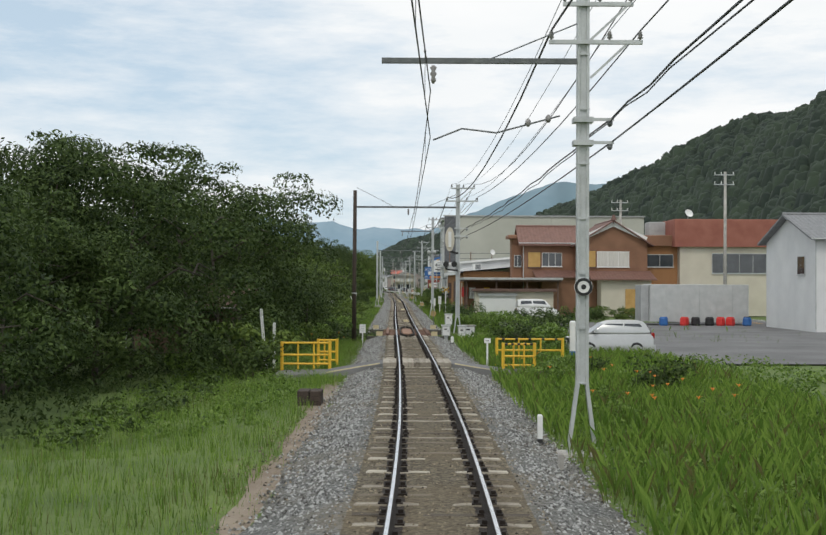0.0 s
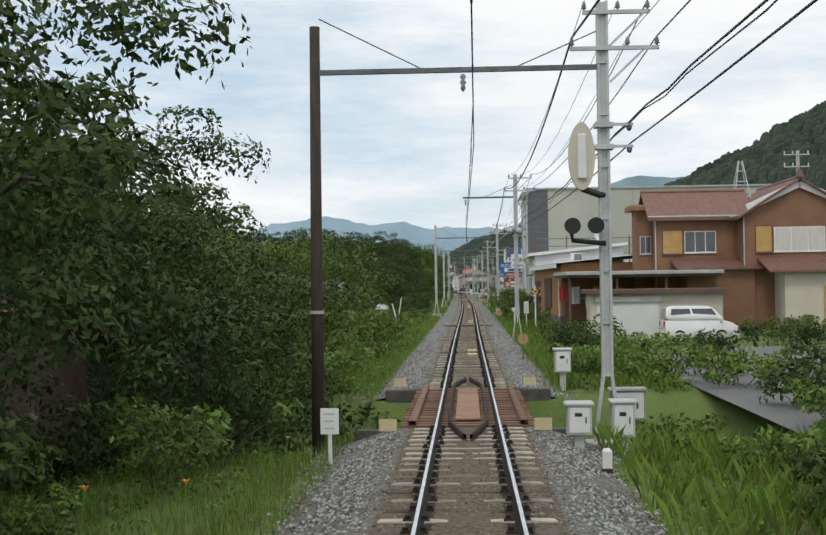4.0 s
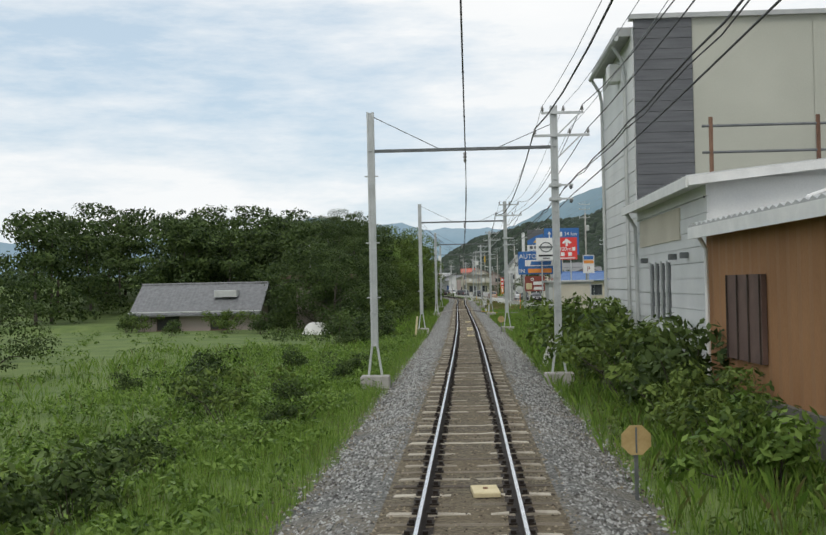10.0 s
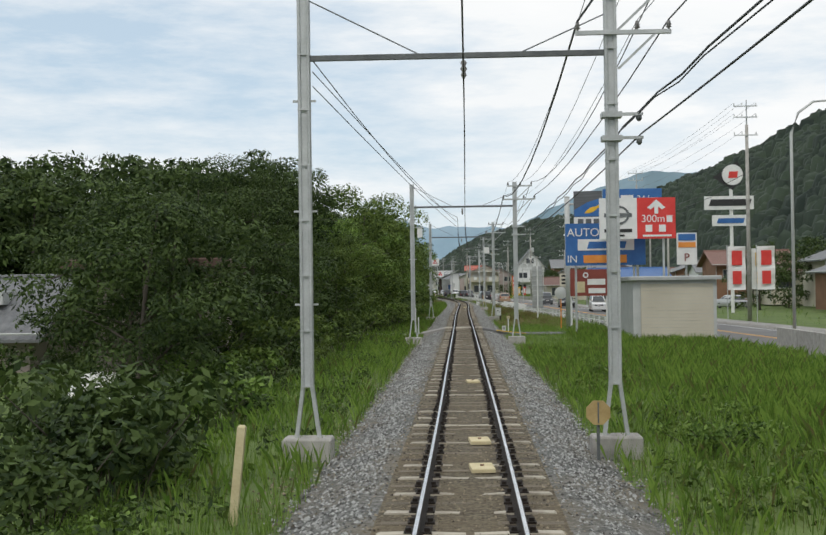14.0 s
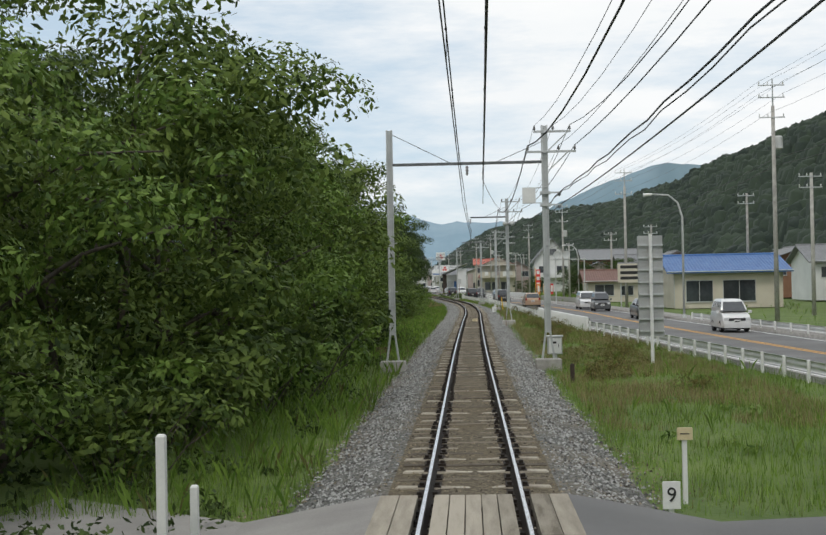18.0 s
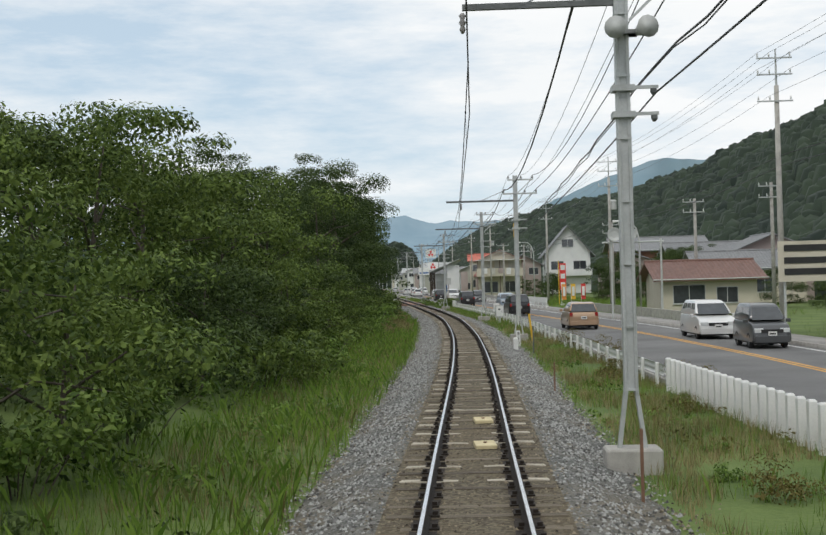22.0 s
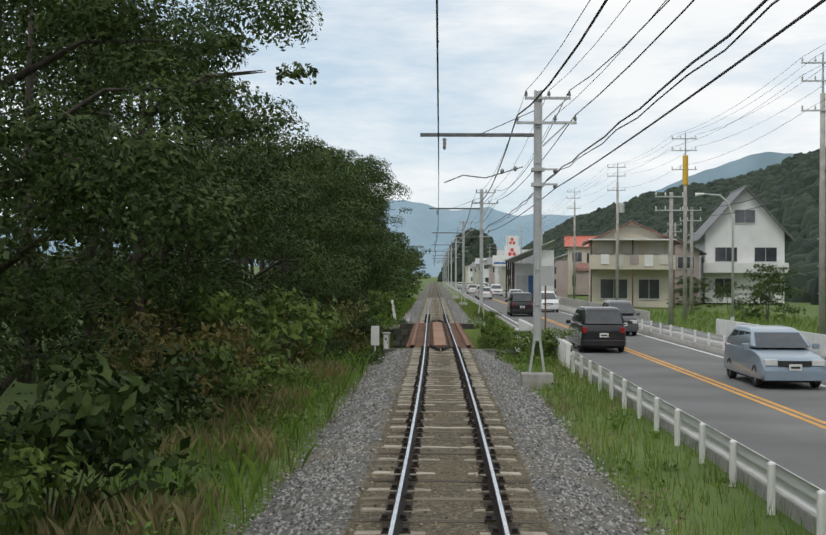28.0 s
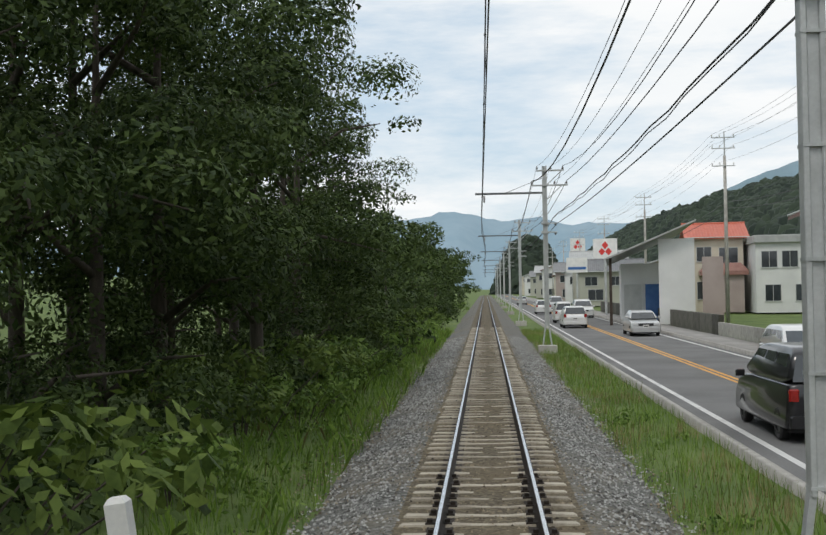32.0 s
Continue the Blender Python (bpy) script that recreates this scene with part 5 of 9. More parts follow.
# ---- loose stones ----
def stones(name, mat, count, offset, size, label, seed):
    """Small broken stones strewn over the bed."""
    g = np.random.default_rng(seed)
    y = g.uniform(9, 505, count)
    d = offset(g, count)
    ad = np.abs(d)
    keep = ~(((y > 61.4) & (y < 70.6)) | ((y > 417.7) & (y < 442.1)) | ((ad > 0.44) & (ad < 0.68)))
    y, d, ad = y[keep], d[keep], ad[keep]
    n = len(y)
    ks = np.array([tx(v) for v in np.arange(-10, 520, 1.0)])
    x = np.interp(y, np.arange(-10, 520, 1.0), ks) + d
    z = np.interp(ad, (0, 1.15, 1.5, 2.15, 2.6, 2.9), (-0.163, -0.163, -0.195, -0.40, -0.455, -0.455))
    s = g.uniform(size[0], size[1], n)
    base = np.array([(-1, 0, -0.3), (1, 0.3, -0.3), (0, -1, -0.3), (0.1, 1, -0.3), (0.25, 0.1, 0.6)])
    turn = g.uniform(0, 2 * np.pi, n)
    v = base[None] * g.uniform(0.65, 1.25, (n, 5, 3)) * s[:, None, None]
    px = v[:, :, 0] * np.cos(turn)[:, None] - v[:, :, 1] * np.sin(turn)[:, None] + x[:, None]
    py = v[:, :, 0] * np.sin(turn)[:, None] + v[:, :, 1] * np.cos(turn)[:, None] + y[:, None]
    b = Build()
    b.v = np.stack([px, py, v[:, :, 2] + z[:, None]], axis=2).reshape(-1, 3).tolist()
    tri = np.array([(0, 2, 4), (2, 1, 4), (1, 3, 4), (3, 0, 4)])
    b.f = (tri[None] + 5 * np.arange(n)[:, None, None]).reshape(-1, 3).tolist()
    return tagged(part(name, b, mat), label, "ballast", kind="stuff")


stones("ballast_stones", STONES, 190000, lambda g, n: np.where(g.random(n) < 0.5, -1, 1) * g.triangular(1.05, 1.5, 2.7, n), (0.018, 0.04), "loose grey crushed ballast stones", 77)
stones("ballast_stones", STONES_BROWN, 52000, lambda g, n: g.uniform(-1.25, 1.25, n), (0.016, 0.032), "loose rust-brown ballast stones between the rails", 78)
stones("ballast_stones", STONES_BROWN, 36000, lambda g, n: np.where(g.random(n) < 0.6, -1, 1) * g.triangular(1.9, 2.7, 3.3, n), (0.016, 0.036), "earth-brown stones spilled at the foot of the ballast", 79)
# ---- surfaces of houses and things ----
ROOF_TILE = material("red_brown_roof_tile", (0.115, 0.058, 0.044), (0.21, 0.11, 0.085), 0.6, 0, 3, 30, 0.2, c=(0.10, 0.05, 0.04), rnd=0.4)
GREY_TILE = material("grey_roof_tile", (0.12, 0.125, 0.13), (0.22, 0.225, 0.23), 0.6, 0, 3, 30, 0.2, c=(0.08, 0.08, 0.085), rnd=0.3)
BROWN_WALL = material("brown_rendered_wall", (0.19, 0.10, 0.06), (0.28, 0.15, 0.092), 0.9, 0, 0.8, 40, 0.25, c=(0.15, 0.075, 0.045))
RUST_WALL = material("rust_brown_corrugated_wall", (0.26, 0.125, 0.05), (0.38, 0.2, 0.09), 0.85, 0, 0.7, 30, 0.2, c=(0.17, 0.08, 0.035), stretch=(1, 1, 0.35))
WHITE_WALL = material("white_siding", (0.6, 0.61, 0.61), (0.74, 0.75, 0.74), 0.7, 0, 0.6, 25, 0.1, c=(0.45, 0.44, 0.41), rnd=0.08)
BEIGE_WALL = material("beige_panel_wall", (0.38, 0.385, 0.33), (0.47, 0.475, 0.41), 0.75, 0, 0.35, 25, 0.06, c=(0.32, 0.32, 0.28))
SLATE = material("dark_slate_panel", (0.075, 0.08, 0.088), (0.14, 0.145, 0.155), 0.6, 0, 3, 25, 0.15, stretch=(0.3, 0.3, 4))
CREAM_WALL = material("cream_wall", (0.5, 0.46, 0.37), (0.62, 0.58, 0.48), 0.85, 0, 0.7, 30, 0.15, c=(0.38, 0.34, 0.27))
PINK_WALL = material("pinkish_grey_wall", (0.33, 0.27, 0.25), (0.44, 0.37, 0.35), 0.9, 0, 0.7, 30, 0.2, c=(0.25, 0.2, 0.18))
BLUE_ROOF = material("blue_metal_roof", (0.03, 0.10, 0.28), (0.07, 0.17, 0.38), 0.45, 0.2, 1.5, 30, 0.1)
DARK_FASCIA = material("dark_brown_fascia", (0.09, 0.055, 0.045), (0.16, 0.10, 0.08), 0.8, 0, 2, 30, 0.15)
RED_FASCIA = material("brick_red_fascia", (0.25, 0.085, 0.06), (0.35, 0.14, 0.10), 0.8, 0, 1, 30, 0.15, c=(0.18, 0.06, 0.045))
GREY_METAL = material("grey_corrugated_metal", (0.33, 0.34, 0.34), (0.48, 0.49, 0.48), 0.55, 0.3, 1.5, 30, 0.1, c=(0.24, 0.23, 0.21))
GLASS = material("dark_window_glass", (0.025, 0.03, 0.035), (0.06, 0.07, 0.08), 0.08, 0.0, 0.8, 4, 0, spec=0.9)
CURTAIN = material("pale_curtain", (0.5, 0.49, 0.45), (0.66, 0.65, 0.6), 0.9, 0, 2, 20, 0.1, stretch=(6, 1, 0.5))
AMBER = material("ochre_shutter", (0.42, 0.25, 0.08), (0.55, 0.36, 0.13), 0.8, 0, 2, 20, 0.1)
RED = material("red_sign_paint", (0.6, 0.03, 0.025), (0.7, 0.06, 0.05), 0.5, 0, 2, 20, 0.03)
BLUE = material("blue_sign_paint", (0.02, 0.10, 0.32), (0.04, 0.16, 0.42), 0.5, 0, 2, 20, 0.03)
ORANGE = material("orange_paint", (0.65, 0.2, 0.03), (0.78, 0.32, 0.06), 0.6, 0, 2, 20, 0.05)
BROWN_SIGN = material("dark_red_brown_sign", (0.20, 0.04, 0.03), (0.28, 0.07, 0.05), 0.6, 0, 2, 20, 0.03)
BLACK_PAINT = material("black_paint", (0.015, 0.015, 0.016), (0.03, 0.03, 0.03), 0.6, 0, 3, 20, 0.03)
GREEN = material("green_cloth", (0.05, 0.16, 0.06), (0.09, 0.24, 0.1), 0.9, 0, 3, 20, 0.1)
LIGHT_GREY = material("light_grey_enamel", (0.42, 0.44, 0.43), (0.56, 0.57, 0.56), 0.55, 0.1, 2, 30, 0.06, c=(0.3, 0.3, 0.28))
YELLOW_POLE = material("yellow_pole_sleeve", (0.6, 0.36, 0.03), (0.74, 0.47, 0.06), 0.5, 0, 2, 20, 0.05)
FLOWER = material("orange_flower", (0.75, 0.2, 0.02), (0.85, 0.35, 0.04), 0.6, 0, 3, 20, 0)


def car_paint(name, c):
    m = material(name, tuple(v * 0.85 for v in c), c, 0.28, 0.35, 1.0, 10, 0)
    m.node_tree.nodes["Principled BSDF"].inputs["Coat Weight"].default_value = 0.6
    return m


PAINT = {"silver": car_paint("silver_car_paint", (0.52, 0.53, 0.53)), "white": car_paint("white_car_paint", (0.78, 0.78, 0.77)), "black": car_paint("black_car_paint", (0.02, 0.02, 0.023)),
         "bronze": car_paint("bronze_car_paint", (0.46, 0.31, 0.2)), "blue": car_paint("pale_blue_car_paint", (0.3, 0.38, 0.46)), "grey": car_paint("dark_grey_car_paint", (0.09, 0.095, 0.10))}
TAIL = material("red_tail_lamp", (0.24, 0.012, 0.01), (0.34, 0.022, 0.018), 0.2, 0, 5, 20, 0)
LAMP = material("clear_headlamp", (0.6, 0.62, 0.63), (0.75, 0.77, 0.78), 0.12, 0.2, 5, 20, 0)
RIM = material("alloy_rim", (0.35, 0.36, 0.37), (0.5, 0.51, 0.52), 0.35, 0.8, 5, 20, 0)
PLATE = material("white_plate", (0.62, 0.62, 0.6), (0.74, 0.74, 0.72), 0.6, 0, 5, 20, 0)

SHAPES = {  # length, width, height; outlines (y from the rear, z) of the body and of the cabin
    "hatch": (4.2, 1.70, 1.53, [(0.02, 0.42), (0.0, 0.75), (0.06, 0.98), (0.5, 1.0), (3.05, 0.98), (3.95, 0.82), (4.17, 0.62), (4.2, 0.35), (4.1, 0.22), (0.12, 0.22)], [(0.10, 0.97), (0.42, 1.46), (0.8, 1.53), (2.05, 1.52), (2.45, 1.42), (3.15, 0.97)]),
    "van": (4.5, 1.72, 1.72, [(0.02, 0.42), (0.0, 0.85), (0.05, 1.08), (0.5, 1.08), (3.5, 1.06), (4.25, 0.9), (4.48, 0.66), (4.5, 0.36), (4.4, 0.22), (0.12, 0.22)], [(0.06, 1.05), (0.22, 1.6), (0.5, 1.72), (2.5, 1.71), (2.95, 1.6), (3.7, 1.05)]),
    "kei": (3.4, 1.48, 1.72, [(0.02, 0.4), (0.0, 0.85), (0.04, 1.05), (0.4, 1.06), (2.75, 1.03), (3.2, 0.9), (3.38, 0.66), (3.4, 0.36), (3.3, 0.22), (0.1, 0.22)], [(0.04, 1.03), (0.12, 1.6), (0.35, 1.71), (2.0, 1.7), (2.3, 1.6), (2.85, 1.03)]),
    "kei_hatch": (3.4, 1.48, 1.48, [(0.02, 0.4), (0.0, 0.72), (0.05, 0.93), (0.4, 0.95), (2.5, 0.93), (3.2, 0.78), (3.38, 0.6), (3.4, 0.34), (3.3, 0.22), (0.1, 0.22)], [(0.08, 0.92), (0.36, 1.4), (0.65, 1.48), (1.7, 1.47), (2.0, 1.37), (2.6, 0.92)]),
    "suv": (4.5, 1.80, 1.68, [(0.02, 0.5), (0.0, 0.9), (0.06, 1.1), (0.5, 1.12), (3.2, 1.08), (4.2, 0.95), (4.48, 0.7), (4.5, 0.42), (4.4, 0.28), (0.12, 0.28)], [(0.10, 1.08), (0.45, 1.58), (0.8, 1.68), (2.1, 1.67), (2.55, 1.56), (3.3, 1.07)]),
    "sedan": (4.6, 1.70, 1.44, [(0.02, 0.4), (0.0, 0.75), (0.05, 0.96), (0.95, 1.0), (3.3, 0.95), (4.3, 0.8), (4.57, 0.62), (4.6, 0.34), (4.5, 0.22), (0.12, 0.22)], [(0.75, 0.97), (1.3, 1.36), (1.6, 1.44), (2.6, 1.43), (2.95, 1.34), (3.55, 0.94)])}


def tapered(outline, half, tuck, crown=0.0):
    """A side outline, its corners rounded, pushed across and drawn in towards its upper edge and its sides."""
    for _ in range(2):
        cut = []
        for (ya, za), (yb, zb) in zip(outline, outline[1:] + outline[:1]):
            cut += [(ya * 0.86 + yb * 0.14, za * 0.86 + zb * 0.14), (ya * 0.14 + yb * 0.86, za * 0.14 + zb * 0.86)]
        outline = cut
    b = Build()
    zs = [z for _, z in outline]
    z0, z1 = min(zs), max(zs)
    k = len(outline)
    cy, cz = (min(y for y, _ in outline) + max(y for y, _ in outline)) / 2, (z0 + z1) / 2
    ring = ((-1, 0.09), (-0.985, 0.04), (-0.93, 0.012), (-0.75, 0.0), (0.75, 0.0), (0.93, 0.012), (0.985, 0.04), (1, 0.09))
    for s, edge in ring:
        for y, z in outline:
            w = half - tuck * ((z - z0) / (z1 - z0)) ** 1.3
            b.v.append((s * w, y + (cy - y) * edge * 0.5, z + (cz - z) * edge * 1.4))
    for r in range(len(ring) - 1):
        for i in range(k):
            j = (i + 1) % k
            b.f.append((r * k + i, r * k + j, (r + 1) * k + j, (r + 1) * k + i))
    e = (len(ring) - 1) * k
    b.f += [tuple(k - 1 - i for i in range(k)), tuple(e + i for i in range(k))]
    return b


def car(shape, paint, label, at, name="car"):
    """A car standing on its wheels; its y axis points where it drives, its origin below its rear."""
    ln, w, h, body, cabin = SHAPES[shape]
    t = thing(name, label, "car", "cars on the road", at=at)
    hw = w / 2
    bd = part("body", tapered(body, hw, 0.06), PAINT[paint], t, smooth=True)
    part("cabin", tapered(cabin, hw - 0.05, 0.19), PAINT[paint], t, smooth=True)
    (ra, rb), (fa, fb) = (cabin[0], cabin[1]), (cabin[-2], cabin[-1])

    def pane(y0, z0, y1, z1, push, s0=0.08, s1=0.93):
        p = lambda s, x: (x, y0 + (y1 - y0) * s + push * 0.012, z0 + (z1 - z0) * s + 0.008)
        xb, xt = hw - 0.14, hw - 0.25
        return Build().quad(p(s0, -xb), p(s0, xb), p(s1, xt), p(s1, -xt))
    part("rear_window", pane(*ra, *rb, -1), GLASS, t)
    part("windscreen", pane(fb[0], fb[1], fa[0], fa[1], 1), GLASS, t)
    zb, zt = cabin[0][1] + 0.06, cabin[2][1] - 0.14
    yb0, yb1, yt0, yt1 = cabin[0][0] + 0.12, cabin[-1][0] - 0.22, cabin[1][0] + 0.12, cabin[-2][0] - 0.02
    for s in (-1, 1):
        for u0, u1 in ((0.04, 0.34), (0.37, 0.66), (0.69, 0.98)) if ln > 4 else ((0.06, 0.47), (0.51, 0.97)):
            xb, xt = hw - 0.05 - 0.01, hw - 0.05 - 0.135
            q = [(s * xb, yb0 + (yb1 - yb0) * u0, zb), (s * xb, yb0 + (yb1 - yb0) * u1, zb), (s * xt, yt0 + (yt1 - yt0) * u1, zt), (s * xt, yt0 + (yt1 - yt0) * u0, zt)]
            part("side_window", Build().quad(*q), GLASS, t)
        part("tail_lamp", Build().box(s * (hw - 0.15) - 0.09, -0.015, 0.76, s * (hw - 0.15) + 0.09, 0.14, 0.98 if shape != "sedan" else 0.88, 0.03), TAIL, t)
        part("headlamp", Build().box(s * (hw - 0.25) - 0.17, ln - 0.2, 0.62, s * (hw - 0.25) + 0.17, ln + 0.005, 0.78, 0.02), LAMP, t)
        part("mirror", Build().box(s * (hw + 0.08) - 0.09, cabin[-1][0] - 0.3, 0.98, s * (hw + 0.08) + 0.09, cabin[-1][0] - 0.18, 1.12, 0.02), PAINT[paint], t)
        for y in (0.72, ln - 0.78):
            ty = Build()
            ring = [(0.2, -0.09), (0.28, -0.09), (0.305, -0.06), (0.305, 0.06), (0.28, 0.09), (0.2, 0.09)]
            n = 16
            for r_, o in ring:
                ty.v += [(s * (hw - 0.1) + o, y + r_ * math.cos(2 * math.pi * i / n), 0.305 + r_ * math.sin(2 * math.pi * i / n)) for i in range(n)]
            for a in range(len(ring)):
                c = (a + 1) % len(ring)
                for i in range(n):
                    j = (i + 1) % n
                    ty.f.append((a * n + i, a * n + j, c * n + j, c * n + i))
            wh = part("wheel", ty, BLACK, t)
            rim = Build()
            rim.v = [(s * (hw - 0.045), y + 0.2 * math.cos(2 * math.pi * i / 12), 0.305 + 0.2 * math.sin(2 * math.pi * i / 12)) for i in range(12)] + [(s * (hw - 0.075), y, 0.305)]
            rim.f = [(i, (i + 1) % 12, 12) for i in range(12)]
            part("rim", rim, RIM, wh)
    part("rear_bumper", Build().box(-hw + 0.06, -0.05, 0.28, hw - 0.06, 0.12, 0.5, 0.03), PAINT[paint], t)
    part("front_bumper", Build().box(-hw + 0.08, ln - 0.12, 0.24, hw - 0.08, ln + 0.04, 0.5, 0.03), PAINT[paint], t)
    part("grille", Build().box(-0.42, ln - 0.05, 0.6, 0.42, ln + 0.012, 0.74), BLACK_PAINT, t)
    for y, s in ((-0.055, -1), (ln + 0.045, 1)):
        pl = part("number_plate", Build().box(-0.165, min(y, y + s * 0.01), 0.5 if s > 0 else 0.6, 0.165, max(y, y + s * 0.01), 0.66 if s > 0 else 0.76), PLATE, t)
        part("plate_bar", Build().box(-0.12, min(y, y + s * 0.014), 0.545 if s > 0 else 0.645, 0.12, max(y, y + s * 0.014), 0.6 if s > 0 else 0.7), BLACK_PAINT, pl)
    part("underbody", Build().box(-hw + 0.12, 0.25, 0.17, hw - 0.12, ln - 0.25, 0.4), BLACK, t)
    return t


def lane_car(shape, paint, label, y, oncoming=False, off=None):
    d = off if off is not None else ((road(y, 2) + road(y, 3)) / 2 + 0.05 if oncoming else (road(y, 2) + road(y, 1) + 0.5) / 2)
    m = at_track(y, d, ROAD_Z + 0.005)
    if oncoming:
        m = m @ pose(0, SHAPES[shape][0], 0, 0, 0, 180)
    return car(shape, paint, label, m)


lane_car("hatch", "bronze", "bronze hatchback driving away on the road", 347.6)
lane_car("van", "black", "black minivan driving away on the road", 376.0)
lane_car("van", "black", "black minivan on the road before the gully", 419.0)
lane_car("van", "black", "black minivan on the road beside the gully", 459.5)
lane_car("hatch", "blue", "silver-blue hatchback coming the other way", 404.8, True)
lane_car("kei", "grey", "dark grey kei van coming the other way", 432.0, True)
lane_car("suv", "white", "white crossover coming the other way", 470.0, True)
lane_car("sedan", "silver", "silver sedan coming the other way", 506.0, True)
lane_car("hatch", "white", "white hatchback driving away in the distance", 521.0)
lane_car("kei", "white", "white boxy car driving away in the distance", 533.0)
lane_car("hatch", "white", "white hatchback far along the road", 566.0)
lane_car("van", "silver", "silver minivan far along the road", 590.0, True)
lane_car("suv", "white", "white car far along the road", 548.0, True)
lane_car("sedan", "silver", "silver car far along the road", 640.0)
lane_car("sedan", "black", "dark sedan coming the other way", 304.4, True)
lane_car("kei", "grey", "dark kei car in the oncoming queue", 327.0, True)
lane_car("van", "white", "white minivan in the oncoming queue", 334.5, True)
lane_car("kei", "white", "white kei van in the oncoming lane", 282.5, True)
car("kei_hatch", "silver", "silver hatchback parked beside the level crossing", pose(9.75, 48.6, -0.40, 0, 0, 90), "car")
car("kei", "white", "white kei van parked before a white garage", pose(9.05, 96.0, -0.38, 0, 0, -90), "car")


# ---- fences along the road ----
def guard_fence(y0, y1, d, label, step=2.0, h=0.54):
    """A steel guard rail on white posts."""
    t = thing("guard_rail", label, "guard rail", "guard rails along the road")
    for y in steps(y0, y1, step):
        b = Build().tube([(0, 0, -0.35), (0, 0, h)], 0.052, sides=8)
        b.lathe([(0.056, h), (0.042, h + 0.025), (0.01, h + 0.035)], (0, 0, 0), 8)
        part("post", b, WHITE, t, at=at_track(y, d(y), ROAD_Z))
    ys = steps(y0 - 0.4, y1 + 0.4, 2.0)
    strip("rail_beam", WHITE, ys, lambda y: [(d(y) + 0.07, ROAD_Z + h - 0.30), (d(y) + 0.13, ROAD_Z + h - 0.26), (d(y) + 0.13, ROAD_Z + h - 0.2), (d(y) + 0.07, ROAD_Z + h - 0.15), (d(y) + 0.13, ROAD_Z + h - 0.1), (d(y) + 0.13, ROAD_Z + h - 0.03), (d(y) + 0.07, ROAD_Z + h + 0.0), (d(y) + 0.06, ROAD_Z + h)], "", "", parent=t)
    return t


def balustrade(y0, y1, d, label):
    """Cast concrete posts with rails behind them."""
    t = thing("concrete_fence", label, "fence", "concrete fences along the road")
    me = Build().prism([(-0.07, -0.08), (0.07, -0.08), (0.07, 0.08), (-0.07, 0.08)], -0.4, 0.78, 0.035).data("post", WHITE)
    for y in steps(y0, y1, 0.55):
        part("post", me, None, t, at=at_track(y, d(y), ROAD_Z))
    for z in (0.22, 0.54):
        strip("rail", WHITE, steps(y0 - 0.2, y1 + 0.2, 2.0), lambda y: [(d(y) + 0.08, ROAD_Z + z), (d(y) + 0.08, ROAD_Z + z + 0.16), (d(y) + 0.16, ROAD_Z + z + 0.16), (d(y) + 0.16, ROAD_Z + z)], "", "", parent=t)
    return t


near = lambda y: road(y, 1) - 0.35
guard_fence(236, 287, near, "white steel guard rail between the bank and the road")
balustrade(288.0, 312, near, "white cast-concrete fence beside the road")
guard_fence(313.5, 411, near, "white steel guard rail on round posts beside the road")
balustrade(412.5, 433, near, "white concrete fence beside the gully")
guard_fence(250, 300, lambda y: road(y, 3) + 0.3, "white steel guard rail on the far side of the road", 2.5)
guard_fence(392, 440, lambda y: road(y, 3) + 0.35, "white steel guard rail beside the pavement", 2.5, 0.62)


def wall_run(name, mat, y0, y1, d, h, label, th=0.18, cap=True, joint=3.0):
    """A free-standing wall of separate lengths."""
    t = thing(name, label, "wall")
    for a, b2 in zip(steps(y0, y1, joint), steps(y0, y1, joint)[1:]):
        b = Build().box(-th / 2, 0, -0.3, th / 2, b2 - a - 0.02, h, 0.015)
        part("wall_panel", b, mat, t, at=at_track(a, d, ROAD_Z))
    return t


wall_run("garden_wall", CONCRETE, 448, 506, 13.1, 0.75, "stained concrete garden wall along the pavement")
wall_run("garden_wall", STONEWORK, 506, 575, 13.2, 1.15, "dark stone-block wall along the pavement", 0.3, joint=2.0)
wall_run("white_fence", WHITE, 405, 430, 13.0, 0.95, "white panel fence beside the pavement", 0.08, joint=1.8)
wall_run("garden_wall", CONCRETE, 345, 400, 14.6, 0.6, "low concrete wall beyond the pavement")
wall_run("retaining_wall", CONCRETE, 168, 214, 13.4, 0.9, "pale concrete retaining wall beside the yard", 0.25)
car("kei", "white", "white kei van parked on the forecourt", pose(20.5, 281, -0.42, 0, 0, 188), "car")
car("hatch", "white", "white hatchback parked on the forecourt", pose(24.0, 290, -0.42, 0, 0, 170), "car")
car("sedan", "silver", "silver sedan parked beside the forecourt", pose(27.5, 296, -0.42, 0, 0, 200), "car")
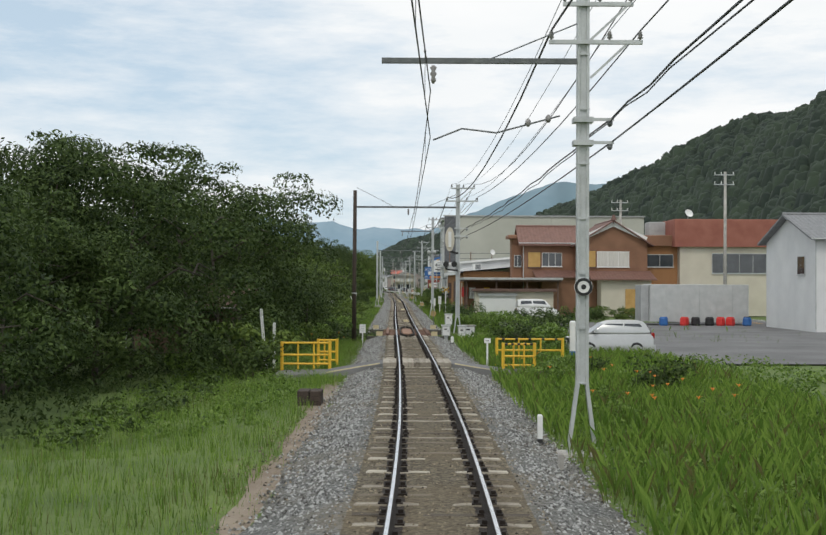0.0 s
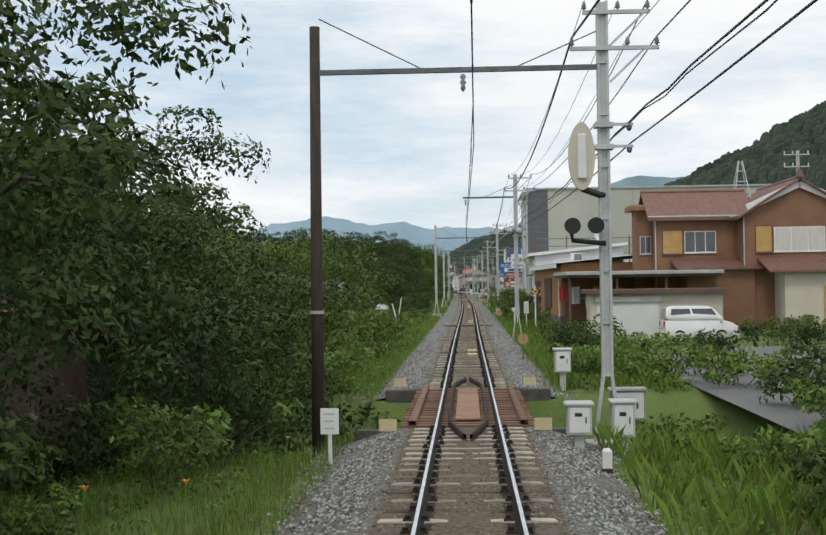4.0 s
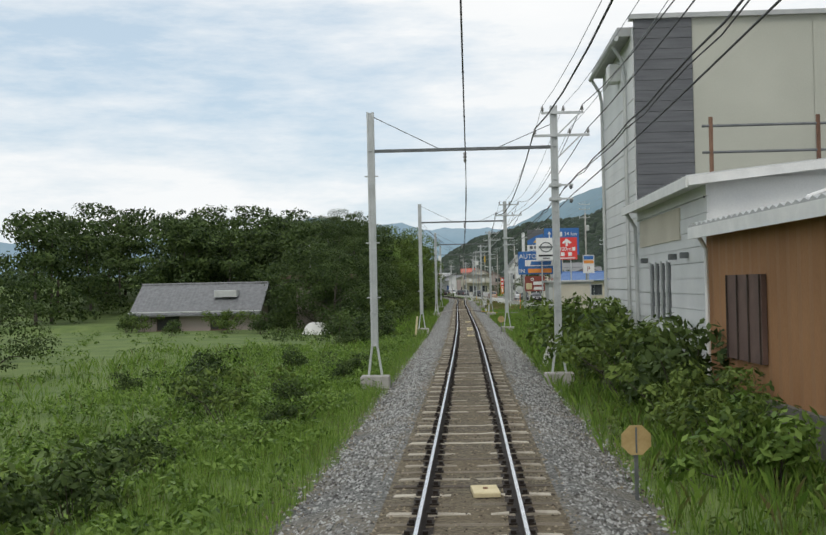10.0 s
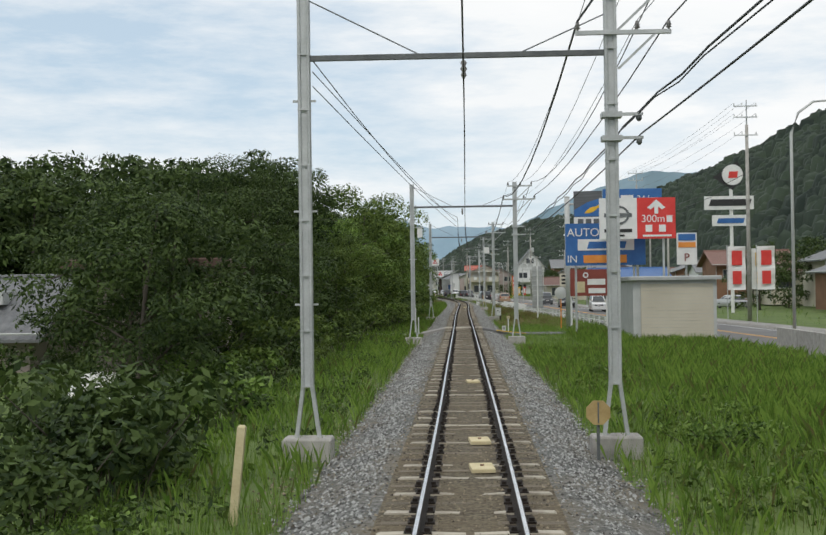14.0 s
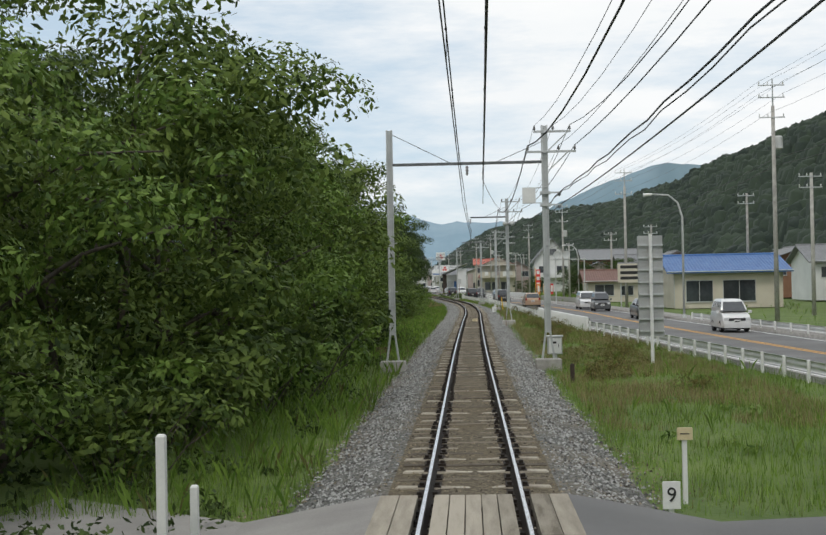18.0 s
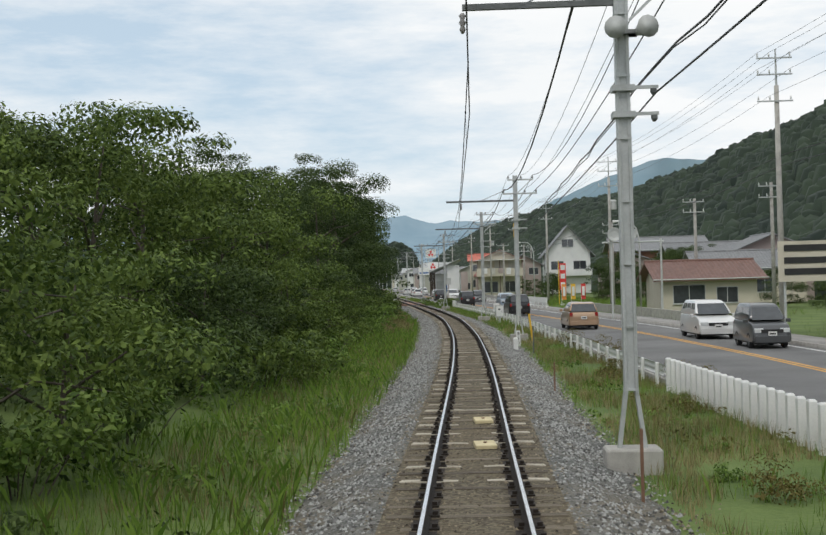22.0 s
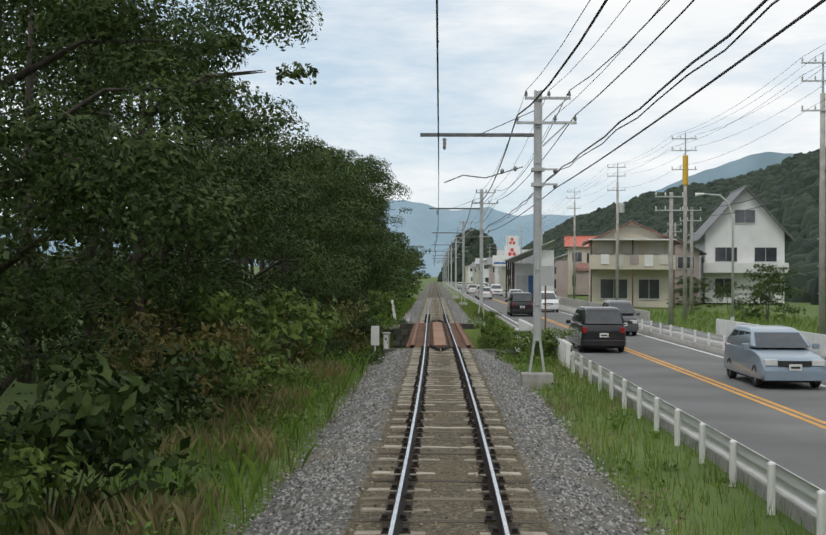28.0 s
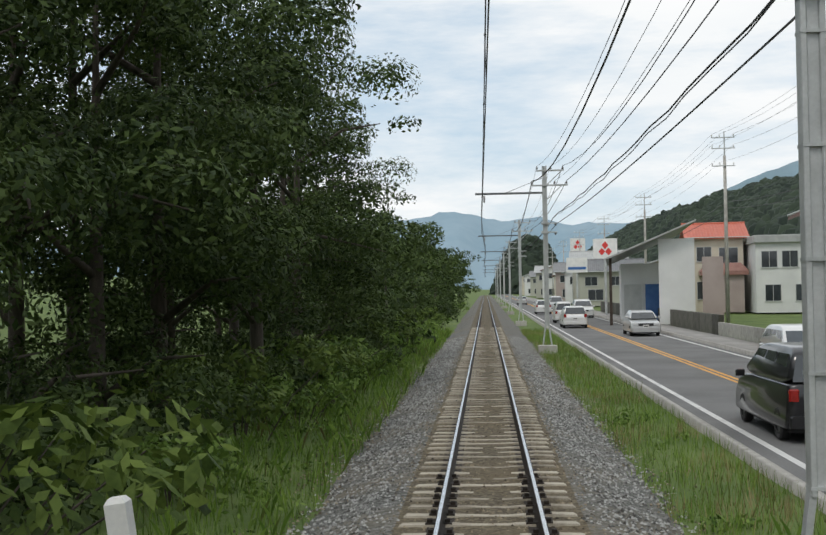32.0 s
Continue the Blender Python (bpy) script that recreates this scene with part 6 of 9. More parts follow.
# ---- buildings ----
def win_part(t, face, x0, y0, u, z, w, h, glass=None, frame=None, bars=1):
    """A window with frame, panes and sill on the front ('s') or the track side ('w') of a building."""
    frame = frame or LIGHT_GREY
    glass = glass or GLASS

    def put(a0, b0, a1, b1, out, z0, z1, mat, nm, par):
        if face == "s":
            b = Build().box(x0 + a0, y0 - out, z0, x0 + a1, y0 + 0.05, z1)
        else:
            b = Build().box(x0 - out, y0 + a0, z0, x0 + 0.05, y0 + a1, z1)
        return part(nm, b, mat, par)
    f = put(u, 0, u + w, 0, 0.05, z, z + h, frame, "window", t)
    n = bars + 1
    for i in range(n):
        a = u + 0.05 + (w - 0.05) * i / n
        put(a, 0, a + (w - 0.05) / n - 0.05, 0, 0.062, z + 0.05, z + h - 0.05, glass, "pane", f)
    put(u - 0.05, 0, u + w + 0.05, 0, 0.1, z - 0.06, z, frame, "window_sill", f)
    return f


def gable_roof(x0, y0, x1, y1, eave, top, axis, over=0.5, th=0.12, rib=0.3):
    """Two ribbed slopes with thickness; axis: the way of the ridge."""
    b = Build()
    a0, a1, c0, c1 = (y0, y1, x0, x1) if axis == "y" else (x0, x1, y0, y1)
    mid, half = (c0 + c1) / 2, (c1 - c0) / 2
    drop = (top - eave) * over / half
    put = (lambda c, a, z: (c, a, z)) if axis == "y" else (lambda c, a, z: (a, c, z))
    for s in (-1, 1):
        n = max(2, int((a1 - a0 + 2 * over) / rib))
        e, r = mid + s * (half + over), mid
        q = len(b.v)
        for i in range(n * 2 + 1):
            a = a0 - over + (a1 - a0 + 2 * over) * i / (n * 2)
            u = 0.035 if i % 2 else 0.0
            b.v += [put(e, a, eave - drop + u), put(r, a, top + u), put(e, a, eave - drop - th), put(r, a, top - th)]
        for i in range(n * 2):
            k = q + i * 4
            b.f += [(k, k + 4, k + 5, k + 1), (k + 2, k + 3, k + 7, k + 6), (k, k + 2, k + 6, k + 4)]
        k = q + n * 8
        b.f += [(q, q + 1, q + 3, q + 2), (k, k + 2, k + 3, k + 1)]
    cap = put(mid, a0 - over, top + 0.02), put(mid, a1 + over, top + 0.02)
    b.tube(cap, 0.12, sides=8)
    return b


def house(label, x0, y0, x1, y1, z0, eave, top, axis, wall, roof, wins=(), over=0.5, gable=None, name="house"):
    t = thing(name, label, "house", "houses along the line")
    b = Build().box(x0, y0, z0, x1, y1, eave)
    part("wall", b, wall, t)
    if axis == "y":
        m = (x0 + x1) / 2
        for y in (y0, y1 - 0.12):
            g, n = Build(), 0
            g.v += [(x0, y, eave), (x1, y, eave), (m, y, top - 0.12), (x0, y + 0.12, eave), (x1, y + 0.12, eave), (m, y + 0.12, top - 0.12)]
            g.f += [(n, n + 1, n + 2), (n + 3, n + 5, n + 4), (n, n + 2, n + 5, n + 3), (n + 1, n + 4, n + 5, n + 2)]
            part("gable", g, gable or wall, t)
    else:
        m = (y0 + y1) / 2
        for x in (x0, x1 - 0.12):
            g, n = Build(), 0
            g.v += [(x, y0, eave), (x, y1, eave), (x, m, top - 0.12), (x + 0.12, y0, eave), (x + 0.12, y1, eave), (x + 0.12, m, top - 0.12)]
            g.f += [(n, n + 2, n + 1), (n + 3, n + 4, n + 5), (n, n + 3, n + 5, n + 2), (n + 1, n + 2, n + 5, n + 4)]
            part("gable", g, gable or wall, t)
    part("roof", gable_roof(x0, y0, x1, y1, eave, top, axis, over), roof, t)
    gut = Build()
    if axis == "y":
        gut.tube([(x0 - over, y0 - over, eave - 0.2), (x0 - over, y1 + over, eave - 0.2)], 0.05, sides=6)
    else:
        gut.tube([(x0 - over, y0 - over, eave - 0.2), (x1 + over, y0 - over, eave - 0.2)], 0.05, sides=6)
    part("gutter", gut, LIGHT_GREY, t)
    part("downpipe", Build().tube([(x0 - 0.06, y0 - 0.06, eave - 0.25), (x0 - 0.06, y0 - 0.06, z0 + 0.2)], 0.04, sides=6), LIGHT_GREY, t)
    for w in wins:
        face, u, z, ww, hh, *rest = w
        win_part(t, face, x0, y0, u, z, ww, hh, *rest)
    return t


def lean_roof(t, x0, y0, x1, y1, za, zb, mat, th=0.1, name="lower_roof"):
    """A slab falling from za at y1 to zb at y0."""
    b = Build()
    n = max(2, int((x1 - x0) / 0.3)) * 2
    for i in range(n + 1):
        x = x0 + (x1 - x0) * i / n
        u = 0.03 if i % 2 else 0
        b.v += [(x, y0, zb + u), (x, y1, za + u), (x, y0, zb - th), (x, y1, za - th)]
    for i in range(n):
        k = i * 4
        b.f += [(k, k + 4, k + 5, k + 1), (k + 2, k + 3, k + 7, k + 6), (k, k + 2, k + 6, k + 4)]
    b.f += [(0, 1, 3, 2), (n * 4, n * 4 + 2, n * 4 + 3, n * 4 + 1)]
    return part(name, b, mat, t)


# the brown two-storey house
h1 = house("brown rendered two-storey house with a red-brown tiled roof", 11.6, 113.5, 17.0, 118.5, -0.4, 6.6, 8.1, "x", BROWN_WALL, ROOF_TILE,
           [("s", 0.35, 4.1, 1.25, 1.5, AMBER, DARK_FASCIA, 0), ("s", 1.7, 4.2, 1.9, 1.3, GLASS, WHITE, 2), ("s", 1.2, 0.6, 2.2, 1.4)], 0.55)
part("side_wing", Build().box(10.6, 115.0, -0.4, 11.6, 117, 6.9, 0.02), BROWN_WALL, h1)
part("side_roof", Build().prism([(10.2, 114.5), (12.0, 114.5), (12.0, 117.4), (10.2, 117.4)], 6.9, 7.25, 0.12), BROWN_WALL, h1)
win_part(h1, "s", 10.6, 115.0, 0.2, 4.2, 0.7, 1.1)
h2 = house("brown rendered gabled wing with white bargeboards", 16.5, 111.5, 22.9, 121, -0.4, 6.5, 8.5, "y", BROWN_WALL, ROOF_TILE,
           [("s", 0.6, 4.1, 1.0, 1.6, AMBER, DARK_FASCIA, 0), ("s", 1.7, 4.15, 3.0, 1.45, CURTAIN, WHITE, 2), ("s", 2.6, -0.1, 2.2, 2.0, AMBER, LIGHT_GREY, 1)], 0.5)
for s in (-1, 1):
    part("bargeboard", Build().beam((19.7, 111.3, 8.15), (19.7 + s * 3.1, 111.3, 6.75), 0.06, 0.42), WHITE, h2, "white painted bargeboard")
part("ridge_ornament", Build().lathe([(0.3, 0), (0.22, 0.2), (0.1, 0.5)], (19.7, 111.2, 8.5), 6), ROOF_TILE, h2)
lean_roof(h1, 12.4, 110.8, 17.4, 113.6, 3.85, 3.2, ROOF_TILE)
lean_roof(h2, 17.2, 108.6, 23.2, 111.6, 3.8, 3.0, ROOF_TILE)
part("porch_wall", Build().box(18.2, 109.2, -0.4, 22.8, 111.5, 3.0, 0.02), CREAM_WALL, h2)
part("entry_panel", Build().box(20.4, 109.1, -0.2, 21.8, 109.22, 2.1), AMBER, h2)
part("hall_wall", Build().box(13.0, 111.2, -0.4, 17.0, 113.5, 3.2, 0.02), BROWN_WALL, h1)
gar = thing("garage", "white rendered garage with a flat brown-edged roof", "garage")
part("wall", Build().box(6.0, 98.4, -0.4, 12.4, 100.4, 1.9), CREAM_WALL, gar)
part("roof", Build().box(5.75, 98.0, 1.9, 12.6, 100.6, 2.12, 0.04), DARK_FASCIA, gar)
part("shutter", Build().box(6.3, 98.33, -0.35, 9.3, 98.42, 1.5), WHITE_WALL, gar)
part("shutter_box", Build().box(6.2, 98.2, 1.5, 9.4, 98.42, 1.75, 0.03), GREY_METAL, gar)
tw = thing("lattice_mast", "small white lattice mast on a roof", "mast")
for s, u in ((-1, -1), (1, -1), (1, 1), (-1, 1)):
    part("leg", Build().beam((18.0 + s * 0.6, 119 + u * 0.6, 7.4), (18.0 + s * 0.1, 119 + u * 0.1, 10.3), 0.06), STEEL, tw)
for z, k in ((8.1, 0.48), (8.9, 0.35), (9.6, 0.22)):
    part("brace", Build().box(18 - k, 119 - k, z, 18 + k, 119 + k, z + 0.05), STEEL, tw)

# the next houses
h3 = thing("house", "ochre two-storey house between two neighbours", "house", "houses along the line")
part("wall", Build().box(22.9, 113.5, -0.4, 26.2, 122, 6.2), RUST_WALL, h3)
part("roof", Build().box(22.7, 113.1, 6.2, 26.3, 122.3, 7.2, 0.05), BROWN_WALL, h3)
win_part(h3, "s", 22.9, 113.5, 0.3, 4.2, 2.6, 1.2)
h4 = thing("house", "cream two-storey building with a brick-red parapet", "house", "houses along the line")
part("wall", Build().box(26.2, 112.5, -0.4, 38.0, 124, 6.1), CREAM_WALL, h4)
part("parapet", Build().box(25.6, 112.1, 6.1, 38.3, 124.4, 8.7, 0.06), RED_FASCIA, h4)
win_part(h4, "s", 26.2, 112.5, 3.0, 3.6, 5.2, 1.9, GLASS, LIGHT_GREY, 3)
win_part(h4, "s", 26.2, 112.5, 9.0, 4.4, 1.5, 1.2)
part("roof_tank", Build().box(24.0, 116, 7.2, 26.4, 118, 8.6, 0.05), GREY_METAL, h4)
dish = thing("satellite_dish", "white satellite dish on a parapet", "dish")
part("bowl", Build().lathe([(0.02, 0.0), (0.25, 0.05), (0.42, 0.16), (0.40, 0.17), (0.2, 0.07)], (0, 0, 0), 12), WHITE, dish, at=pose(27.0, 112.6, 9.2, 60, 0, 20))
part("stalk", Build().tube([(27.0, 112.7, 8.7), (27.0, 112.7, 9.2)], 0.03), STEEL, dish)
h5 = house("white weatherboarded house with a dark gabled roof", 25.5, 74, 33, 84, -0.4, 5.6, 7.2, "x", WHITE_WALL, GREY_TILE, [("w", 2.0, 3.2, 1.4, 1.2)], 0.5)
bx = thing("box_container", "pale grey box container standing in the yard", "container")
part("body", Build().box(17.8, 86.5, -0.15, 25.0, 89, 2.55, 0.04), LIGHT_GREY, bx)
for s in (17.86, 19.0, 20.2, 21.4, 22.6, 23.8, 24.9):
    part("rib", Build().box(s, 86.46, -0.1, s + 0.06, 86.52, 2.5), LIGHT_GREY, bx)
part("door", Build().box(17.2, 86.7, -0.15, 17.78, 88.8, 2.5, 0.03), GREY_METAL, bx)
yard = strip("yard_paving", ASPHALT, steps(44, 92, 4), lambda y: [(6.2, -0.40), (16, -0.40), (40, -0.39)], "grey asphalt yard beside the line", "pavement")
for i, (x, c, nm, lab) in enumerate(((20.1, RED, "crate", "red plastic crate in the yard"), (22.7, RED, "crate", "red plastic crate in the yard"), (18.6, BLUE, "chair", "blue folded garden chair by the container"), (20.9, BLACK, "tarpaulin", "dark covered heap in the yard"), (21.9, BLACK, "tarpaulin", "dark covered heap in the yard"), (23.4, RED, "crate", "dark red box in the yard"), (24.6, BLUE, "drum", "blue plastic drum in the yard"))):
    o = thing(nm, lab, nm, "" if nm != "crate" else "crates in the yard", at=pose(x, 85.6, -0.4))
    part("body", Build().lathe([(0.28, 0), (0.33, 0.1), (0.31, 0.5), (0.24, 0.62)], (0, 0, 0), 8 if nm != "crate" else 4), c, o)
    if nm == "drum":
        part("lid", Build().lathe([(0.26, 0.62), (0.2, 0.66)], (0, 0, 0), 10), BLACK, o)

# the long brown shed beside the crossing, its carport and the big warehouse behind
shed = thing("long_shed", "long rust-brown corrugated shed with a lean metal roof", "shed")
n = 60
sb = Build()
for i in range(n + 1):
    y = 118.0 + 18.0 * i / n
    x = 6.1 - 0.9 * (y - 118) / 22.5 + (0.03 if i % 2 else 0)
    sb.v += [(x, y, 0.25), (x, y, 3.6)]
for i in range(n):
    k = i * 2
    sb.f.append((k, k + 1, k + 3, k + 2))
part("side_wall", sb, RUST_WALL, shed)
part("end_wall", Build().box(6.1, 118.0, -0.4, 14, 118.12, 3.75), RUST_WALL, shed)
part("back_wall", Build().box(5.4, 135.9, -0.4, 14, 136.0, 3.7), RUST_WALL, shed)
part("plinth", Build().prism([(6.0, 117.8), (6.3, 117.8), (5.58, 136.0), (5.28, 136.0)], -0.5, 0.28), STONEWORK, shed, "mossy stone plinth")
rb = Build()
n = 90
for i in range(n + 1):
    y = 117.4 + 18.8 * i / n
    x = 5.75 - 0.9 * (y - 118) / 22.5
    u = 0.06 if i % 2 else 0
    rb.v += [(x, y, 3.72 + u), (14.2, y, 4.5 + u), (x, y, 3.60), (14.2, y, 4.38)]
for i in range(n):
    k = i * 4
    rb.f += [(k, k + 1, k + 5, k + 4), (k + 2, k + 6, k + 7, k + 3), (k, k + 4, k + 6, k + 2)]
part("roof", rb, GREY_METAL, shed)
part("fascia", Build().beam((5.74, 117.5, 3.56), (5.01, 136.1, 3.56), 0.05, 0.26), WHITE, shed, "peeling white fascia")
for y, w, h in ((131.5, 2.6, 1.7), (123.5, 4.0, 2.1)):
    x = 6.1 - 0.9 * (y - 118) / 22.5
    f = part("window", Build().beam((x - 0.03, y, 1.75), (x - 0.03 - 0.04 * w, y + w, 1.75), 0.1, h), DARK_FASCIA, shed)
    for j in range(4):
        part("lattice_bar", Build().beam((x - 0.1 - 0.04 * w * j / 3, y + w * (j + 0.1) / 3.3, 1.75 - h / 2), (x - 0.1 - 0.04 * w * j / 3, y + w * (j + 0.1) / 3.3, 1.75 + h / 2), 0.03), DARK_WOOD, f)
part("downpipe", Build().tube([(5.12, 135.6, 3.5), (5.3, 135.7, 3.2), (5.32, 135.7, 0.3)], 0.05), WHITE, shed)
part("downpipe", Build().tube([(5.96, 118.3, 2.6), (5.98, 118.3, 0.2)], 0.05), WHITE, shed)
ac = thing("air_conditioner", "white air conditioner unit on the shed roof", "air conditioner", at=pose(8.0, 133.0, 4.0))
part("case", Build().box(0, 0, 0, 0.95, 0.45, 0.75, 0.03), WHITE, ac)
part("grille", Build().box(0.3, -0.02, 0.08, 0.9, 0.0, 0.68), DARK_STEEL, ac)
for i in range(7):
    part("slat", Build().box(0.3, -0.035, 0.1 + i * 0.085, 0.9, -0.02, 0.13 + i * 0.085), GREY_METAL, ac)
part("hose", Build().tube([(0, 0.2, 0.3), (-0.8, 0.1, 0.25), (-1.3, -0.4, 0.1), (-1.5, -1.0, -0.9), (-1.2, -1.2, -1.3)], 0.05), WHITE, ac)
rack = thing("pipe_railing", "rusty pipe railing above the shed roof", "railing")
for x, y in ((5.6, 136.3), (8.0, 136.3), (10.4, 136.3), (13.0, 136.3)):
    part("post", Build().tube([(x, y, 3.4), (x, y, 6.2)], 0.05), RUST, rack)
for z in (4.4, 5.4, 6.0):
    part("rail", Build().tube([(5.4, 136.3, z), (16, 136.3, z)], 0.035), DARK_STEEL, rack)
dish = thing("satellite_dish", "small white satellite dish on a rail", "dish", at=pose(10.4, 136.1, 6.1))
part("bowl", Build().lathe([(0.02, 0.0), (0.2, 0.04), (0.33, 0.13), (0.31, 0.14), (0.15, 0.06)], (0, 0, 0), 12), WHITE, dish, at=pose(0, -0.1, 0, 75, 0, 30))
part("stalk", Build().tube([(0, 0, -0.4), (0, 0, 0.1)], 0.02), STEEL, dish)

port = thing("carport", "open carport with a flat roof on brown posts", "carport")
part("roof", Build().box(5.7, 108.6, 2.75, 14.5, 118.0, 2.95, 0.03), DARK_FASCIA, port)
part("roof_edge", Build().box(5.6, 108.4, 2.9, 14.6, 118.0, 3.1, 0.03), GREY_METAL, port)
for x, y in ((5.9, 109.0), (8.6, 108.9), (11.4, 108.9), (14.2, 108.9), (6.0, 113.5)):
    part("post", Build().box(x - 0.07, y - 0.07, -0.4, x + 0.07, y + 0.07, 2.8, 0.012), DARK_FASCIA, port)
part("rear_screen", Build().box(6.3, 117.4, -0.4, 14.2, 117.5, 2.8), BROWN_WALL, port)
line = thing("clothes_line", "washing on a line under the carport", "laundry")
part("pole", Build().tube([(6.6, 110.2, 1.55), (10.8, 110.2, 1.55)], 0.02), STEEL, line)
for i, (x, w, h, m) in enumerate(((6.9, 0.4, 0.6, WHITE), (7.4, 0.35, 0.8, WHITE_WALL), (7.9, 0.5, 0.9, BLACK_PAINT), (8.5, 0.4, 0.75, WHITE), (9.0, 0.35, 0.85, PINK_WALL), (9.5, 0.45, 0.8, WHITE), (10.1, 0.4, 0.6, BLUE))):
    c = Build()
    for k in range(6):
        c.v += [(x + w * k / 5, 110.2 + 0.03 * math.sin(k * 2.1 + i), 1.55), (x + w * k / 5 + 0.02, 110.2 + 0.07 * math.sin(k * 2.1 + i), 1.55 - h)]
    c.f = [(k * 2, k * 2 + 2, k * 2 + 3, k * 2 + 1) for k in range(5)]
    part("garment", c, m, line)
for (x0, z0, x1, z1, m, lab) in ((5.85, 1.27, 6.5, 2.2, RED, "red cloth hanging under the carport"), (6.55, 1.1, 7.2, 2.2, WHITE, "white sheet hanging under the carport"), (8.0, 1.5, 8.6, 2.2, YELLOW, "yellow cloth hanging under the carport")):
    c = Build()
    for k in range(9):
        c.v += [(x0 + (x1 - x0) * k / 8, 116.4 + 0.06 * math.sin(k * 1.7), z0), (x0 + (x1 - x0) * k / 8, 116.4 + 0.03 * math.sin(k * 1.7), z1)]
    c.f = [(k * 2, k * 2 + 2, k * 2 + 3, k * 2 + 1) for k in range(8)]
    tagged(part("hanging_cloth", c, m), lab, "cloth")

wh = thing("warehouse", "large beige warehouse with a dark slate corner panel", "warehouse")
part("core", Build().box(5.6, 147.2, -0.4, 30, 155.5, 10.6), BEIGE_WALL, wh)
for x in (7.25, 11.0, 14.8, 18.6, 22.4, 26.2):
    part("front_panel", Build().box(x + 0.01, 147.0, 4.95, min(30, x + 3.8) - 0.01, 147.21, 10.85, 0.01), BEIGE_WALL, wh)
for i in range(18):
    part("slate_strip", Build().box(5.45, 146.95, 4.9 + i * 0.33, 7.25, 147.2, 4.9 + (i + 1) * 0.33 - 0.012, 0.008), SLATE, wh)
for i in range(14):
    part("siding_board", Build().box(7.0, 147.0 - 0.01 * (i % 2), -0.4 + i * 0.38, 30, 147.2, -0.4 + (i + 1) * 0.38 - 0.015), WHITE_WALL, wh)
for i in range(29):
    part("siding_board", Build().box(5.42 - 0.012 * (i % 2), 147.2, -0.4 + i * 0.38, 5.62, 155.5, -0.4 + (i + 1) * 0.38 - 0.018), WHITE_WALL, wh)
part("coping", Build().box(5.3, 146.85, 10.8, 30.1, 147.3, 10.95, 0.02), GREY_METAL, wh)
part("eave", Build().box(5.0, 147.6, 10.4, 5.65, 155.5, 10.7, 0.03), GREY_METAL, wh)
part("gutter", Build().tube([(4.95, 147.6, 10.35), (4.95, 155.5, 10.35)], 0.09, sides=8), LIGHT_GREY, wh)
for y in (148.6, 155.2):
    part("downpipe", Build().tube([(4.95, y, 10.3), (5.25, y, 9.8), (5.32, y, 9.4), (5.32, y, -0.3)], 0.06, sides=8), LIGHT_GREY, wh)
part("vent_hood", Build().box(5.0, 150.2, 9.4, 5.5, 151.0, 10.0, 0.05), WHITE, wh)
annex = thing("annex", "white boarded lean-to annex with slatted grilles against the warehouse", "shed")
part("wall", Build().box(5.46, 136.05, -0.4, 12.5, 147.0, 4.8), WHITE_WALL, annex)
for i in range(14):
    part("siding_board", Build().box(5.42 - 0.012 * (i % 2), 136.05, -0.4 + i * 0.37, 5.47, 147.19, -0.4 + (i + 1) * 0.37 - 0.018), WHITE_WALL, annex)
slope_roof = Build()
for i in range(45):
    y, u = 135.7 + 11.2 * i / 44, 0.05 if i % 2 else 0.0
    slope_roof.v += [(4.95, y, 4.82 + u), (12.8, y, 5.6 + u), (4.95, y, 4.74), (12.8, y, 5.5)]
for i in range(44):
    k0 = i * 4
    slope_roof.f += [(k0, k0 + 1, k0 + 5, k0 + 4), (k0 + 2, k0 + 6, k0 + 7, k0 + 3), (k0, k0 + 4, k0 + 6, k0 + 2)]
part("roof", slope_roof, GREY_METAL, annex)
part("gable", Build().poly([(5.46, 136.1, 4.75), (12.5, 136.1, 4.75), (12.5, 136.1, 5.5), (5.46, 136.1, 4.82)]).poly([(5.46, 136.2, 4.82), (12.5, 136.2, 5.5), (12.5, 136.2, 4.75), (5.46, 136.2, 4.75)]), WHITE_WALL, annex)
part("barge_board", Build().beam((4.95, 135.68, 4.72), (12.8, 135.68, 5.5), 0.05, 0.2), WHITE, annex)
part("fascia", Build().box(4.9, 135.7, 4.58, 4.95, 146.9, 4.82), WHITE, annex)
part("soffit", Build().box(4.95, 135.7, 4.66, 5.45, 146.9, 4.7), WHITE, annex)
part("upper_panel", Build().box(5.38, 139.4, 3.55, 5.43, 146.3, 4.35, 0.01), CREAM_WALL, annex, "faded cream panel under the eave")
for y in (138.3, 140.0, 144.9):
    part("wall_lamp", Build().box(5.2, y, 3.05, 5.42, y + 0.14, 3.2, 0.02), DARK_STEEL, annex)
for i in range(4):
    w = part("window", Build().box(5.37, 141.0 + i * 0.95, 1.45, 5.43, 141.5 + i * 0.95, 3.0), DARK_STEEL, annex, "narrow dark slatted grille")
    part("slat", Build().box(5.33, 141.2 + i * 0.95, 1.4, 5.37, 141.26 + i * 0.95, 3.05), STEEL, w)
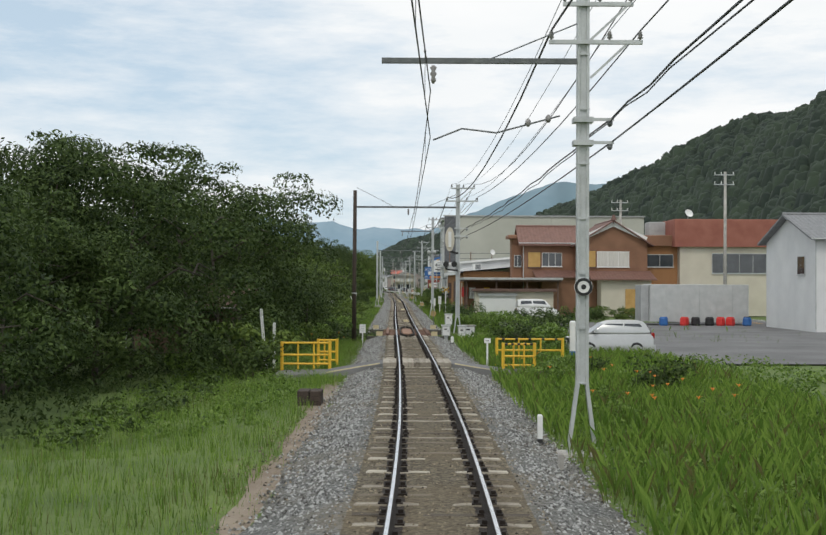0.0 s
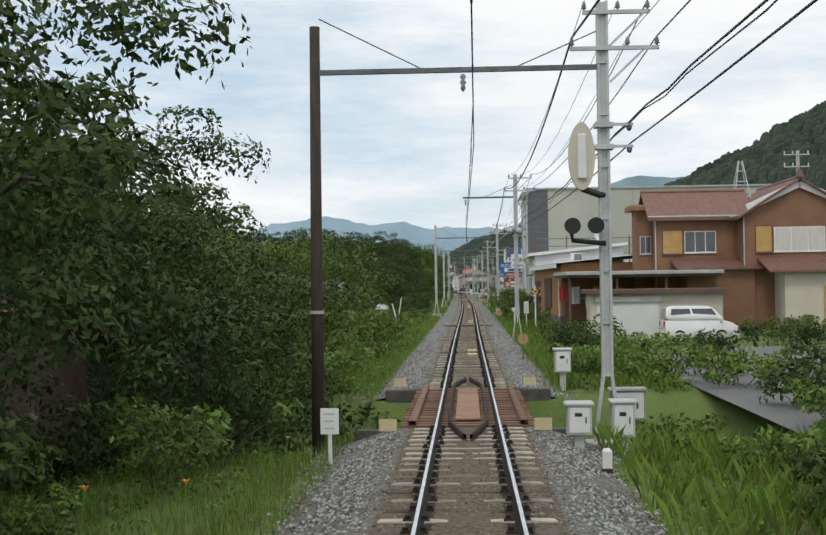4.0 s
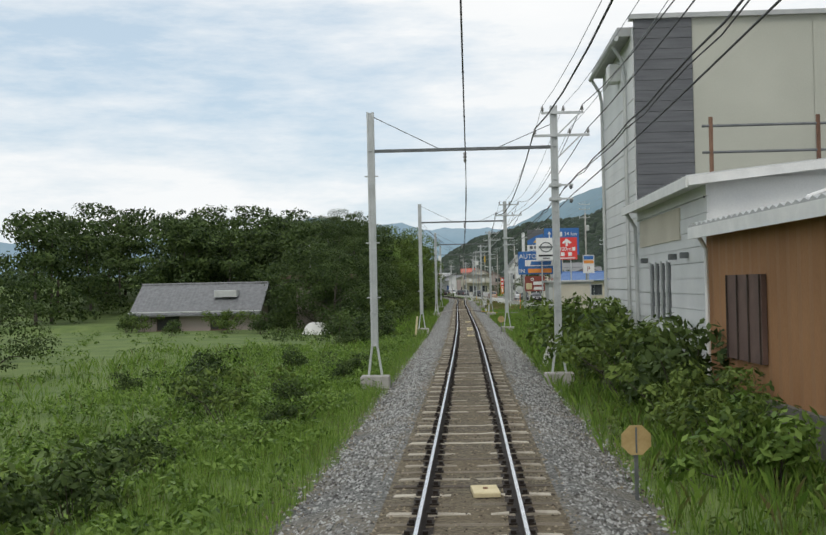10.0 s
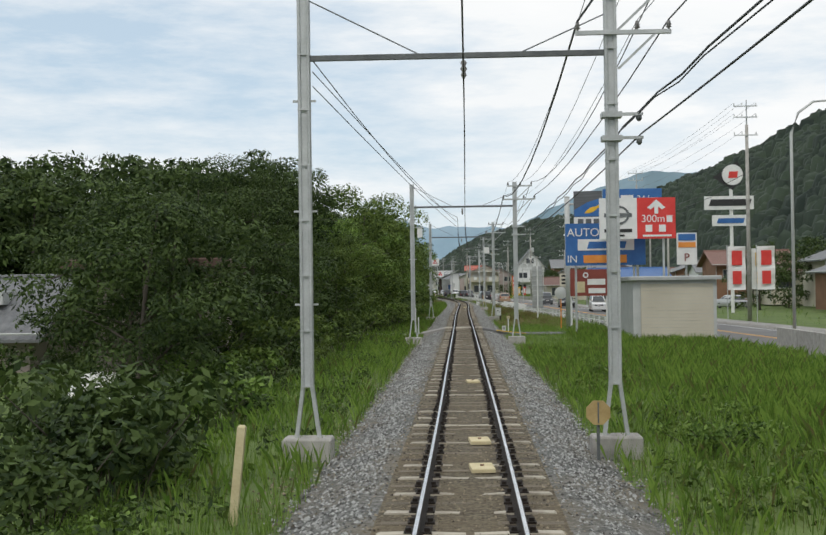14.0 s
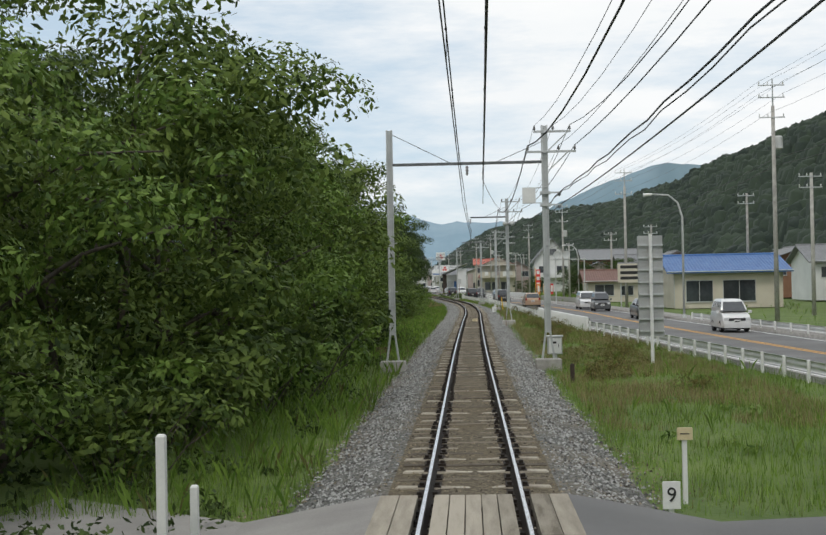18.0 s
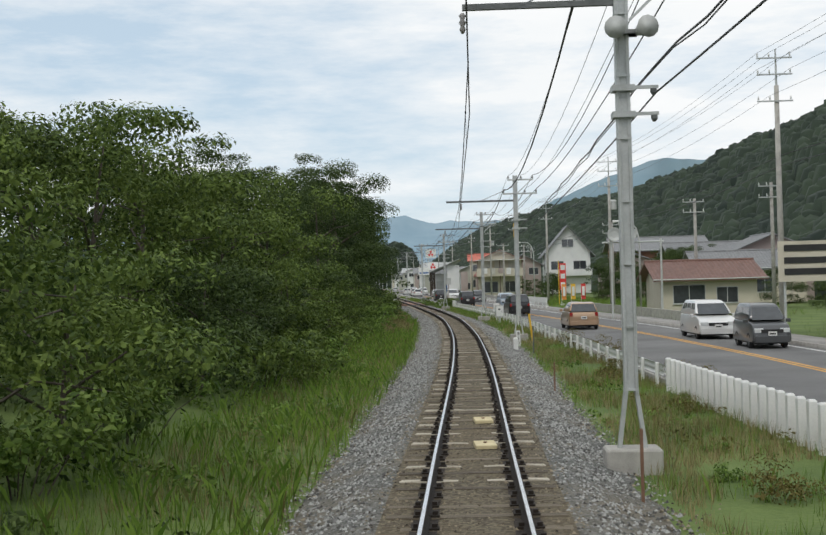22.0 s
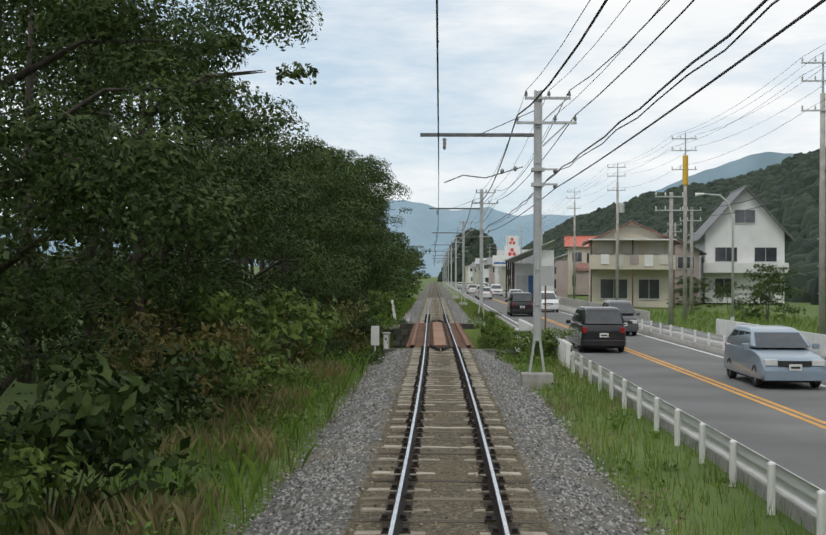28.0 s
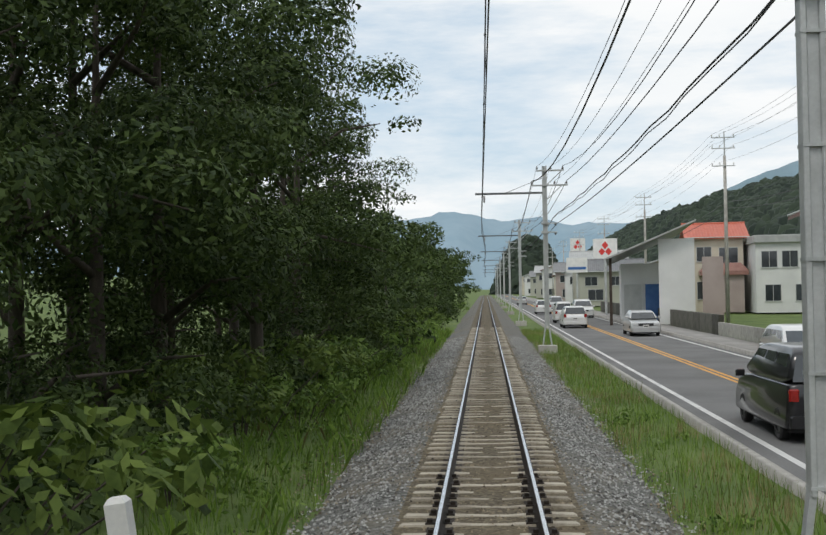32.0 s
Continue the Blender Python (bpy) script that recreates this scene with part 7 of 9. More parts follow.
part("downpipe", Build().tube([(4.98, 146.6, 4.7), (5.3, 146.7, 4.2), (5.34, 146.7, -0.3)], 0.06, sides=8), LIGHT_GREY, annex)

# left of the line
h6 = house("low house with a grey tiled roof and dark openings", -28.5, 212, -18.6, 220, -1.4, 0.9, 3.1, "x", PINK_WALL, GREY_TILE, [("s", 1.5, -0.9, 2.0, 1.6, BLACK_PAINT, DARK_FASCIA, 0), ("s", 6.2, -0.9, 1.6, 1.7, BLACK_PAINT, DARK_FASCIA, 0)], 0.8)
part("roof_heater", Build().box(-22.2, 213.2, 1.9, -20.2, 214.6, 2.5, 0.03), LIGHT_GREY, h6, "pale solar water heater", at=pose(0, 0, 0))
h7 = thing("house", "small pinkish house with a flat dark roof", "house", "houses along the line")
part("wall", Build().box(-14.0, 206.5, -1.3, -9.8, 211, 3.3), PINK_WALL, h7)
part("roof", Build().box(-15.2, 205.9, 3.3, -9.2, 211.5, 3.62, 0.05), DARK_FASCIA, h7)
win_part(h7, "s", -14.0, 206.5, 2.2, 0.6, 1.6, 1.3, BLACK_PAINT, DARK_FASCIA, 1)
an = thing("aerial", "thin television aerial above a roof", "aerial")
part("mast", Build().tube([(-13.0, 208, 3.6), (-13.0, 208, 6.2)], 0.025), STEEL, an)
for i in range(5):
    part("element", Build().tube([(-13.4 + i * 0.35, 207.6, 6.0 + i * 0.06), (-13.4 + i * 0.35, 208.4, 6.0 + i * 0.06)], 0.012, sides=4), STEEL, an)
tarp = Build()
for i in range(9):
    for j in range(9):
        u, v = i / 8 - 0.5, j / 8 - 0.5
        hgt = 0.95 * max(0.0, 1 - (2 * u) ** 4) * max(0.0, 1 - (2 * v) ** 4) + 0.08 * noise.noise((i, j, 4))
        tarp.v.append((u * 2.1, v * 1.2, hgt))
for i in range(8):
    for j in range(8):
        k0 = i * 9 + j
        tarp.f.append((k0, k0 + 9, k0 + 10, k0 + 1))
tagged(part("tarpaulin", tarp, WHITE, smooth=True, at=pose(-11.4, 198.7, -0.98)), "off-white tarpaulin over a heap in the field", "tarpaulin")
h8 = house("brown wooden house half hidden by trees", -13.5, 58, -8.5, 66, -1.2, 1.5, 2.5, "x", DARK_FASCIA, ROOF_TILE, (), 0.6)

# the far side of the road
h9 = house("house with a brown roof and a long beige balcony", -0.2, 490, 7.4, 500, -0.4, 6.1, 7.8, "y", CREAM_WALL, ROOF_TILE, [("s", 0.5, 4.7, 1.5, 1.1, CURTAIN), ("s", 2.9, 4.7, 1.6, 1.1, CURTAIN), ("s", 5.3, 4.7, 1.5, 1.1, CURTAIN), ("s", 0.8, 0.4, 2.6, 1.9), ("s", 4.4, 0.4, 2.0, 1.9), ("w", 2, 4.2, 1.4, 1.2)], 0.7)
part("balcony", Build().box(-0.45, 488.2, 3.2, 7.5, 490, 4.55, 0.04), CREAM_WALL, h9, "beige balcony front")
part("awning", Build().box(-0.5, 487.8, 5.95, 7.6, 490, 6.06, 0.02), WHITE, h9)
for x in (-0.35, 3.5, 7.3):
    part("balcony_post", Build().box(x, 488.25, -0.4, x + 0.14, 488.4, 6.0), DARK_FASCIA, h9)
for i in range(5):
    u = 0.6 + i * 1.35
    part("quilt", Build().box(u, 488.12, 3.7 - 0.2 * (i % 2), u + 0.8, 488.2, 4.6, 0.02), (WHITE, CURTAIN, PINK_WALL)[i % 3], h9, "bedding aired over the balcony")
h10 = house("tall white house with a steep grey gable", 12.6, 508, 21.0, 518, -0.3, 7.6, 12.4, "y", WHITE_WALL, GREY_TILE, [("s", 3.1, 8.4, 2.2, 1.5), ("s", 1.0, 4.2, 2.4, 1.6), ("s", 5.2, 4.2, 2.4, 1.6), ("s", 1.0, 0.6, 2.0, 1.8), ("w", 2, 4.2, 1.5, 1.4)], 0.9)
part("balcony", Build().box(12.2, 506.6, 3.0, 21.2, 508, 4.1, 0.04), WHITE_WALL, h10)
h11 = house("low tan bungalow with a tiled roof", 13.0, 371, 20, 379, -0.4, 2.4, 3.6, "x", CREAM_WALL, ROOF_TILE, [("s", 0.8, 0.4, 2.4, 1.4), ("s", 4.0, 0.4, 1.6, 1.2)], 0.7)
h12 = house("shop with a bright blue metal roof", 17.6, 333, 27.5, 343, -0.4, 3.2, 4.6, "x", CREAM_WALL, BLUE_ROOF, [("s", 1.0, 0.2, 2.5, 2.0), ("s", 4.4, 0.2, 3.0, 2.0)], 0.8)
h13 = house("long house with a grey tiled roof on the slope", 20.5, 462, 34, 474, -0.3, 6.6, 8.5, "x", BROWN_WALL, GREY_TILE, [("s", 1.5, 4.6, 2.2, 1.3), ("s", 6, 4.6, 2.2, 1.3), ("s", 10.5, 4.6, 2.2, 1.3)], 0.8)
h14 = house("low cream house with a grey roof behind the street", 21, 398, 31, 407, -0.3, 3.2, 4.8, "x", CREAM_WALL, GREY_TILE, [("s", 1.2, 0.7, 2.0, 1.4), ("s", 5, 0.7, 2.0, 1.4)], 0.7)
h15 = house("grey-walled house with a dark roof", 5.0, 504, 11.5, 512, -0.3, 5.4, 7.2, "y", PINK_WALL, GREY_TILE, [("s", 1, 3.4, 2, 1.3), ("s", 4.2, 3.4, 1.8, 1.3)], 0.7)
h16 = house("cream house with a bright red metal roof", -1.8, 562, 3.4, 570, -0.3, 7.4, 8.8, "x", CREAM_WALL, material("red_metal_roof", (0.42, 0.09, 0.055), (0.55, 0.15, 0.09), 0.5, 0.1, 2, 20, 0.1), [("s", 0.6, 4.8, 1.5, 1.5), ("s", 2.8, 4.6, 1.9, 1.6), ("s", 0.6, 1.0, 1.2, 1.8), ("w", 2, 4.4, 1.4, 1.4)], 0.6)
part("porch_roof", Build().prism([(-1.0, 559.2), (3.6, 559.2), (3.6, 562), (-1.0, 562)], 3.4, 4.6, 0.8), material("faded_red_sheet", (0.25, 0.12, 0.10), (0.36, 0.2, 0.17), 0.7, 0, 2, 20, 0.1), h16)
part("porch", Build().box(-0.6, 559.6, -0.3, 3.2, 562, 3.4), PINK_WALL, h16)
h17 = thing("house", "white flat-roofed house with a grey balcony rail", "house", "houses along the line")
part("wall", Build().box(3.9, 556, -0.3, 10, 568, 6.4), WHITE_WALL, h17)
part("parapet", Build().box(3.7, 555.6, 6.4, 10.3, 568.4, 7.1, 0.05), GREY_METAL, h17)
for u, z in ((0.5, 4.0), (2.4, 4.0), (4.3, 4.0), (0.8, 0.8), (3.6, 0.8)):
    win_part(h17, "s", 3.9, 556, u, z, 1.5, 1.6)
h18 = thing("barn", "open-fronted barn with a long sloping pale roof", "barn")
part("roof", Build().poly([(-10.1, 524, 4.5), (-3.8, 524, 7.1), (-3.8, 552, 7.1), (-10.1, 552, 4.5)]).poly([(-10.1, 552, 4.38), (-3.8, 552, 6.98), (-3.8, 524, 6.98), (-10.1, 524, 4.38)]).poly([(-10.1, 524, 4.38), (-3.8, 524, 6.98), (-3.8, 524, 7.1), (-10.1, 524, 4.5)]), GREY_METAL, h18)
part("gable_wall", Build().prism([(-6.4, 525), (-3.9, 525), (-3.9, 525.12), (-6.4, 525.12)], -0.3, 5.8), WHITE_WALL, h18)
part("inner_wall", Build().box(-9.0, 531, -0.3, -3.9, 551, 4.2), WHITE_WALL, h18)
for i in range(3):
    part("roller_shutter", Build().box(-8.8 + i * 1.6, 530.9, -0.25, -7.5 + i * 1.6, 531.0, 2.6), (LIGHT_GREY, BLUE_ROOF, DARK_FASCIA)[i], h18)
for y in (524.5, 531, 538, 545, 551):
    part("post", Build().box(-9.9, y, -0.3, -9.7, y + 0.2, 4.5), DARK_WOOD, h18)
part("sheet", Build().box(-3.6, 522, -0.3, -2.2, 522.1, 4.4), PINK_WALL, h18, "leaning tan sheet metal")
rng = random.Random(90)
for i in range(26):
    y = 575 + i * 13 + rng.uniform(-3, 3)
    side = rng.choice((13.5, 14.5, 24, 30))
    w, dep, hh = rng.uniform(7, 11), rng.uniform(8, 12), rng.uniform(4.2, 7.0)
    x = tx(y) + side + (5 if y < 600 else 0)
    house("distant two-storey house in the town", x, y, x + w, y + dep, -0.3, hh, hh + 1.6, rng.choice("xy"), rng.choice((CREAM_WALL, WHITE_WALL, PINK_WALL, BEIGE_WALL)), rng.choice((GREY_TILE, ROOF_TILE, GREY_METAL)), [("s", 0.8, hh - 2.2, 1.8, 1.3), ("s", 4.2, hh - 2.2, 1.8, 1.3), ("s", 1.2, 0.5, 2.2, 1.6)], 0.6)
for i in range(14):
    y = 236 + i * 17 + rng.uniform(-3, 3)
    x = tx(y) + rng.uniform(34, 46) - (y - 236) * 0.02
    w, dep, hh = rng.uniform(8, 12), rng.uniform(8, 11), rng.uniform(3.4, 5.4)
    house("house at the foot of the wooded hill", x, y, x + w, y + dep, -0.3, hh, hh + 1.7, rng.choice("xy"), rng.choice((CREAM_WALL, WHITE_WALL, BROWN_WALL, PINK_WALL)), rng.choice((GREY_TILE, ROOF_TILE, GREY_TILE)), [("s", 0.8, hh - 2.0, 1.8, 1.2), ("s", 4.2, hh - 2.0, 1.8, 1.2)], 0.7)


# ---- signs ----
def board(name, label, x0, y, z0, x1, z1, mat, posts=(), th=0.12, base=-0.4, post_mat=None, r=0.06):
    t = thing(name, label, "sign", "signs along the road" if "sign" in name else "")
    part("panel", Build().box(x0, y, z0, x1, y + th, z1, 0.012), mat, t)
    for x in posts:
        part("post", Build().tube([(x, y + th + r, base), (x, y + th + r, z1 - 0.1)], r, sides=8), post_mat or STEEL, t)
    return t


def bar(t, x0, z0, x1, z1, y, mat, slant=0.0, name="lettering_bar"):
    b = Build()
    b.v = [(x0, y, z0), (x1, y, z0), (x1 + slant, y, z1), (x0 + slant, y, z1), (x0, y + 0.02, z0), (x1, y + 0.02, z0), (x1 + slant, y + 0.02, z1), (x0 + slant, y + 0.02, z1)]
    b.f = [(0, 1, 2, 3), (4, 7, 6, 5), (0, 4, 5, 1), (2, 6, 7, 3), (0, 3, 7, 4), (1, 5, 6, 2)]
    return part(name, b, mat, t)


def writing(t, text, x, y, z, size, mat, turn=0.0, name="lettering", m=None):
    """Raised letters in the built-in typeface, turned into a mesh."""
    c = bpy.data.curves.new(name, "FONT")
    c.body, c.size, c.extrude, c.align_x, c.align_y = text, size, 0.004, "CENTER", "CENTER"
    tmp = bpy.data.objects.new(name, c)
    scene.collection.objects.link(tmp)
    dg = bpy.context.evaluated_depsgraph_get()
    me = bpy.data.meshes.new_from_object(tmp.evaluated_get(dg))
    bpy.data.objects.remove(tmp)
    bpy.data.curves.remove(c)
    me.materials.clear()
    me.materials.append(mat)
    return part(name, me, None, t, at=m or pose(x, y, z, 90, 0, turn))


def ring(t, x, y, z, rx, rz, mat, w=0.07):
    b = Build()
    n = 28
    for k in range(n):
        a = 2 * math.pi * k / n
        for f in (1.0, 1.0 - w / rx):
            b.v += [(x + rx * f * math.cos(a), y, z + rz * f * math.sin(a)), (x + rx * f * math.cos(a), y + 0.02, z + rz * f * math.sin(a))]
    for k in range(n):
        i, j = k * 4, (k + 1) % n * 4
        b.f += [(i, i + 2, j + 2, j), (i, j, j + 1, i + 1), (i + 2, i + 3, j + 3, j + 2)]
    return part("emblem_ring", b, mat, t)


s1 = board("sign_board", "white and red dealer sign with an arrow on two posts", 6.75, 225.8, 4.8, 8.72, 6.95, WHITE, (7.3, 10.1))
part("panel", Build().box(8.72, 225.8, 4.8, 10.72, 225.92, 6.95, 0.012), RED, s1)
ring(s1, 7.72, 225.77, 6.05, 0.6, 0.5, DARK_STEEL, 0.12)
bar(s1, 7.0, 5.95, 8.45, 6.15, 225.765, DARK_STEEL)
bar(s1, 7.0, 5.15, 8.45, 5.32, 225.77, BLACK_PAINT)
bar(s1, 7.4, 4.93, 8.05, 5.03, 225.77, BLACK_PAINT)
ar = Build()
ar.v = [(9.72, 225.775, 6.85), (10.2, 225.775, 6.42), (10.0, 225.775, 6.32), (9.82, 225.775, 6.48), (9.82, 225.775, 6.1), (9.62, 225.775, 6.1), (9.62, 225.775, 6.48), (9.44, 225.775, 6.32), (9.24, 225.775, 6.42)]
ar.f = [(0, 8, 7, 6, 5, 4, 3, 2, 1)]
part("arrow", ar, WHITE, s1)
writing(s1, "300m", 9.55, 225.77, 5.83, 0.55, WHITE)
bar(s1, 10.25, 5.65, 10.55, 6.0, 225.77, WHITE)
bar(s1, 9.15, 5.15, 9.5, 5.52, 225.77, WHITE)
bar(s1, 9.85, 5.15, 10.2, 5.52, 225.77, WHITE)
bar(s1, 9.0, 4.9, 10.5, 5.0, 225.77, WHITE)
s2 = board("sign_board", "big blue shop sign with white slanted lettering shapes", 5.05, 227.0, 3.45, 9.3, 5.7, BLUE, (5.6, 8.7))
bar(s2, 7.2, 5.0, 8.6, 5.4, 226.97, WHITE, 0.12)
bar(s2, 5.7, 4.25, 8.7, 4.85, 226.97, WHITE)
bar(s2, 6.2, 4.35, 8.2, 4.72, 226.955, BLUE, 0.1)
writing(s2, "AUTO", 6.0, 226.96, 5.2, 0.62, WHITE)
writing(s2, "IN", 5.4, 226.96, 3.78, 0.55, WHITE)
bar(s2, 6.0, 3.58, 8.3, 4.0, 226.97, ORANGE)
s3 = thing("sign_board", "blue direction board with a painted picture panel on a pillar", "sign", "signs along the road")
part("picture_panel", Build().box(6.6, 239.6, 6.75, 8.4, 239.72, 8.4, 0.012), SLATE, s3, "painted river picture with a yellow fish shape")
part("river_band", Build().poly([(6.62, 239.58, 6.77), (8.38, 239.58, 6.77), (8.38, 239.58, 7.95), (7.5, 239.58, 7.7), (6.62, 239.58, 7.2)]), BLUE, s3)
fish = Build().lathe([(0.02, -0.5), (0.13, -0.25), (0.17, 0.05), (0.07, 0.36), (0.13, 0.52)], (0, 0, 0), 8)
part("fish_shape", fish, YELLOW, s3, at=pose(7.75, 239.57, 7.2, 0, 65, 0) @ Matrix.Diagonal((1, 0.1, 1, 1)))
part("text_panel", Build().box(6.6, 239.6, 5.6, 8.4, 239.72, 6.74, 0.012), WHITE, s3)
for i in range(3):
    bar(s3, 6.85 + i * 0.5, 6.3, 7.2 + i * 0.5, 6.62, 239.57, SLATE)
writing(s3, "Nagatoro", 7.4, 239.57, 6.1, 0.3, BLUE)
writing(s3, "5 km", 7.85, 239.57, 5.82, 0.3, BLUE)
part("panel", Build().box(8.45, 239.6, 5.6, 12.2, 239.72, 8.5, 0.012), BLUE, s3)
bar(s3, 8.95, 7.2, 9.07, 7.9, 239.57, WHITE)
part("arrow_head", Build().poly([(8.8, 239.57, 7.85), (9.22, 239.57, 7.85), (9.01, 239.57, 8.2)]), WHITE, s3)
bar(s3, 9.6, 7.6, 10.4, 8.1, 239.57, WHITE)
writing(s3, "34 km", 11.3, 239.57, 7.85, 0.55, WHITE)
bar(s3, 9.6, 6.5, 11.8, 6.85, 239.57, WHITE)
col = thing("sign_pillar", "thick grey steel pillar beside the shop sign", "pillar")
part("shaft", Build().tube([(6.2, 240, -0.4), (6.2, 240, 8.0)], 0.17, sides=14), LIGHT_GREY, col, smooth=True)
part("cap", Build().lathe([(0.18, 0), (0.18, 0.08), (0.05, 0.12)], (6.2, 240, 8.0), 14), LIGHT_GREY, col)
for z in (7.6, 6.0):
    part("arm", Build().tube([(6.2, 240, z), (11.6, 239.86, z)], 0.07, sides=8), LIGHT_GREY, col)
s4 = board("sign_board", "dark red-brown shop sign with white drawings", 5.84, 233.9, 1.75, 8.05, 3.32, BROWN_SIGN, (5.9, 8.0), post_mat=WHITE)
bar(s4, 6.1, 1.95, 6.7, 2.6, 233.87, CREAM)
bar(s4, 6.85, 2.4, 7.9, 2.75, 233.87, WHITE)
ring(s4, 6.75, 233.87, 2.98, 0.17, 0.17, WHITE, 0.08)
bar(s4, 6.9, 1.9, 7.9, 2.2, 233.87, WHITE)
s5 = board("sign_board", "tall parking sign with purple and orange stripes", 11.9, 232.5, 3.5, 13.05, 5.35, WHITE, (12.45,))
bar(s5, 11.98, 4.9, 12.97, 5.28, 232.47, BLUE)
bar(s5, 11.98, 4.5, 12.97, 4.8, 232.47, ORANGE)
writing(s5, "P", 12.45, 232.46, 3.9, 0.65, BROWN_SIGN)
s6 = thing("tyre_shop_sign", "tall white pylon sign with a round emblem", "sign", "signs along the road")
part("pylon", Build().tube([(24.0, 274.2, -0.4), (24.0, 274.2, 12.0)], 0.16, sides=10), WHITE, s6)
part("panel", Build().box(21.5, 273.9, 9.1, 26.0, 274.1, 10.35, 0.02), WHITE, s6)
bar(s6, 21.9, 9.45, 25.6, 10.05, 273.86, BLACK_PAINT, 0.2)
part("panel", Build().box(22.2, 273.9, 7.6, 25.4, 274.1, 8.6, 0.02), WHITE, s6)
bar(s6, 22.6, 7.85, 25.0, 8.3, 273.86, BLUE, 0.15)
dm = Build()
dm.v, dm.f = [(22.3, 274.0, 12.1), (24.1, 274.0, 10.9), (25.2, 274.0, 12.3), (24.6, 274.0, 13.6)], [(0, 1, 2, 3)]
part("emblem_diamond", dm, BLACK_PAINT, s6)
part("emblem_disc", Build().lathe([(0.95, 0), (0.95, 0.06)], (0, 0, 0), 24), WHITE, s6, at=pose(24.1, 273.95, 12.3, 90, 0, 0))
bar(s6, 23.7, 12.0, 24.5, 12.6, 273.86, RED, 0.1)
for i, (x, y, m) in enumerate(((17.6, 246.0, RED), (19.6, 246.0, RED), (20.6, 252.0, YELLOW))):
    f = thing("banner_flag", "white and red shop banner on a thin pole", "banner", "banners by the road")
    part("pole", Build().tube([(x, y, -0.4), (x, y, 5.0)], 0.03), STEEL, f)
    c = Build()
    for k in range(9):
        z = 1.9 + 3.0 * k / 8
        c.v += [(x + 0.05, y + 0.02 * math.sin(k), z), (x + 1.25, y + 0.1 * math.sin(k * 1.3), z)]
    c.f = [(k * 2, k * 2 + 1, k * 2 + 3, k * 2 + 2) for k in range(8)]
    cl = part("cloth", c, WHITE, f)
    bar(f, x + 0.3, 3.6, x + 1.0, 4.6, y - 0.13, m)
    bar(f, x + 0.35, 2.3, x + 0.95, 3.2, y - 0.13, m)
sh2 = thing("storage_shed", "small pale blue shed with a cream roller shutter", "shed")
part("wall", Build().box(7.4, 218.0, -0.4, 11.2, 223.5, 2.6), LIGHT_GREY, sh2)
part("roof", Build().box(7.2, 217.7, 2.6, 11.4, 223.8, 2.78, 0.04), GREY_METAL, sh2)
for i in range(18):
    part("shutter_slat", Build().box(7.75, 217.93, -0.35 + i * 0.155, 11.05, 218.0, -0.35 + (i + 1) * 0.155 - 0.012, 0.01), CREAM_WALL, sh2)
s7 = board("sign_board", "grey signboard seen from behind on a white post", 5.0, 262.0, 0.5, 5.85, 3.95, GREY_METAL, ())
part("post", Build().tube([(5.42, 261.85, -0.4), (5.42, 261.85, 4.0)], 0.06, sides=8), WHITE, s7)
for i in range(8):
    part("stiffener", Build().box(5.0, 261.93, 0.65 + i * 0.42, 5.85, 262.0, 0.71 + i * 0.42), STEEL, s7)
s8 = board("sign_board", "cream roadside signboard with dark lettering shapes", 12.6, 335, 2.1, 15.2, 3.9, CREAM_WALL, (12.9, 14.9))
for z in (3.45, 2.9, 2.4):
    bar(s8, 12.85, z, 14.95, z + 0.28, 334.97, BLACK_PAINT)
s9 = thing("banner_sign", "tall red and white banner sign by a car yard", "sign", "signs along the road")
part("pole", Build().tube([(8.45, 414.6, -0.4), (8.45, 414.6, 4.5)], 0.05), YELLOW, s9)
part("panel", Build().box(8.55, 414.55, 1.3, 9.25, 414.65, 4.2, 0.01), RED, s9)
for z in (3.45, 2.5, 1.55):
    bar(s9, 8.66, z, 9.14, z + 0.55, 414.52, WHITE)
for i, (x, m) in enumerate(((8.6, ORANGE), (9.6, YELLOW), (10.7, RED))):
    f = thing("banner_flag", "orange shop banner on a weighted stand", "banner", "banners by the road")
    part("pole", Build().tube([(x, 412.8, -0.4), (x, 412.8, 2.0)], 0.02), WHITE, f)
    part("weight", Build().box(x - 0.25, 412.6, -0.4, x + 0.25, 413.0, -0.25, 0.03), WHITE, f)
    c = Build()
    for k in range(7):
        z = 0.2 + 1.7 * k / 6
        c.v += [(x + 0.02, 412.8 + 0.02 * math.sin(k), z), (x + 0.5, 412.8 + 0.07 * math.sin(k * 1.3), z)]
    c.f = [(k * 2, k * 2 + 1, k * 2 + 3, k * 2 + 2) for k in range(6)]
    part("cloth", c, m, f)
    bar(f, x + 0.12, 0.6, x + 0.4, 1.6, 412.69, WHITE)
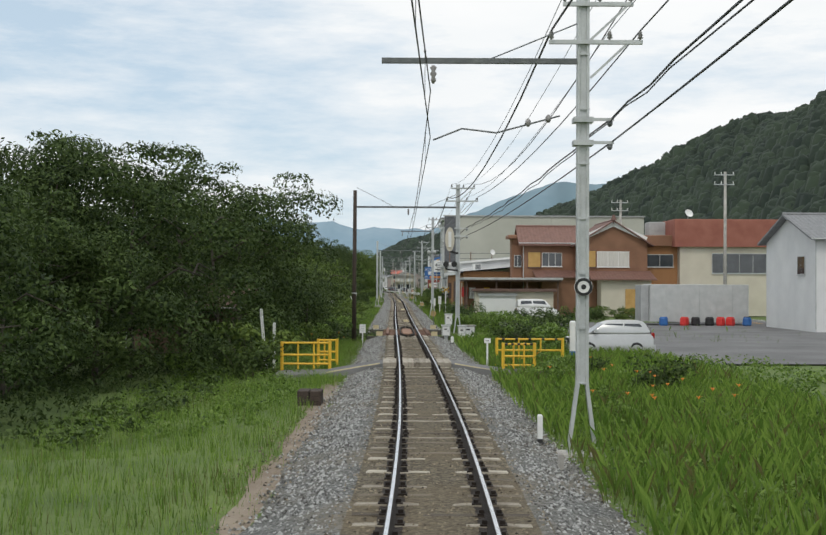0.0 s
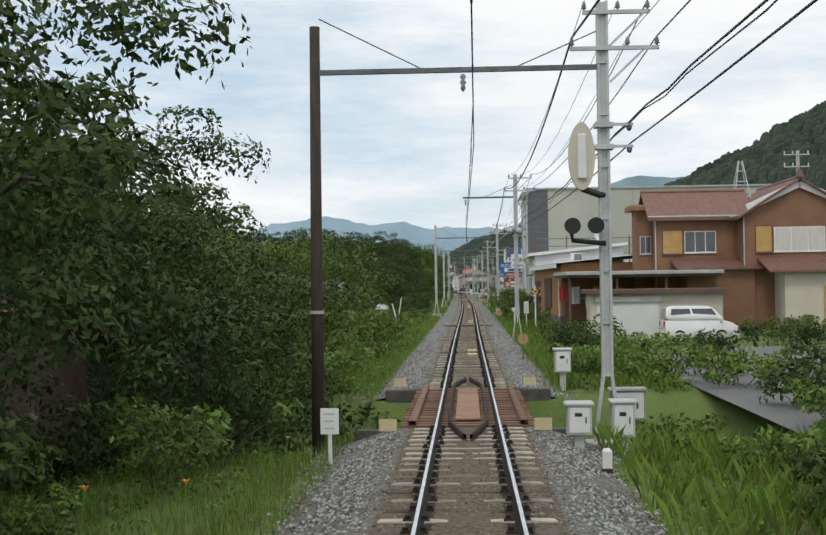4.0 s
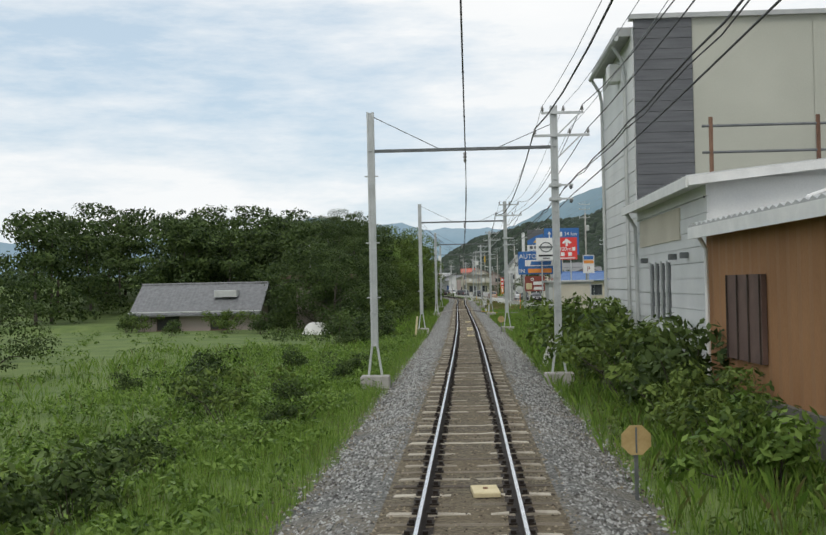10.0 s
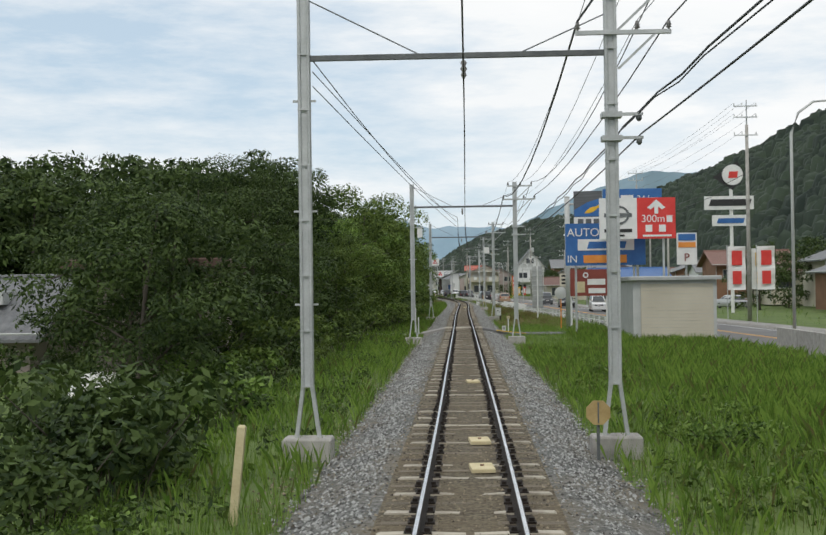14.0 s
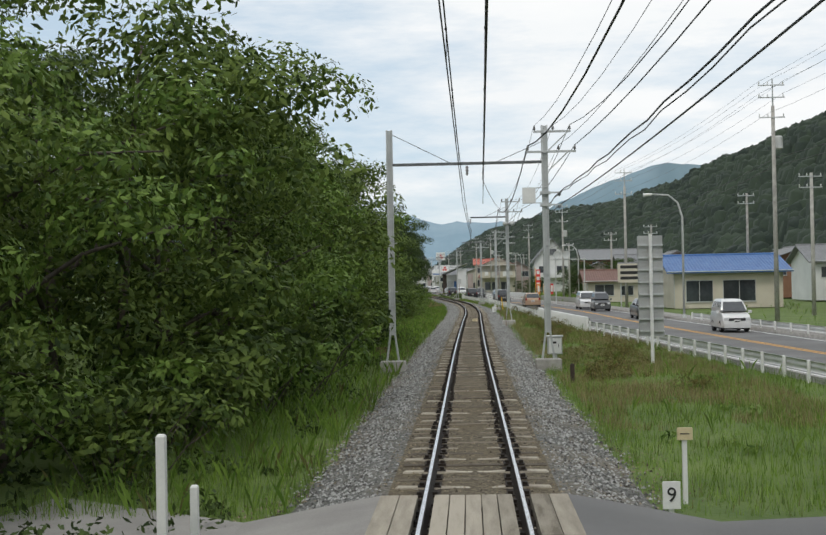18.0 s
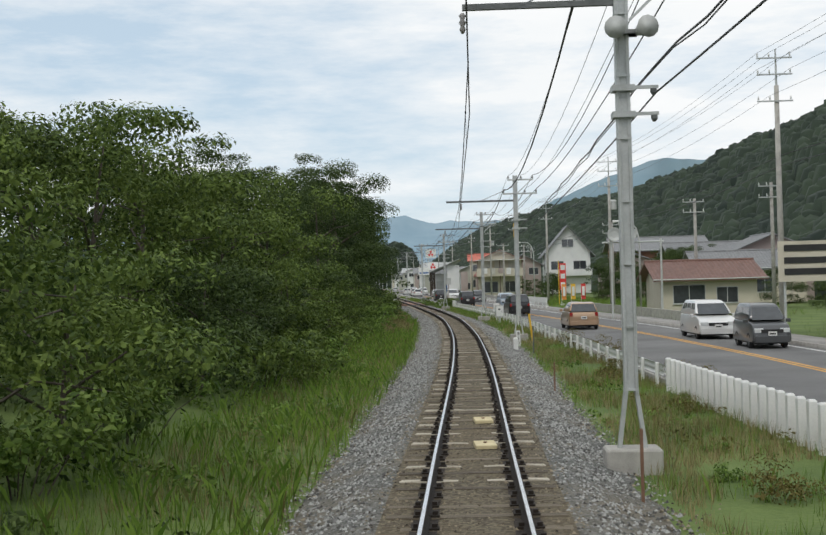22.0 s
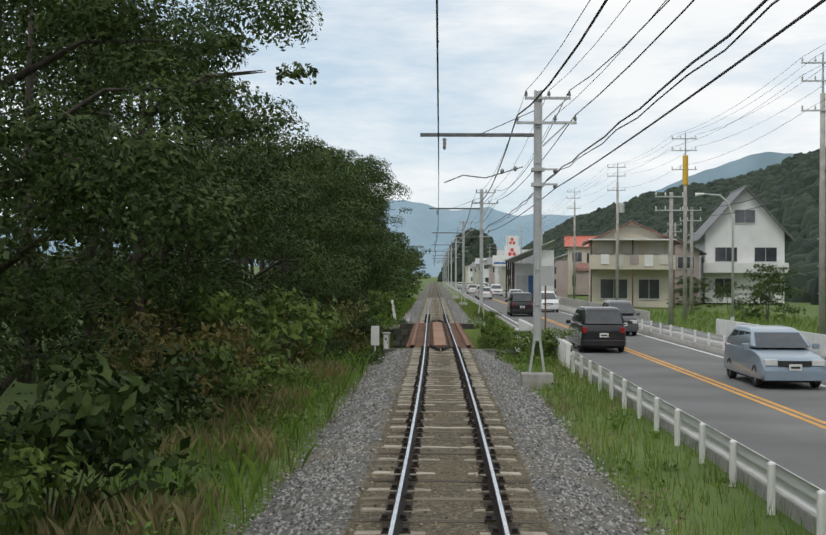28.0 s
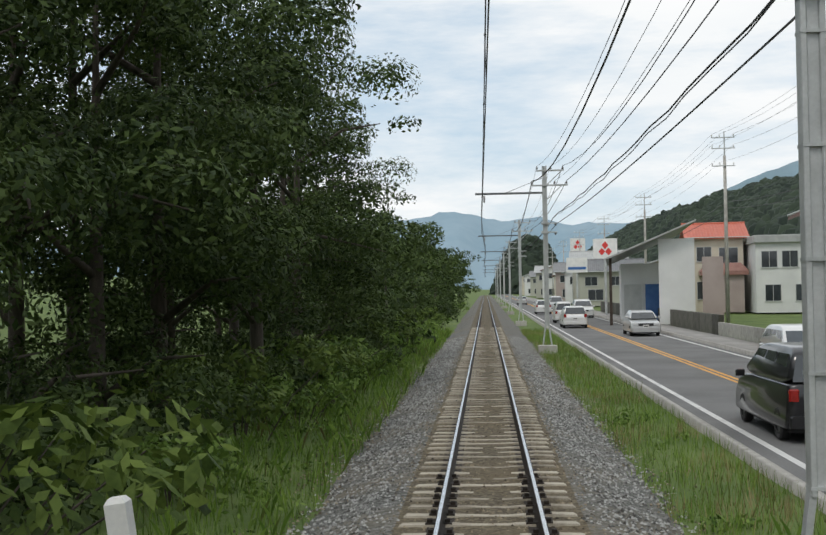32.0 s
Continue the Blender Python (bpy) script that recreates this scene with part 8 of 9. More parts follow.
for x, y, z0, z1, w, m, lab in ((-11.4, 555, 5.2, 7.1, 2.3, WHITE, "white dealer sign with a red emblem"), (-20.8, 780, 12.6, 16.2, 4.2, WHITE, "far white sign with a red emblem"), (-15.6, 600, 4.4, 6.4, 2.8, WHITE, "far white advertising board")):
    s = board("sign_board", lab, x, y, z0, x + w, z1, m, (x + w / 2,), r=0.12)
    if "emblem" in lab:
        for dx, dz in ((0.5, 0.66), (0.36, 0.34), (0.64, 0.34)):
            e = Build()
            q, hh = w * 0.14, (z1 - z0) * 0.2
            cx, cz = x + w * dx, z0 + (z1 - z0) * dz
            e.v, e.f = [(cx - q, y - 0.02, cz), (cx, y - 0.02, cz - hh), (cx + q, y - 0.02, cz), (cx, y - 0.02, cz + hh)], [(0, 1, 2, 3)]
            part("emblem", e, RED, s)
    else:
        bar(s, x + 0.2, z0 + 0.4, x + w - 0.2, z0 + 0.75, y - 0.02, BLUE)
# ---- utility poles of the street ----
def street_pole(x, y, top, label, yellow=False, transformer=False, tall=True):
    t = thing("utility_pole", label, "utility pole", "utility poles along the street", at=pose(x, y, -0.4))
    h = top + 0.4
    part("shaft", Build().tube([(0, 0, -0.3), (0, 0, h * 0.5), (0, 0, h - 1.8 if tall else h)], 0.16, 0.11, 10), CONCRETE, t, smooth=True)
    if tall:
        part("top_mast", Build().tube([(0, 0, h - 2.0), (0, 0, h)], 0.06, 0.04, 6), STEEL, t)
    if yellow:
        part("sleeve", Build().tube([(0, 0, h - 3.6), (0, 0, h - 1.6)], 0.2, 0.19, 10), YELLOW_POLE, t, "yellow plastic sleeve")
    for z in ((h - 0.5, h - 1.3, h - 2.6) if tall else (h - 0.3, h - 1.1)):
        b = Build().box(-0.95, -0.16, z, 0.75, -0.09, z + 0.07)
        a = part("crossarm", b, STEEL, t)
        for px in (-0.9, -0.35, 0.65):
            part("insulator", insulator((px, -0.125, z + 0.07), 0.22), WHITE, a, smooth=True)
    if transformer:
        part("transformer", Build().lathe([(0.28, 0), (0.3, 0.05), (0.3, 0.75), (0.2, 0.85)], (0.35, 0.2, h - 4.6), 10), LIGHT_GREY, t)
    for k in range(3):
        part("step_bolt", Build().box(-0.22, -0.015, 2.2 + k * 1.2, 0.22, 0.015, 2.23 + k * 1.2), STEEL, t)
    return t


SP = [(18.9, 300, 15.4), (20.0, 250, 15.6), (14.0, 340, 13.4), (11.0, 386, 13.0), (8.1, 428.4, 12.4), (5.2, 457.5, 12.4), (2.0, 485.5, 13.0), (-1.3, 529, 13.8), (-6.0, 570, 12.5), (-10.5, 610, 12.5), (-15, 652, 12.5), (-19.5, 695, 12.5), (-24, 740, 12.5)]
SP.sort(key=lambda p: p[1])
for x, y, top in SP:
    street_pole(x, y, top, "grey concrete utility pole with steel crossarms", yellow=y == 457.5, transformer=y in (386, 485.5, 300))
for dx, dz in ((-0.9, -0.2), (-0.35, -0.2), (0.65, -0.2), (-0.9, -1.0), (0.65, -1.0), (-0.35, -2.3), (0.1, -5.2), (0.1, -5.7)):
    wire("street_wire", [(x + dx, y - 0.12, top + dz) for x, y, top in SP], 0.009 if dz > -5 else 0.02, WIRE_GREY if dz > -5 else CABLE, "thin wire along the street poles", 0.5)
for x, y, top in ((22, 120, 11), (27, 100, 12), (-1.0, 600, 8), (16.5, 376, 8.5), (20.5, 368, 9.0), (3.2, 446, 7.5), (7.0, 470, 8.0), (10.5, 520, 9), (24, 310, 10), (27, 345, 11), (13.0, 402, 8.0)):
    street_pole(x, y, top, "grey utility pole among the houses", tall=False)


def street_lamp(x, y, reach, h, label):
    t = thing("street_lamp", label, "street lamp", "street lamps", at=pose(x, y, -0.4))
    part("pole", Build().tube([(0, 0, 0), (0, 0, h - 1.6), (0.15 * reach, 0, h - 0.6), (0.45 * reach, 0, h - 0.08), (reach, 0, h)], 0.085, 0.045, 8), LIGHT_GREY, t, smooth=True)
    part("base_plate", Build().lathe([(0.2, 0), (0.2, 0.05), (0.1, 0.4)], (0, 0, 0), 10), LIGHT_GREY, t)
    part("head", Build().tube([(reach, 0, h), (reach * 1.16, 0, h - 0.02), (reach * 1.3, 0, h - 0.05)], 0.07, 0.12, 8), WHITE, t)
    return t


street_lamp(13.4, 303, -2.0, 8.6, "grey street lamp with a curved arm over the road")
street_lamp(15.5, 221, 2.4, 11.6, "tall grey street lamp with a curved arm")
street_lamp(7.6, 452, -1.8, 8.2, "grey street lamp beside the pavement")
street_lamp(12.4, 378, -1.6, 7.4, "grey street lamp beside the road")

gantry = thing("dish_frame", "steel frame with two round mesh dishes", "sign")
for x in (8.6, 12.0):
    part("post", Build().tube([(x, 364.4, -0.4), (x, 364.4, 5.1)], 0.07, sides=8), LIGHT_GREY, gantry)
part("crossbar", Build().tube([(8.0, 364.4, 4.9), (12.2, 364.4, 4.9)], 0.06, sides=8), LIGHT_GREY, gantry)
for x in (8.8, 9.85):
    d = part("dish", Build().lathe([(0.02, 0.0), (0.3, 0.05), (0.48, 0.14), (0.46, 0.15), (0.25, 0.07)], (0, 0, 0), 18), LIGHT_GREY, gantry, at=pose(x, 364.2, 5.45, 90, 0, 0))

# ---- things beside the track ----
def marker(y, d, h, label, mat=None, w=0.09, lean=0.0, z=-0.45, tip=None, name="marker_post"):
    t = thing(name, label, "marker post", "marker posts beside the track", at=at_track(y, d, z) @ pose(0, 0, 0, 0, lean, 0))
    part("post", Build().prism([(-w / 2, -w / 2), (w / 2, -w / 2), (w / 2, w / 2), (-w / 2, w / 2)], -0.2, h, w * 0.25), mat or WHITE, t)
    if tip:
        part("foot_band", Build().box(-w * 0.54, -w * 0.54, 0.0, w * 0.54, w * 0.54, h * 0.3), tip, t)
    return t


def post_board(y, d, h, bw, bh, label, mat, text="", bars=0, post=None, name="trackside_sign", textmat=None):
    """A small board on a thin post."""
    t = thing(name, label, "sign", "small signs beside the track", at=at_track(y, d, -0.45))
    part("post", Build().box(-0.03, -0.03, -0.2, 0.03, 0.03, h - bh * 0.3, 0.005), post or WHITE, t)
    part("panel", Build().box(-bw / 2, -0.055, h - bh, bw / 2, -0.03, h, 0.006), mat, t)
    if text:
        writing(t, text, 0, -0.06, h - bh / 2, min(bh * 0.75, bw * 1.5 / max(1, len(text))), textmat or BLACK_PAINT)
    for i in range(bars):
        z = h - bh * (i + 0.8) / (bars + 0.6)
        part("lettering_bar", Build().box(-bw * 0.3, -0.058, z - bh * 0.05 / (1 + bars * 0.2), bw * (0.3 - 0.09 * (i % 2)), -0.055, z + bh * 0.05 / (1 + bars * 0.2)), LIGHT_GREY if bars > 2 else BLACK_PAINT, t)
    return t


def cabinet(y, d, label, w=0.45, h=0.6, leg=0.45, mat=None):
    """A steel box on a leg with door, roof and handle."""
    t = thing("trackside_cabinet", label, "cabinet", "steel cabinets beside the track", at=at_track(y, d, -0.45))
    m = mat or LIGHT_GREY
    part("leg", Build().box(-0.08, -0.08, -0.2, 0.08, 0.08, leg + 0.02), m, t)
    bd = part("body", Build().box(-w / 2, -0.17, leg, w / 2, 0.17, leg + h, 0.015), m, t)
    part("roof", Build().box(-w / 2 - 0.04, -0.21, leg + h, w / 2 + 0.04, 0.21, leg + h + 0.05, 0.02), m, t)
    dr = part("door", Build().box(-w / 2 + 0.04, -0.185, leg + 0.04, w / 2 - 0.04, -0.168, leg + h - 0.04, 0.006), WHITE, t)
    part("handle", Build().box(w * 0.22, -0.2, leg + h * 0.4, w * 0.28, -0.184, leg + h * 0.6), DARK_STEEL, dr)
    part("label_bar", Build().box(-w * 0.2, -0.188, leg + h * 0.62, w * 0.1, -0.185, leg + h * 0.74), BLACK_PAINT, dr)
    return t


def crossing_fence(y, d0, d1, label, stripes=False):
    """A yellow pipe barrier."""
    t = thing("crossing_barrier", label, "barrier", "yellow barriers at the crossing", at=at_track(y, 0, -0.45))
    n = 4
    for i in range(n):
        x = d0 + (d1 - d0) * i / (n - 1)
        part("post", Build().tube([(x, 0, -0.1), (x, 0, 1.0)], 0.055 if i in (0, n - 1) else 0.03, sides=8), YELLOW, t)
    for z in (0.25, 0.55, 0.95):
        r = part("rail", Build().tube([(d0, 0, z), (d1, 0, z)], 0.035, sides=8), YELLOW, t)
        if stripes and z > 0.9:
            for k in range(5):
                x = d0 + (d1 - d0) * (k + 0.5) / 5
                part("black_band", Build().tube([(x - 0.05, 0, z), (x + 0.05, 0, z)], 0.038, sides=8), BLACK_PAINT, r)
    return t


crossing_fence(40.4, -4.5, -2.9, "yellow pipe barrier beside the footpath crossing")
crossing_fence(42.3, -3.4, -2.75, "yellow pipe barrier beside the footpath crossing")
crossing_fence(40.0, 2.9, 3.95, "yellow pipe barrier with black bands", True)
crossing_fence(43.6, 3.0, 5.4, "yellow pipe barrier with black bands", True)


def crossing_deck(y0, y1, label):
    t = thing("crossing_deck", label, "level crossing", "plank crossings over the track")
    yc, ln = (y0 + y1) / 2, (y1 - y0)
    spans = [(-1.1, -0.88), (-0.87, -0.66)] + [(-0.46 + 0.184 * i, -0.46 + 0.184 * (i + 1) - 0.012) for i in range(5)] + [(0.66, 0.87), (0.88, 1.1)]
    for a, b2 in spans:
        part("plank", Build().box(a, -ln / 2, -0.15, b2, ln / 2, -0.008 - 0.006 * random.random(), 0.012), PLANK, t, at=at_track(yc, 0, 0))
    return t


PLANK = material("sun_bleached_plank", (0.24, 0.215, 0.17), (0.42, 0.38, 0.31), 0.9, 0, 3, 40, 0.4, c=(0.14, 0.12, 0.09), rnd=0.6, stretch=(3, 0.4, 3))
crossing_deck(38.4, 40.4, "grey plank deck of a footpath crossing")
crossing_deck(113.2, 113.7, "grey plank deck of a small crossing")
crossing_deck(232.4, 234.7, "pale plank deck of a paved crossing")


def path(y, w, segs, mat, label, z=-0.03):
    """A way that crosses the line, with sides down into the ground: points of (offset, y, height)."""
    b = Build()
    for d, dy, zz in segs:
        b.v += [P(y + dy - 0.12, d, -0.75), P(y + dy, d, zz), P(y + dy + w, d, zz), P(y + dy + w + 0.12, d, -0.75)]
    for i in range(len(segs) - 1):
        b.f += [(i * 4 + q, i * 4 + 4 + q, i * 4 + 5 + q, i * 4 + 1 + q) for q in range(3)]
    return tagged(part("footpath", b, mat), label, "path", kind="structure")


path(38.2, 2.2, [(-4.6, 0.2, -0.43), (-3.0, 0, -0.38), (-1.8, 0, -0.16), (-1.1, 0, -0.04)], ASPHALT, "narrow paved footpath up to the crossing")
path(38.2, 2.2, [(1.1, 0, -0.04), (1.8, 0, -0.16), (3.2, 0.2, -0.36), (6.4, 1.5, -0.40)], ASPHALT, "narrow paved footpath up to the crossing")
path(113.0, 2.0, [(2.2, 0, -0.43), (4.2, 0.6, -0.40), (9, 1.2, -0.39)], DIRT, "gravelly path up to the small crossing")
path(232.2, 2.6, [(-14, 6, -0.43), (-6, 2.5, -0.43), (-2.8, 0.2, -0.38), (-1.8, 0, -0.16), (-1.1, 0, -0.03)], PAVING, "paved lane up to the crossing")
path(232.2, 2.6, [(1.1, 0, -0.03), (1.8, 0, -0.16), (2.9, 0, -0.38), (5, 0.6, -0.42), (11.5, 2.0, -0.40)], ASPHALT, "paved lane from the crossing to the road")
for d in (-2.0, 2.0):
    tagged(part("edge_timber", Build().beam(P(38.3, d * 0.6, -0.05), P(38.4, d * 1.45, -0.35), 0.07, 0.05), CREAM), "yellow-painted edge timber of the crossing", "timber")
tagged(part("edge_timber", Build().beam(P(113.0, -1.5, -0.06), P(113.0, 1.5, -0.06), 0.1, 0.06), DARK_FASCIA), "dark brown edge timber of the crossing", "timber")
tagged(part("edge_timber", Build().beam(P(232.1, 1.9, -0.16), P(232.3, 3.6, -0.37), 0.07, 0.05), YELLOW), "yellow edge strip of the crossing", "timber")

marker(21.5, 1.95, 0.62, "white distance post with a dark foot", tip=BLACK_PAINT)
marker(18.5, 1.95, 0.35, "weathered short concrete post beside the ballast", CONCRETE)
marker(44.6, -5.5, 2.0, "tall leaning white pole by the crossing", w=0.1, lean=-5)
marker(44.3, -5.15, 1.5, "white square pole by the crossing", w=0.1)
marker(44.5, 5.9, 1.6, "white post with a blue foot", w=0.2, tip=BLUE)
post_board(41.0, 2.45, 1.1, 0.22, 0.16, "small white board on a post", WHITE, bars=1)
post_board(59.0, -2.25, 0.95, 0.3, 0.42, "white notice box on a post", WHITE, bars=3)
cabinet(60.2, 1.9, "grey steel cabinet beside the ballast", 0.42, 0.5, 0.35)
cabinet(61.0, 2.75, "grey steel cabinet at a pole's foot", 0.4, 0.6, 0.2)
marker(57.8, 2.1, 0.42, "short white post with a black mark", w=0.14, tip=BLACK_PAINT)
for y, d in ((61.2, -1.45), (61.2, 1.35), (70.6, -1.75), (70.6, 1.6)):
    t = thing("bridge_marker", "cream board on a short post by the bridge", "marker post", "boards at the bridge ends", at=at_track(y, d, -0.4))
    part("post", Build().box(-0.03, -0.03, -0.1, 0.03, 0.03, 0.4), CONCRETE, t)
    part("panel", Build().box(-0.16, -0.05, 0.25, 0.16, -0.025, 0.47, 0.01), CREAM, t)
cabinet(72.5, 2.6, "pale grey steel cabinet on a leg in the weeds", 0.44, 0.6, 0.5)
cabinet(64.5, 3.3, "white concrete box in the weeds", 0.7, 0.6, 0.1, CONCRETE)


def octagon_board(y, d, label):
    t = thing("trackside_sign", label, "sign", "small signs beside the track", at=at_track(y, d, -0.45))
    part("post", Build().box(-0.025, -0.02, -0.2, 0.025, 0.02, 0.95), DARK_STEEL, t)
    part("panel", Build().lathe([(0.21, 0), (0.21, 0.025)], (0, 0, 0), 8), OCHRE_BOARD, t, at=pose(0, -0.03, 0.85, 90, 22.5, 0))
    part("stripe", Build().box(-0.012, -0.062, 0.68, 0.012, -0.056, 1.02), DARK_STEEL, t)
    return t


octagon_board(84.7, 2.1, "cream octagonal board on a dark post")
octagon_board(125.0, 2.2, "cream octagonal board on a dark post")
octagon_board(182.0, 2.1, "cream octagonal board on a dark post")
post_board(116.6, 3.75, 1.75, 0.3, 0.75, "tall white notice board on a white post", WHITE, bars=6)
post_board(117.2, 3.0, 1.35, 0.32, 0.22, "small white numbered board on a post", WHITE, "No 11")
post_board(119.5, 3.3, 1.5, 0.26, 0.7, "white notice on a post beside the shed", WHITE, bars=4)
x = thing("crossing_sign", "yellow and black crossed warning boards on a white pole", "sign", "small signs beside the track", at=at_track(114.0, 4.2, -0.4))
part("pole", Build().tube([(0, 0, 0), (0, 0, 2.7)], 0.045, sides=8), WHITE, x)
for a in (-35, 35):
    bd = part("cross_board", Build().box(-0.38, -0.02, -0.06, 0.38, 0.02, 0.06, 0.01), YELLOW, x, at=pose(0, -0.06, 2.35, 0, a, 0))
    for k in (-0.28, -0.05, 0.18):
        part("black_band", Build().box(k, -0.026, -0.06, k + 0.1, 0.024, 0.06), BLACK_PAINT, bd)
part("lamp", Build().lathe([(0.12, 0), (0.13, 0.12)], (0, 0, 0), 12), BLACK_PAINT, x, at=pose(-0.25, -0.05, 1.9, 90, 0, 0))
part("lamp", Build().lathe([(0.12, 0), (0.13, 0.12)], (0, 0, 0), 12), BLACK_PAINT, x, at=pose(0.25, -0.05, 1.9, 90, 0, 0))
km = thing("distance_post", "leaning white distance post with black figures", "marker post", at=at_track(151.9, 2.68, -0.45) @ pose(0, 0, 0, 0, 17, 0))
part("post", Build().prism([(-0.11, -0.05), (0.11, -0.05), (0.11, 0.05), (-0.11, 0.05)], -0.2, 1.15, 0.03), WHITE, km)
writing(km, "3", 0, -0.056, 0.85, 0.26, BLACK_PAINT)
writing(km, "8", 0, -0.056, 0.55, 0.26, BLACK_PAINT)
marker(177.2, -2.95, 1.25, "leaning pale yellow stake in the grass", CREAM, 0.1, 6)
marker(118.5, -4.55, 1.75, "peeling white wooden stake", WHITE, 0.07, -14)
marker(119.5, -4.75, 2.1, "tall peeling white stake", WHITE, 0.06, 9)
marker(231.0, -2.75, 1.65, "white square pole beside the paved lane", WHITE, 0.08)
marker(231.6, -2.6, 1.1, "short white square pole beside the paved lane", WHITE, 0.07)
post_board(236.3, 2.75, 1.0, 0.2, 0.16, "small cream numbered board on a post", CREAM, bars=1)
post_board(235.6, 2.45, 0.42, 0.22, 0.34, "low white board with a black figure", WHITE, "9")
mir = thing("road_mirror", "round orange traffic mirror on a post", "mirror", at=at_track(240.0, 6.3, -0.4))
part("post", Build().tube([(0, 0, 0), (0, 0, 2.6)], 0.04, sides=8), ORANGE, mir)
part("mirror_disc", Build().lathe([(0.38, 0), (0.4, 0.05), (0.1, 0.1)], (0, 0, 0), 20), LIGHT_GREY, mir, at=pose(0, -0.05, 2.3, 90, 0, 0))
cabinet(262.8, 2.95, "grey steel cabinet on a leg by the bank", 0.5, 0.6, 0.35)
marker(255.0, 2.9, 0.55, "dark weathered wooden stake in the grass", DARK_WOOD, 0.12)
marker(296.5, 2.15, 1.0, "thin rusty iron stake in the grass", RUST, 0.04)
marker(312.0, 2.1, 0.8, "thin rusty iron stake in the grass", RUST, 0.04)
marker(329.0, 2.6, 1.1, "dark thin iron stake in the grass", DARK_STEEL, 0.05)
marker(337.5, 3.2, 1.35, "leaning yellow stake beside the fence", YELLOW, 0.09, -7)
marker(330.0, 1.95, 0.6, "white distance post with black figures", WHITE, 0.18)
dp = thing("distance_post", "white distance post with black figures", "marker post", at=at_track(334.2, 2.3, -0.45))
part("post", Build().prism([(-0.09, -0.05), (0.09, -0.05), (0.09, 0.05), (-0.09, 0.05)], -0.2, 0.7, 0.03), WHITE, dp)
for k, ch in enumerate("820"):
    writing(dp, ch, 0, -0.056, 0.56 - 0.2 * k, 0.2, BLACK_PAINT)
post_board(365.2, 3.35, 1.35, 0.42, 0.6, "white steel notice box beside the pole", WHITE, bars=2)
cabinet(363.5, 3.4, "pale grey steel cabinet on a leg beside the road", 0.55, 0.75, 0.45)
post_board(416.8, -2.35, 1.15, 0.3, 0.7, "white board on a short post before the bridge", WHITE)
cabinet(418.2, -2.0, "mossy concrete post before the bridge", 0.22, 0.6, 0.2, CONCRETE)
post_board(419.5, 4.0, 3.35, 0.6, 0.75, "grey sign seen from behind on a brown post", LIGHT_GREY, post=RUST)
marker(419.0, 2.9, 1.0, "white square post by the gully", WHITE, 0.16)
marker(446.4, -2.5, 1.5, "leaning white board beside the wood", WHITE, 0.16, -8)
cabinet(447.0, -1.75, "grey concrete box beside the track", 0.3, 0.5, 0.1, CONCRETE)
cabinet(443.5, 2.4, "grey concrete block beside the bridge end", 0.8, 0.25, 0.0, CONCRETE)

# marks on the first poles
tg = thing("target_sign", "round black and white disc on a pole", "sign", at=at_track(20.8, 2.6, 0))
part("disc", Build().lathe([(0.16, 0), (0.16, 0.02)], (0, 0, 0), 20), WHITE, tg, at=pose(0, -0.13, 2.46, 90, 0, 0))
ring(tg, 0, -0.158, 2.46, 0.155, 0.155, BLACK_PAINT, 0.05)
part("centre_spot", Build().lathe([(0.045, 0), (0.045, 0.01)], (0, 0, 0), 12), BLACK_PAINT, tg, at=pose(0, -0.15, 2.46, 90, 0, 0))
sg = thing("signal_box", "weathered white oblong signal with dark lamps on a pole", "signal", at=at_track(61.5, 2.55, -0.42))
ov = [(0.24 * math.cos(a) - 0.42 + (0.0), 0.62 * math.sin(a) + 5.2) for a in [2 * math.pi * i / 20 for i in range(20)]]
b = Build()
b.v = [(px, -0.2, pz) for px, pz in ov] + [(px, -0.08, pz) for px, pz in ov]
b.f = [tuple(reversed(range(20))), tuple(range(20, 40))] + [(i, (i + 1) % 20, 20 + (i + 1) % 20, 20 + i) for i in range(20)]
part("back_board", b, CREAM_WALL, sg, "stained white oval board")
part("lens_strip", Build().box(-0.50, -0.26, 4.8, -0.34, -0.2, 5.6, 0.02), WHITE, sg)
for px in (-0.62, -0.2):
    hn = part("lamp_hood", Build().tube([(px, -0.1, 3.95), (px, -0.38, 3.93)], 0.13, 0.15, 12), BLACK_PAINT, sg)
part("lamp_arm", Build().tube([(-0.62, -0.1, 3.85), (-0.6, -0.1, 3.68), (-0.1, -0.1, 3.62), (0, -0.1, 3.62)], 0.045, sides=8), BLACK_PAINT, sg)
part("bracket", Build().tube([(-0.42, -0.1, 4.62), (-0.1, -0.1, 4.5), (0, 0, 4.5)], 0.06, sides=8), BLACK_PAINT, sg)
fl = thing("pole_plate", "small pale plate hung from a pole", "sign", at=at_track(221.9, -2.5, -0.42))
part("plate", Build().box(0.25, -0.02, 5.3, 0.5, 0.02, 5.75, 0.005), WHITE, fl)
part("rod", Build().tube([(-0.1, 0, 5.8), (0.55, 0, 5.8)], 0.02, sides=5), STEEL, fl)
fl = thing("pole_plate", "small white plate hung from a pole", "sign", at=at_track(260.0, 2.55, -0.42))
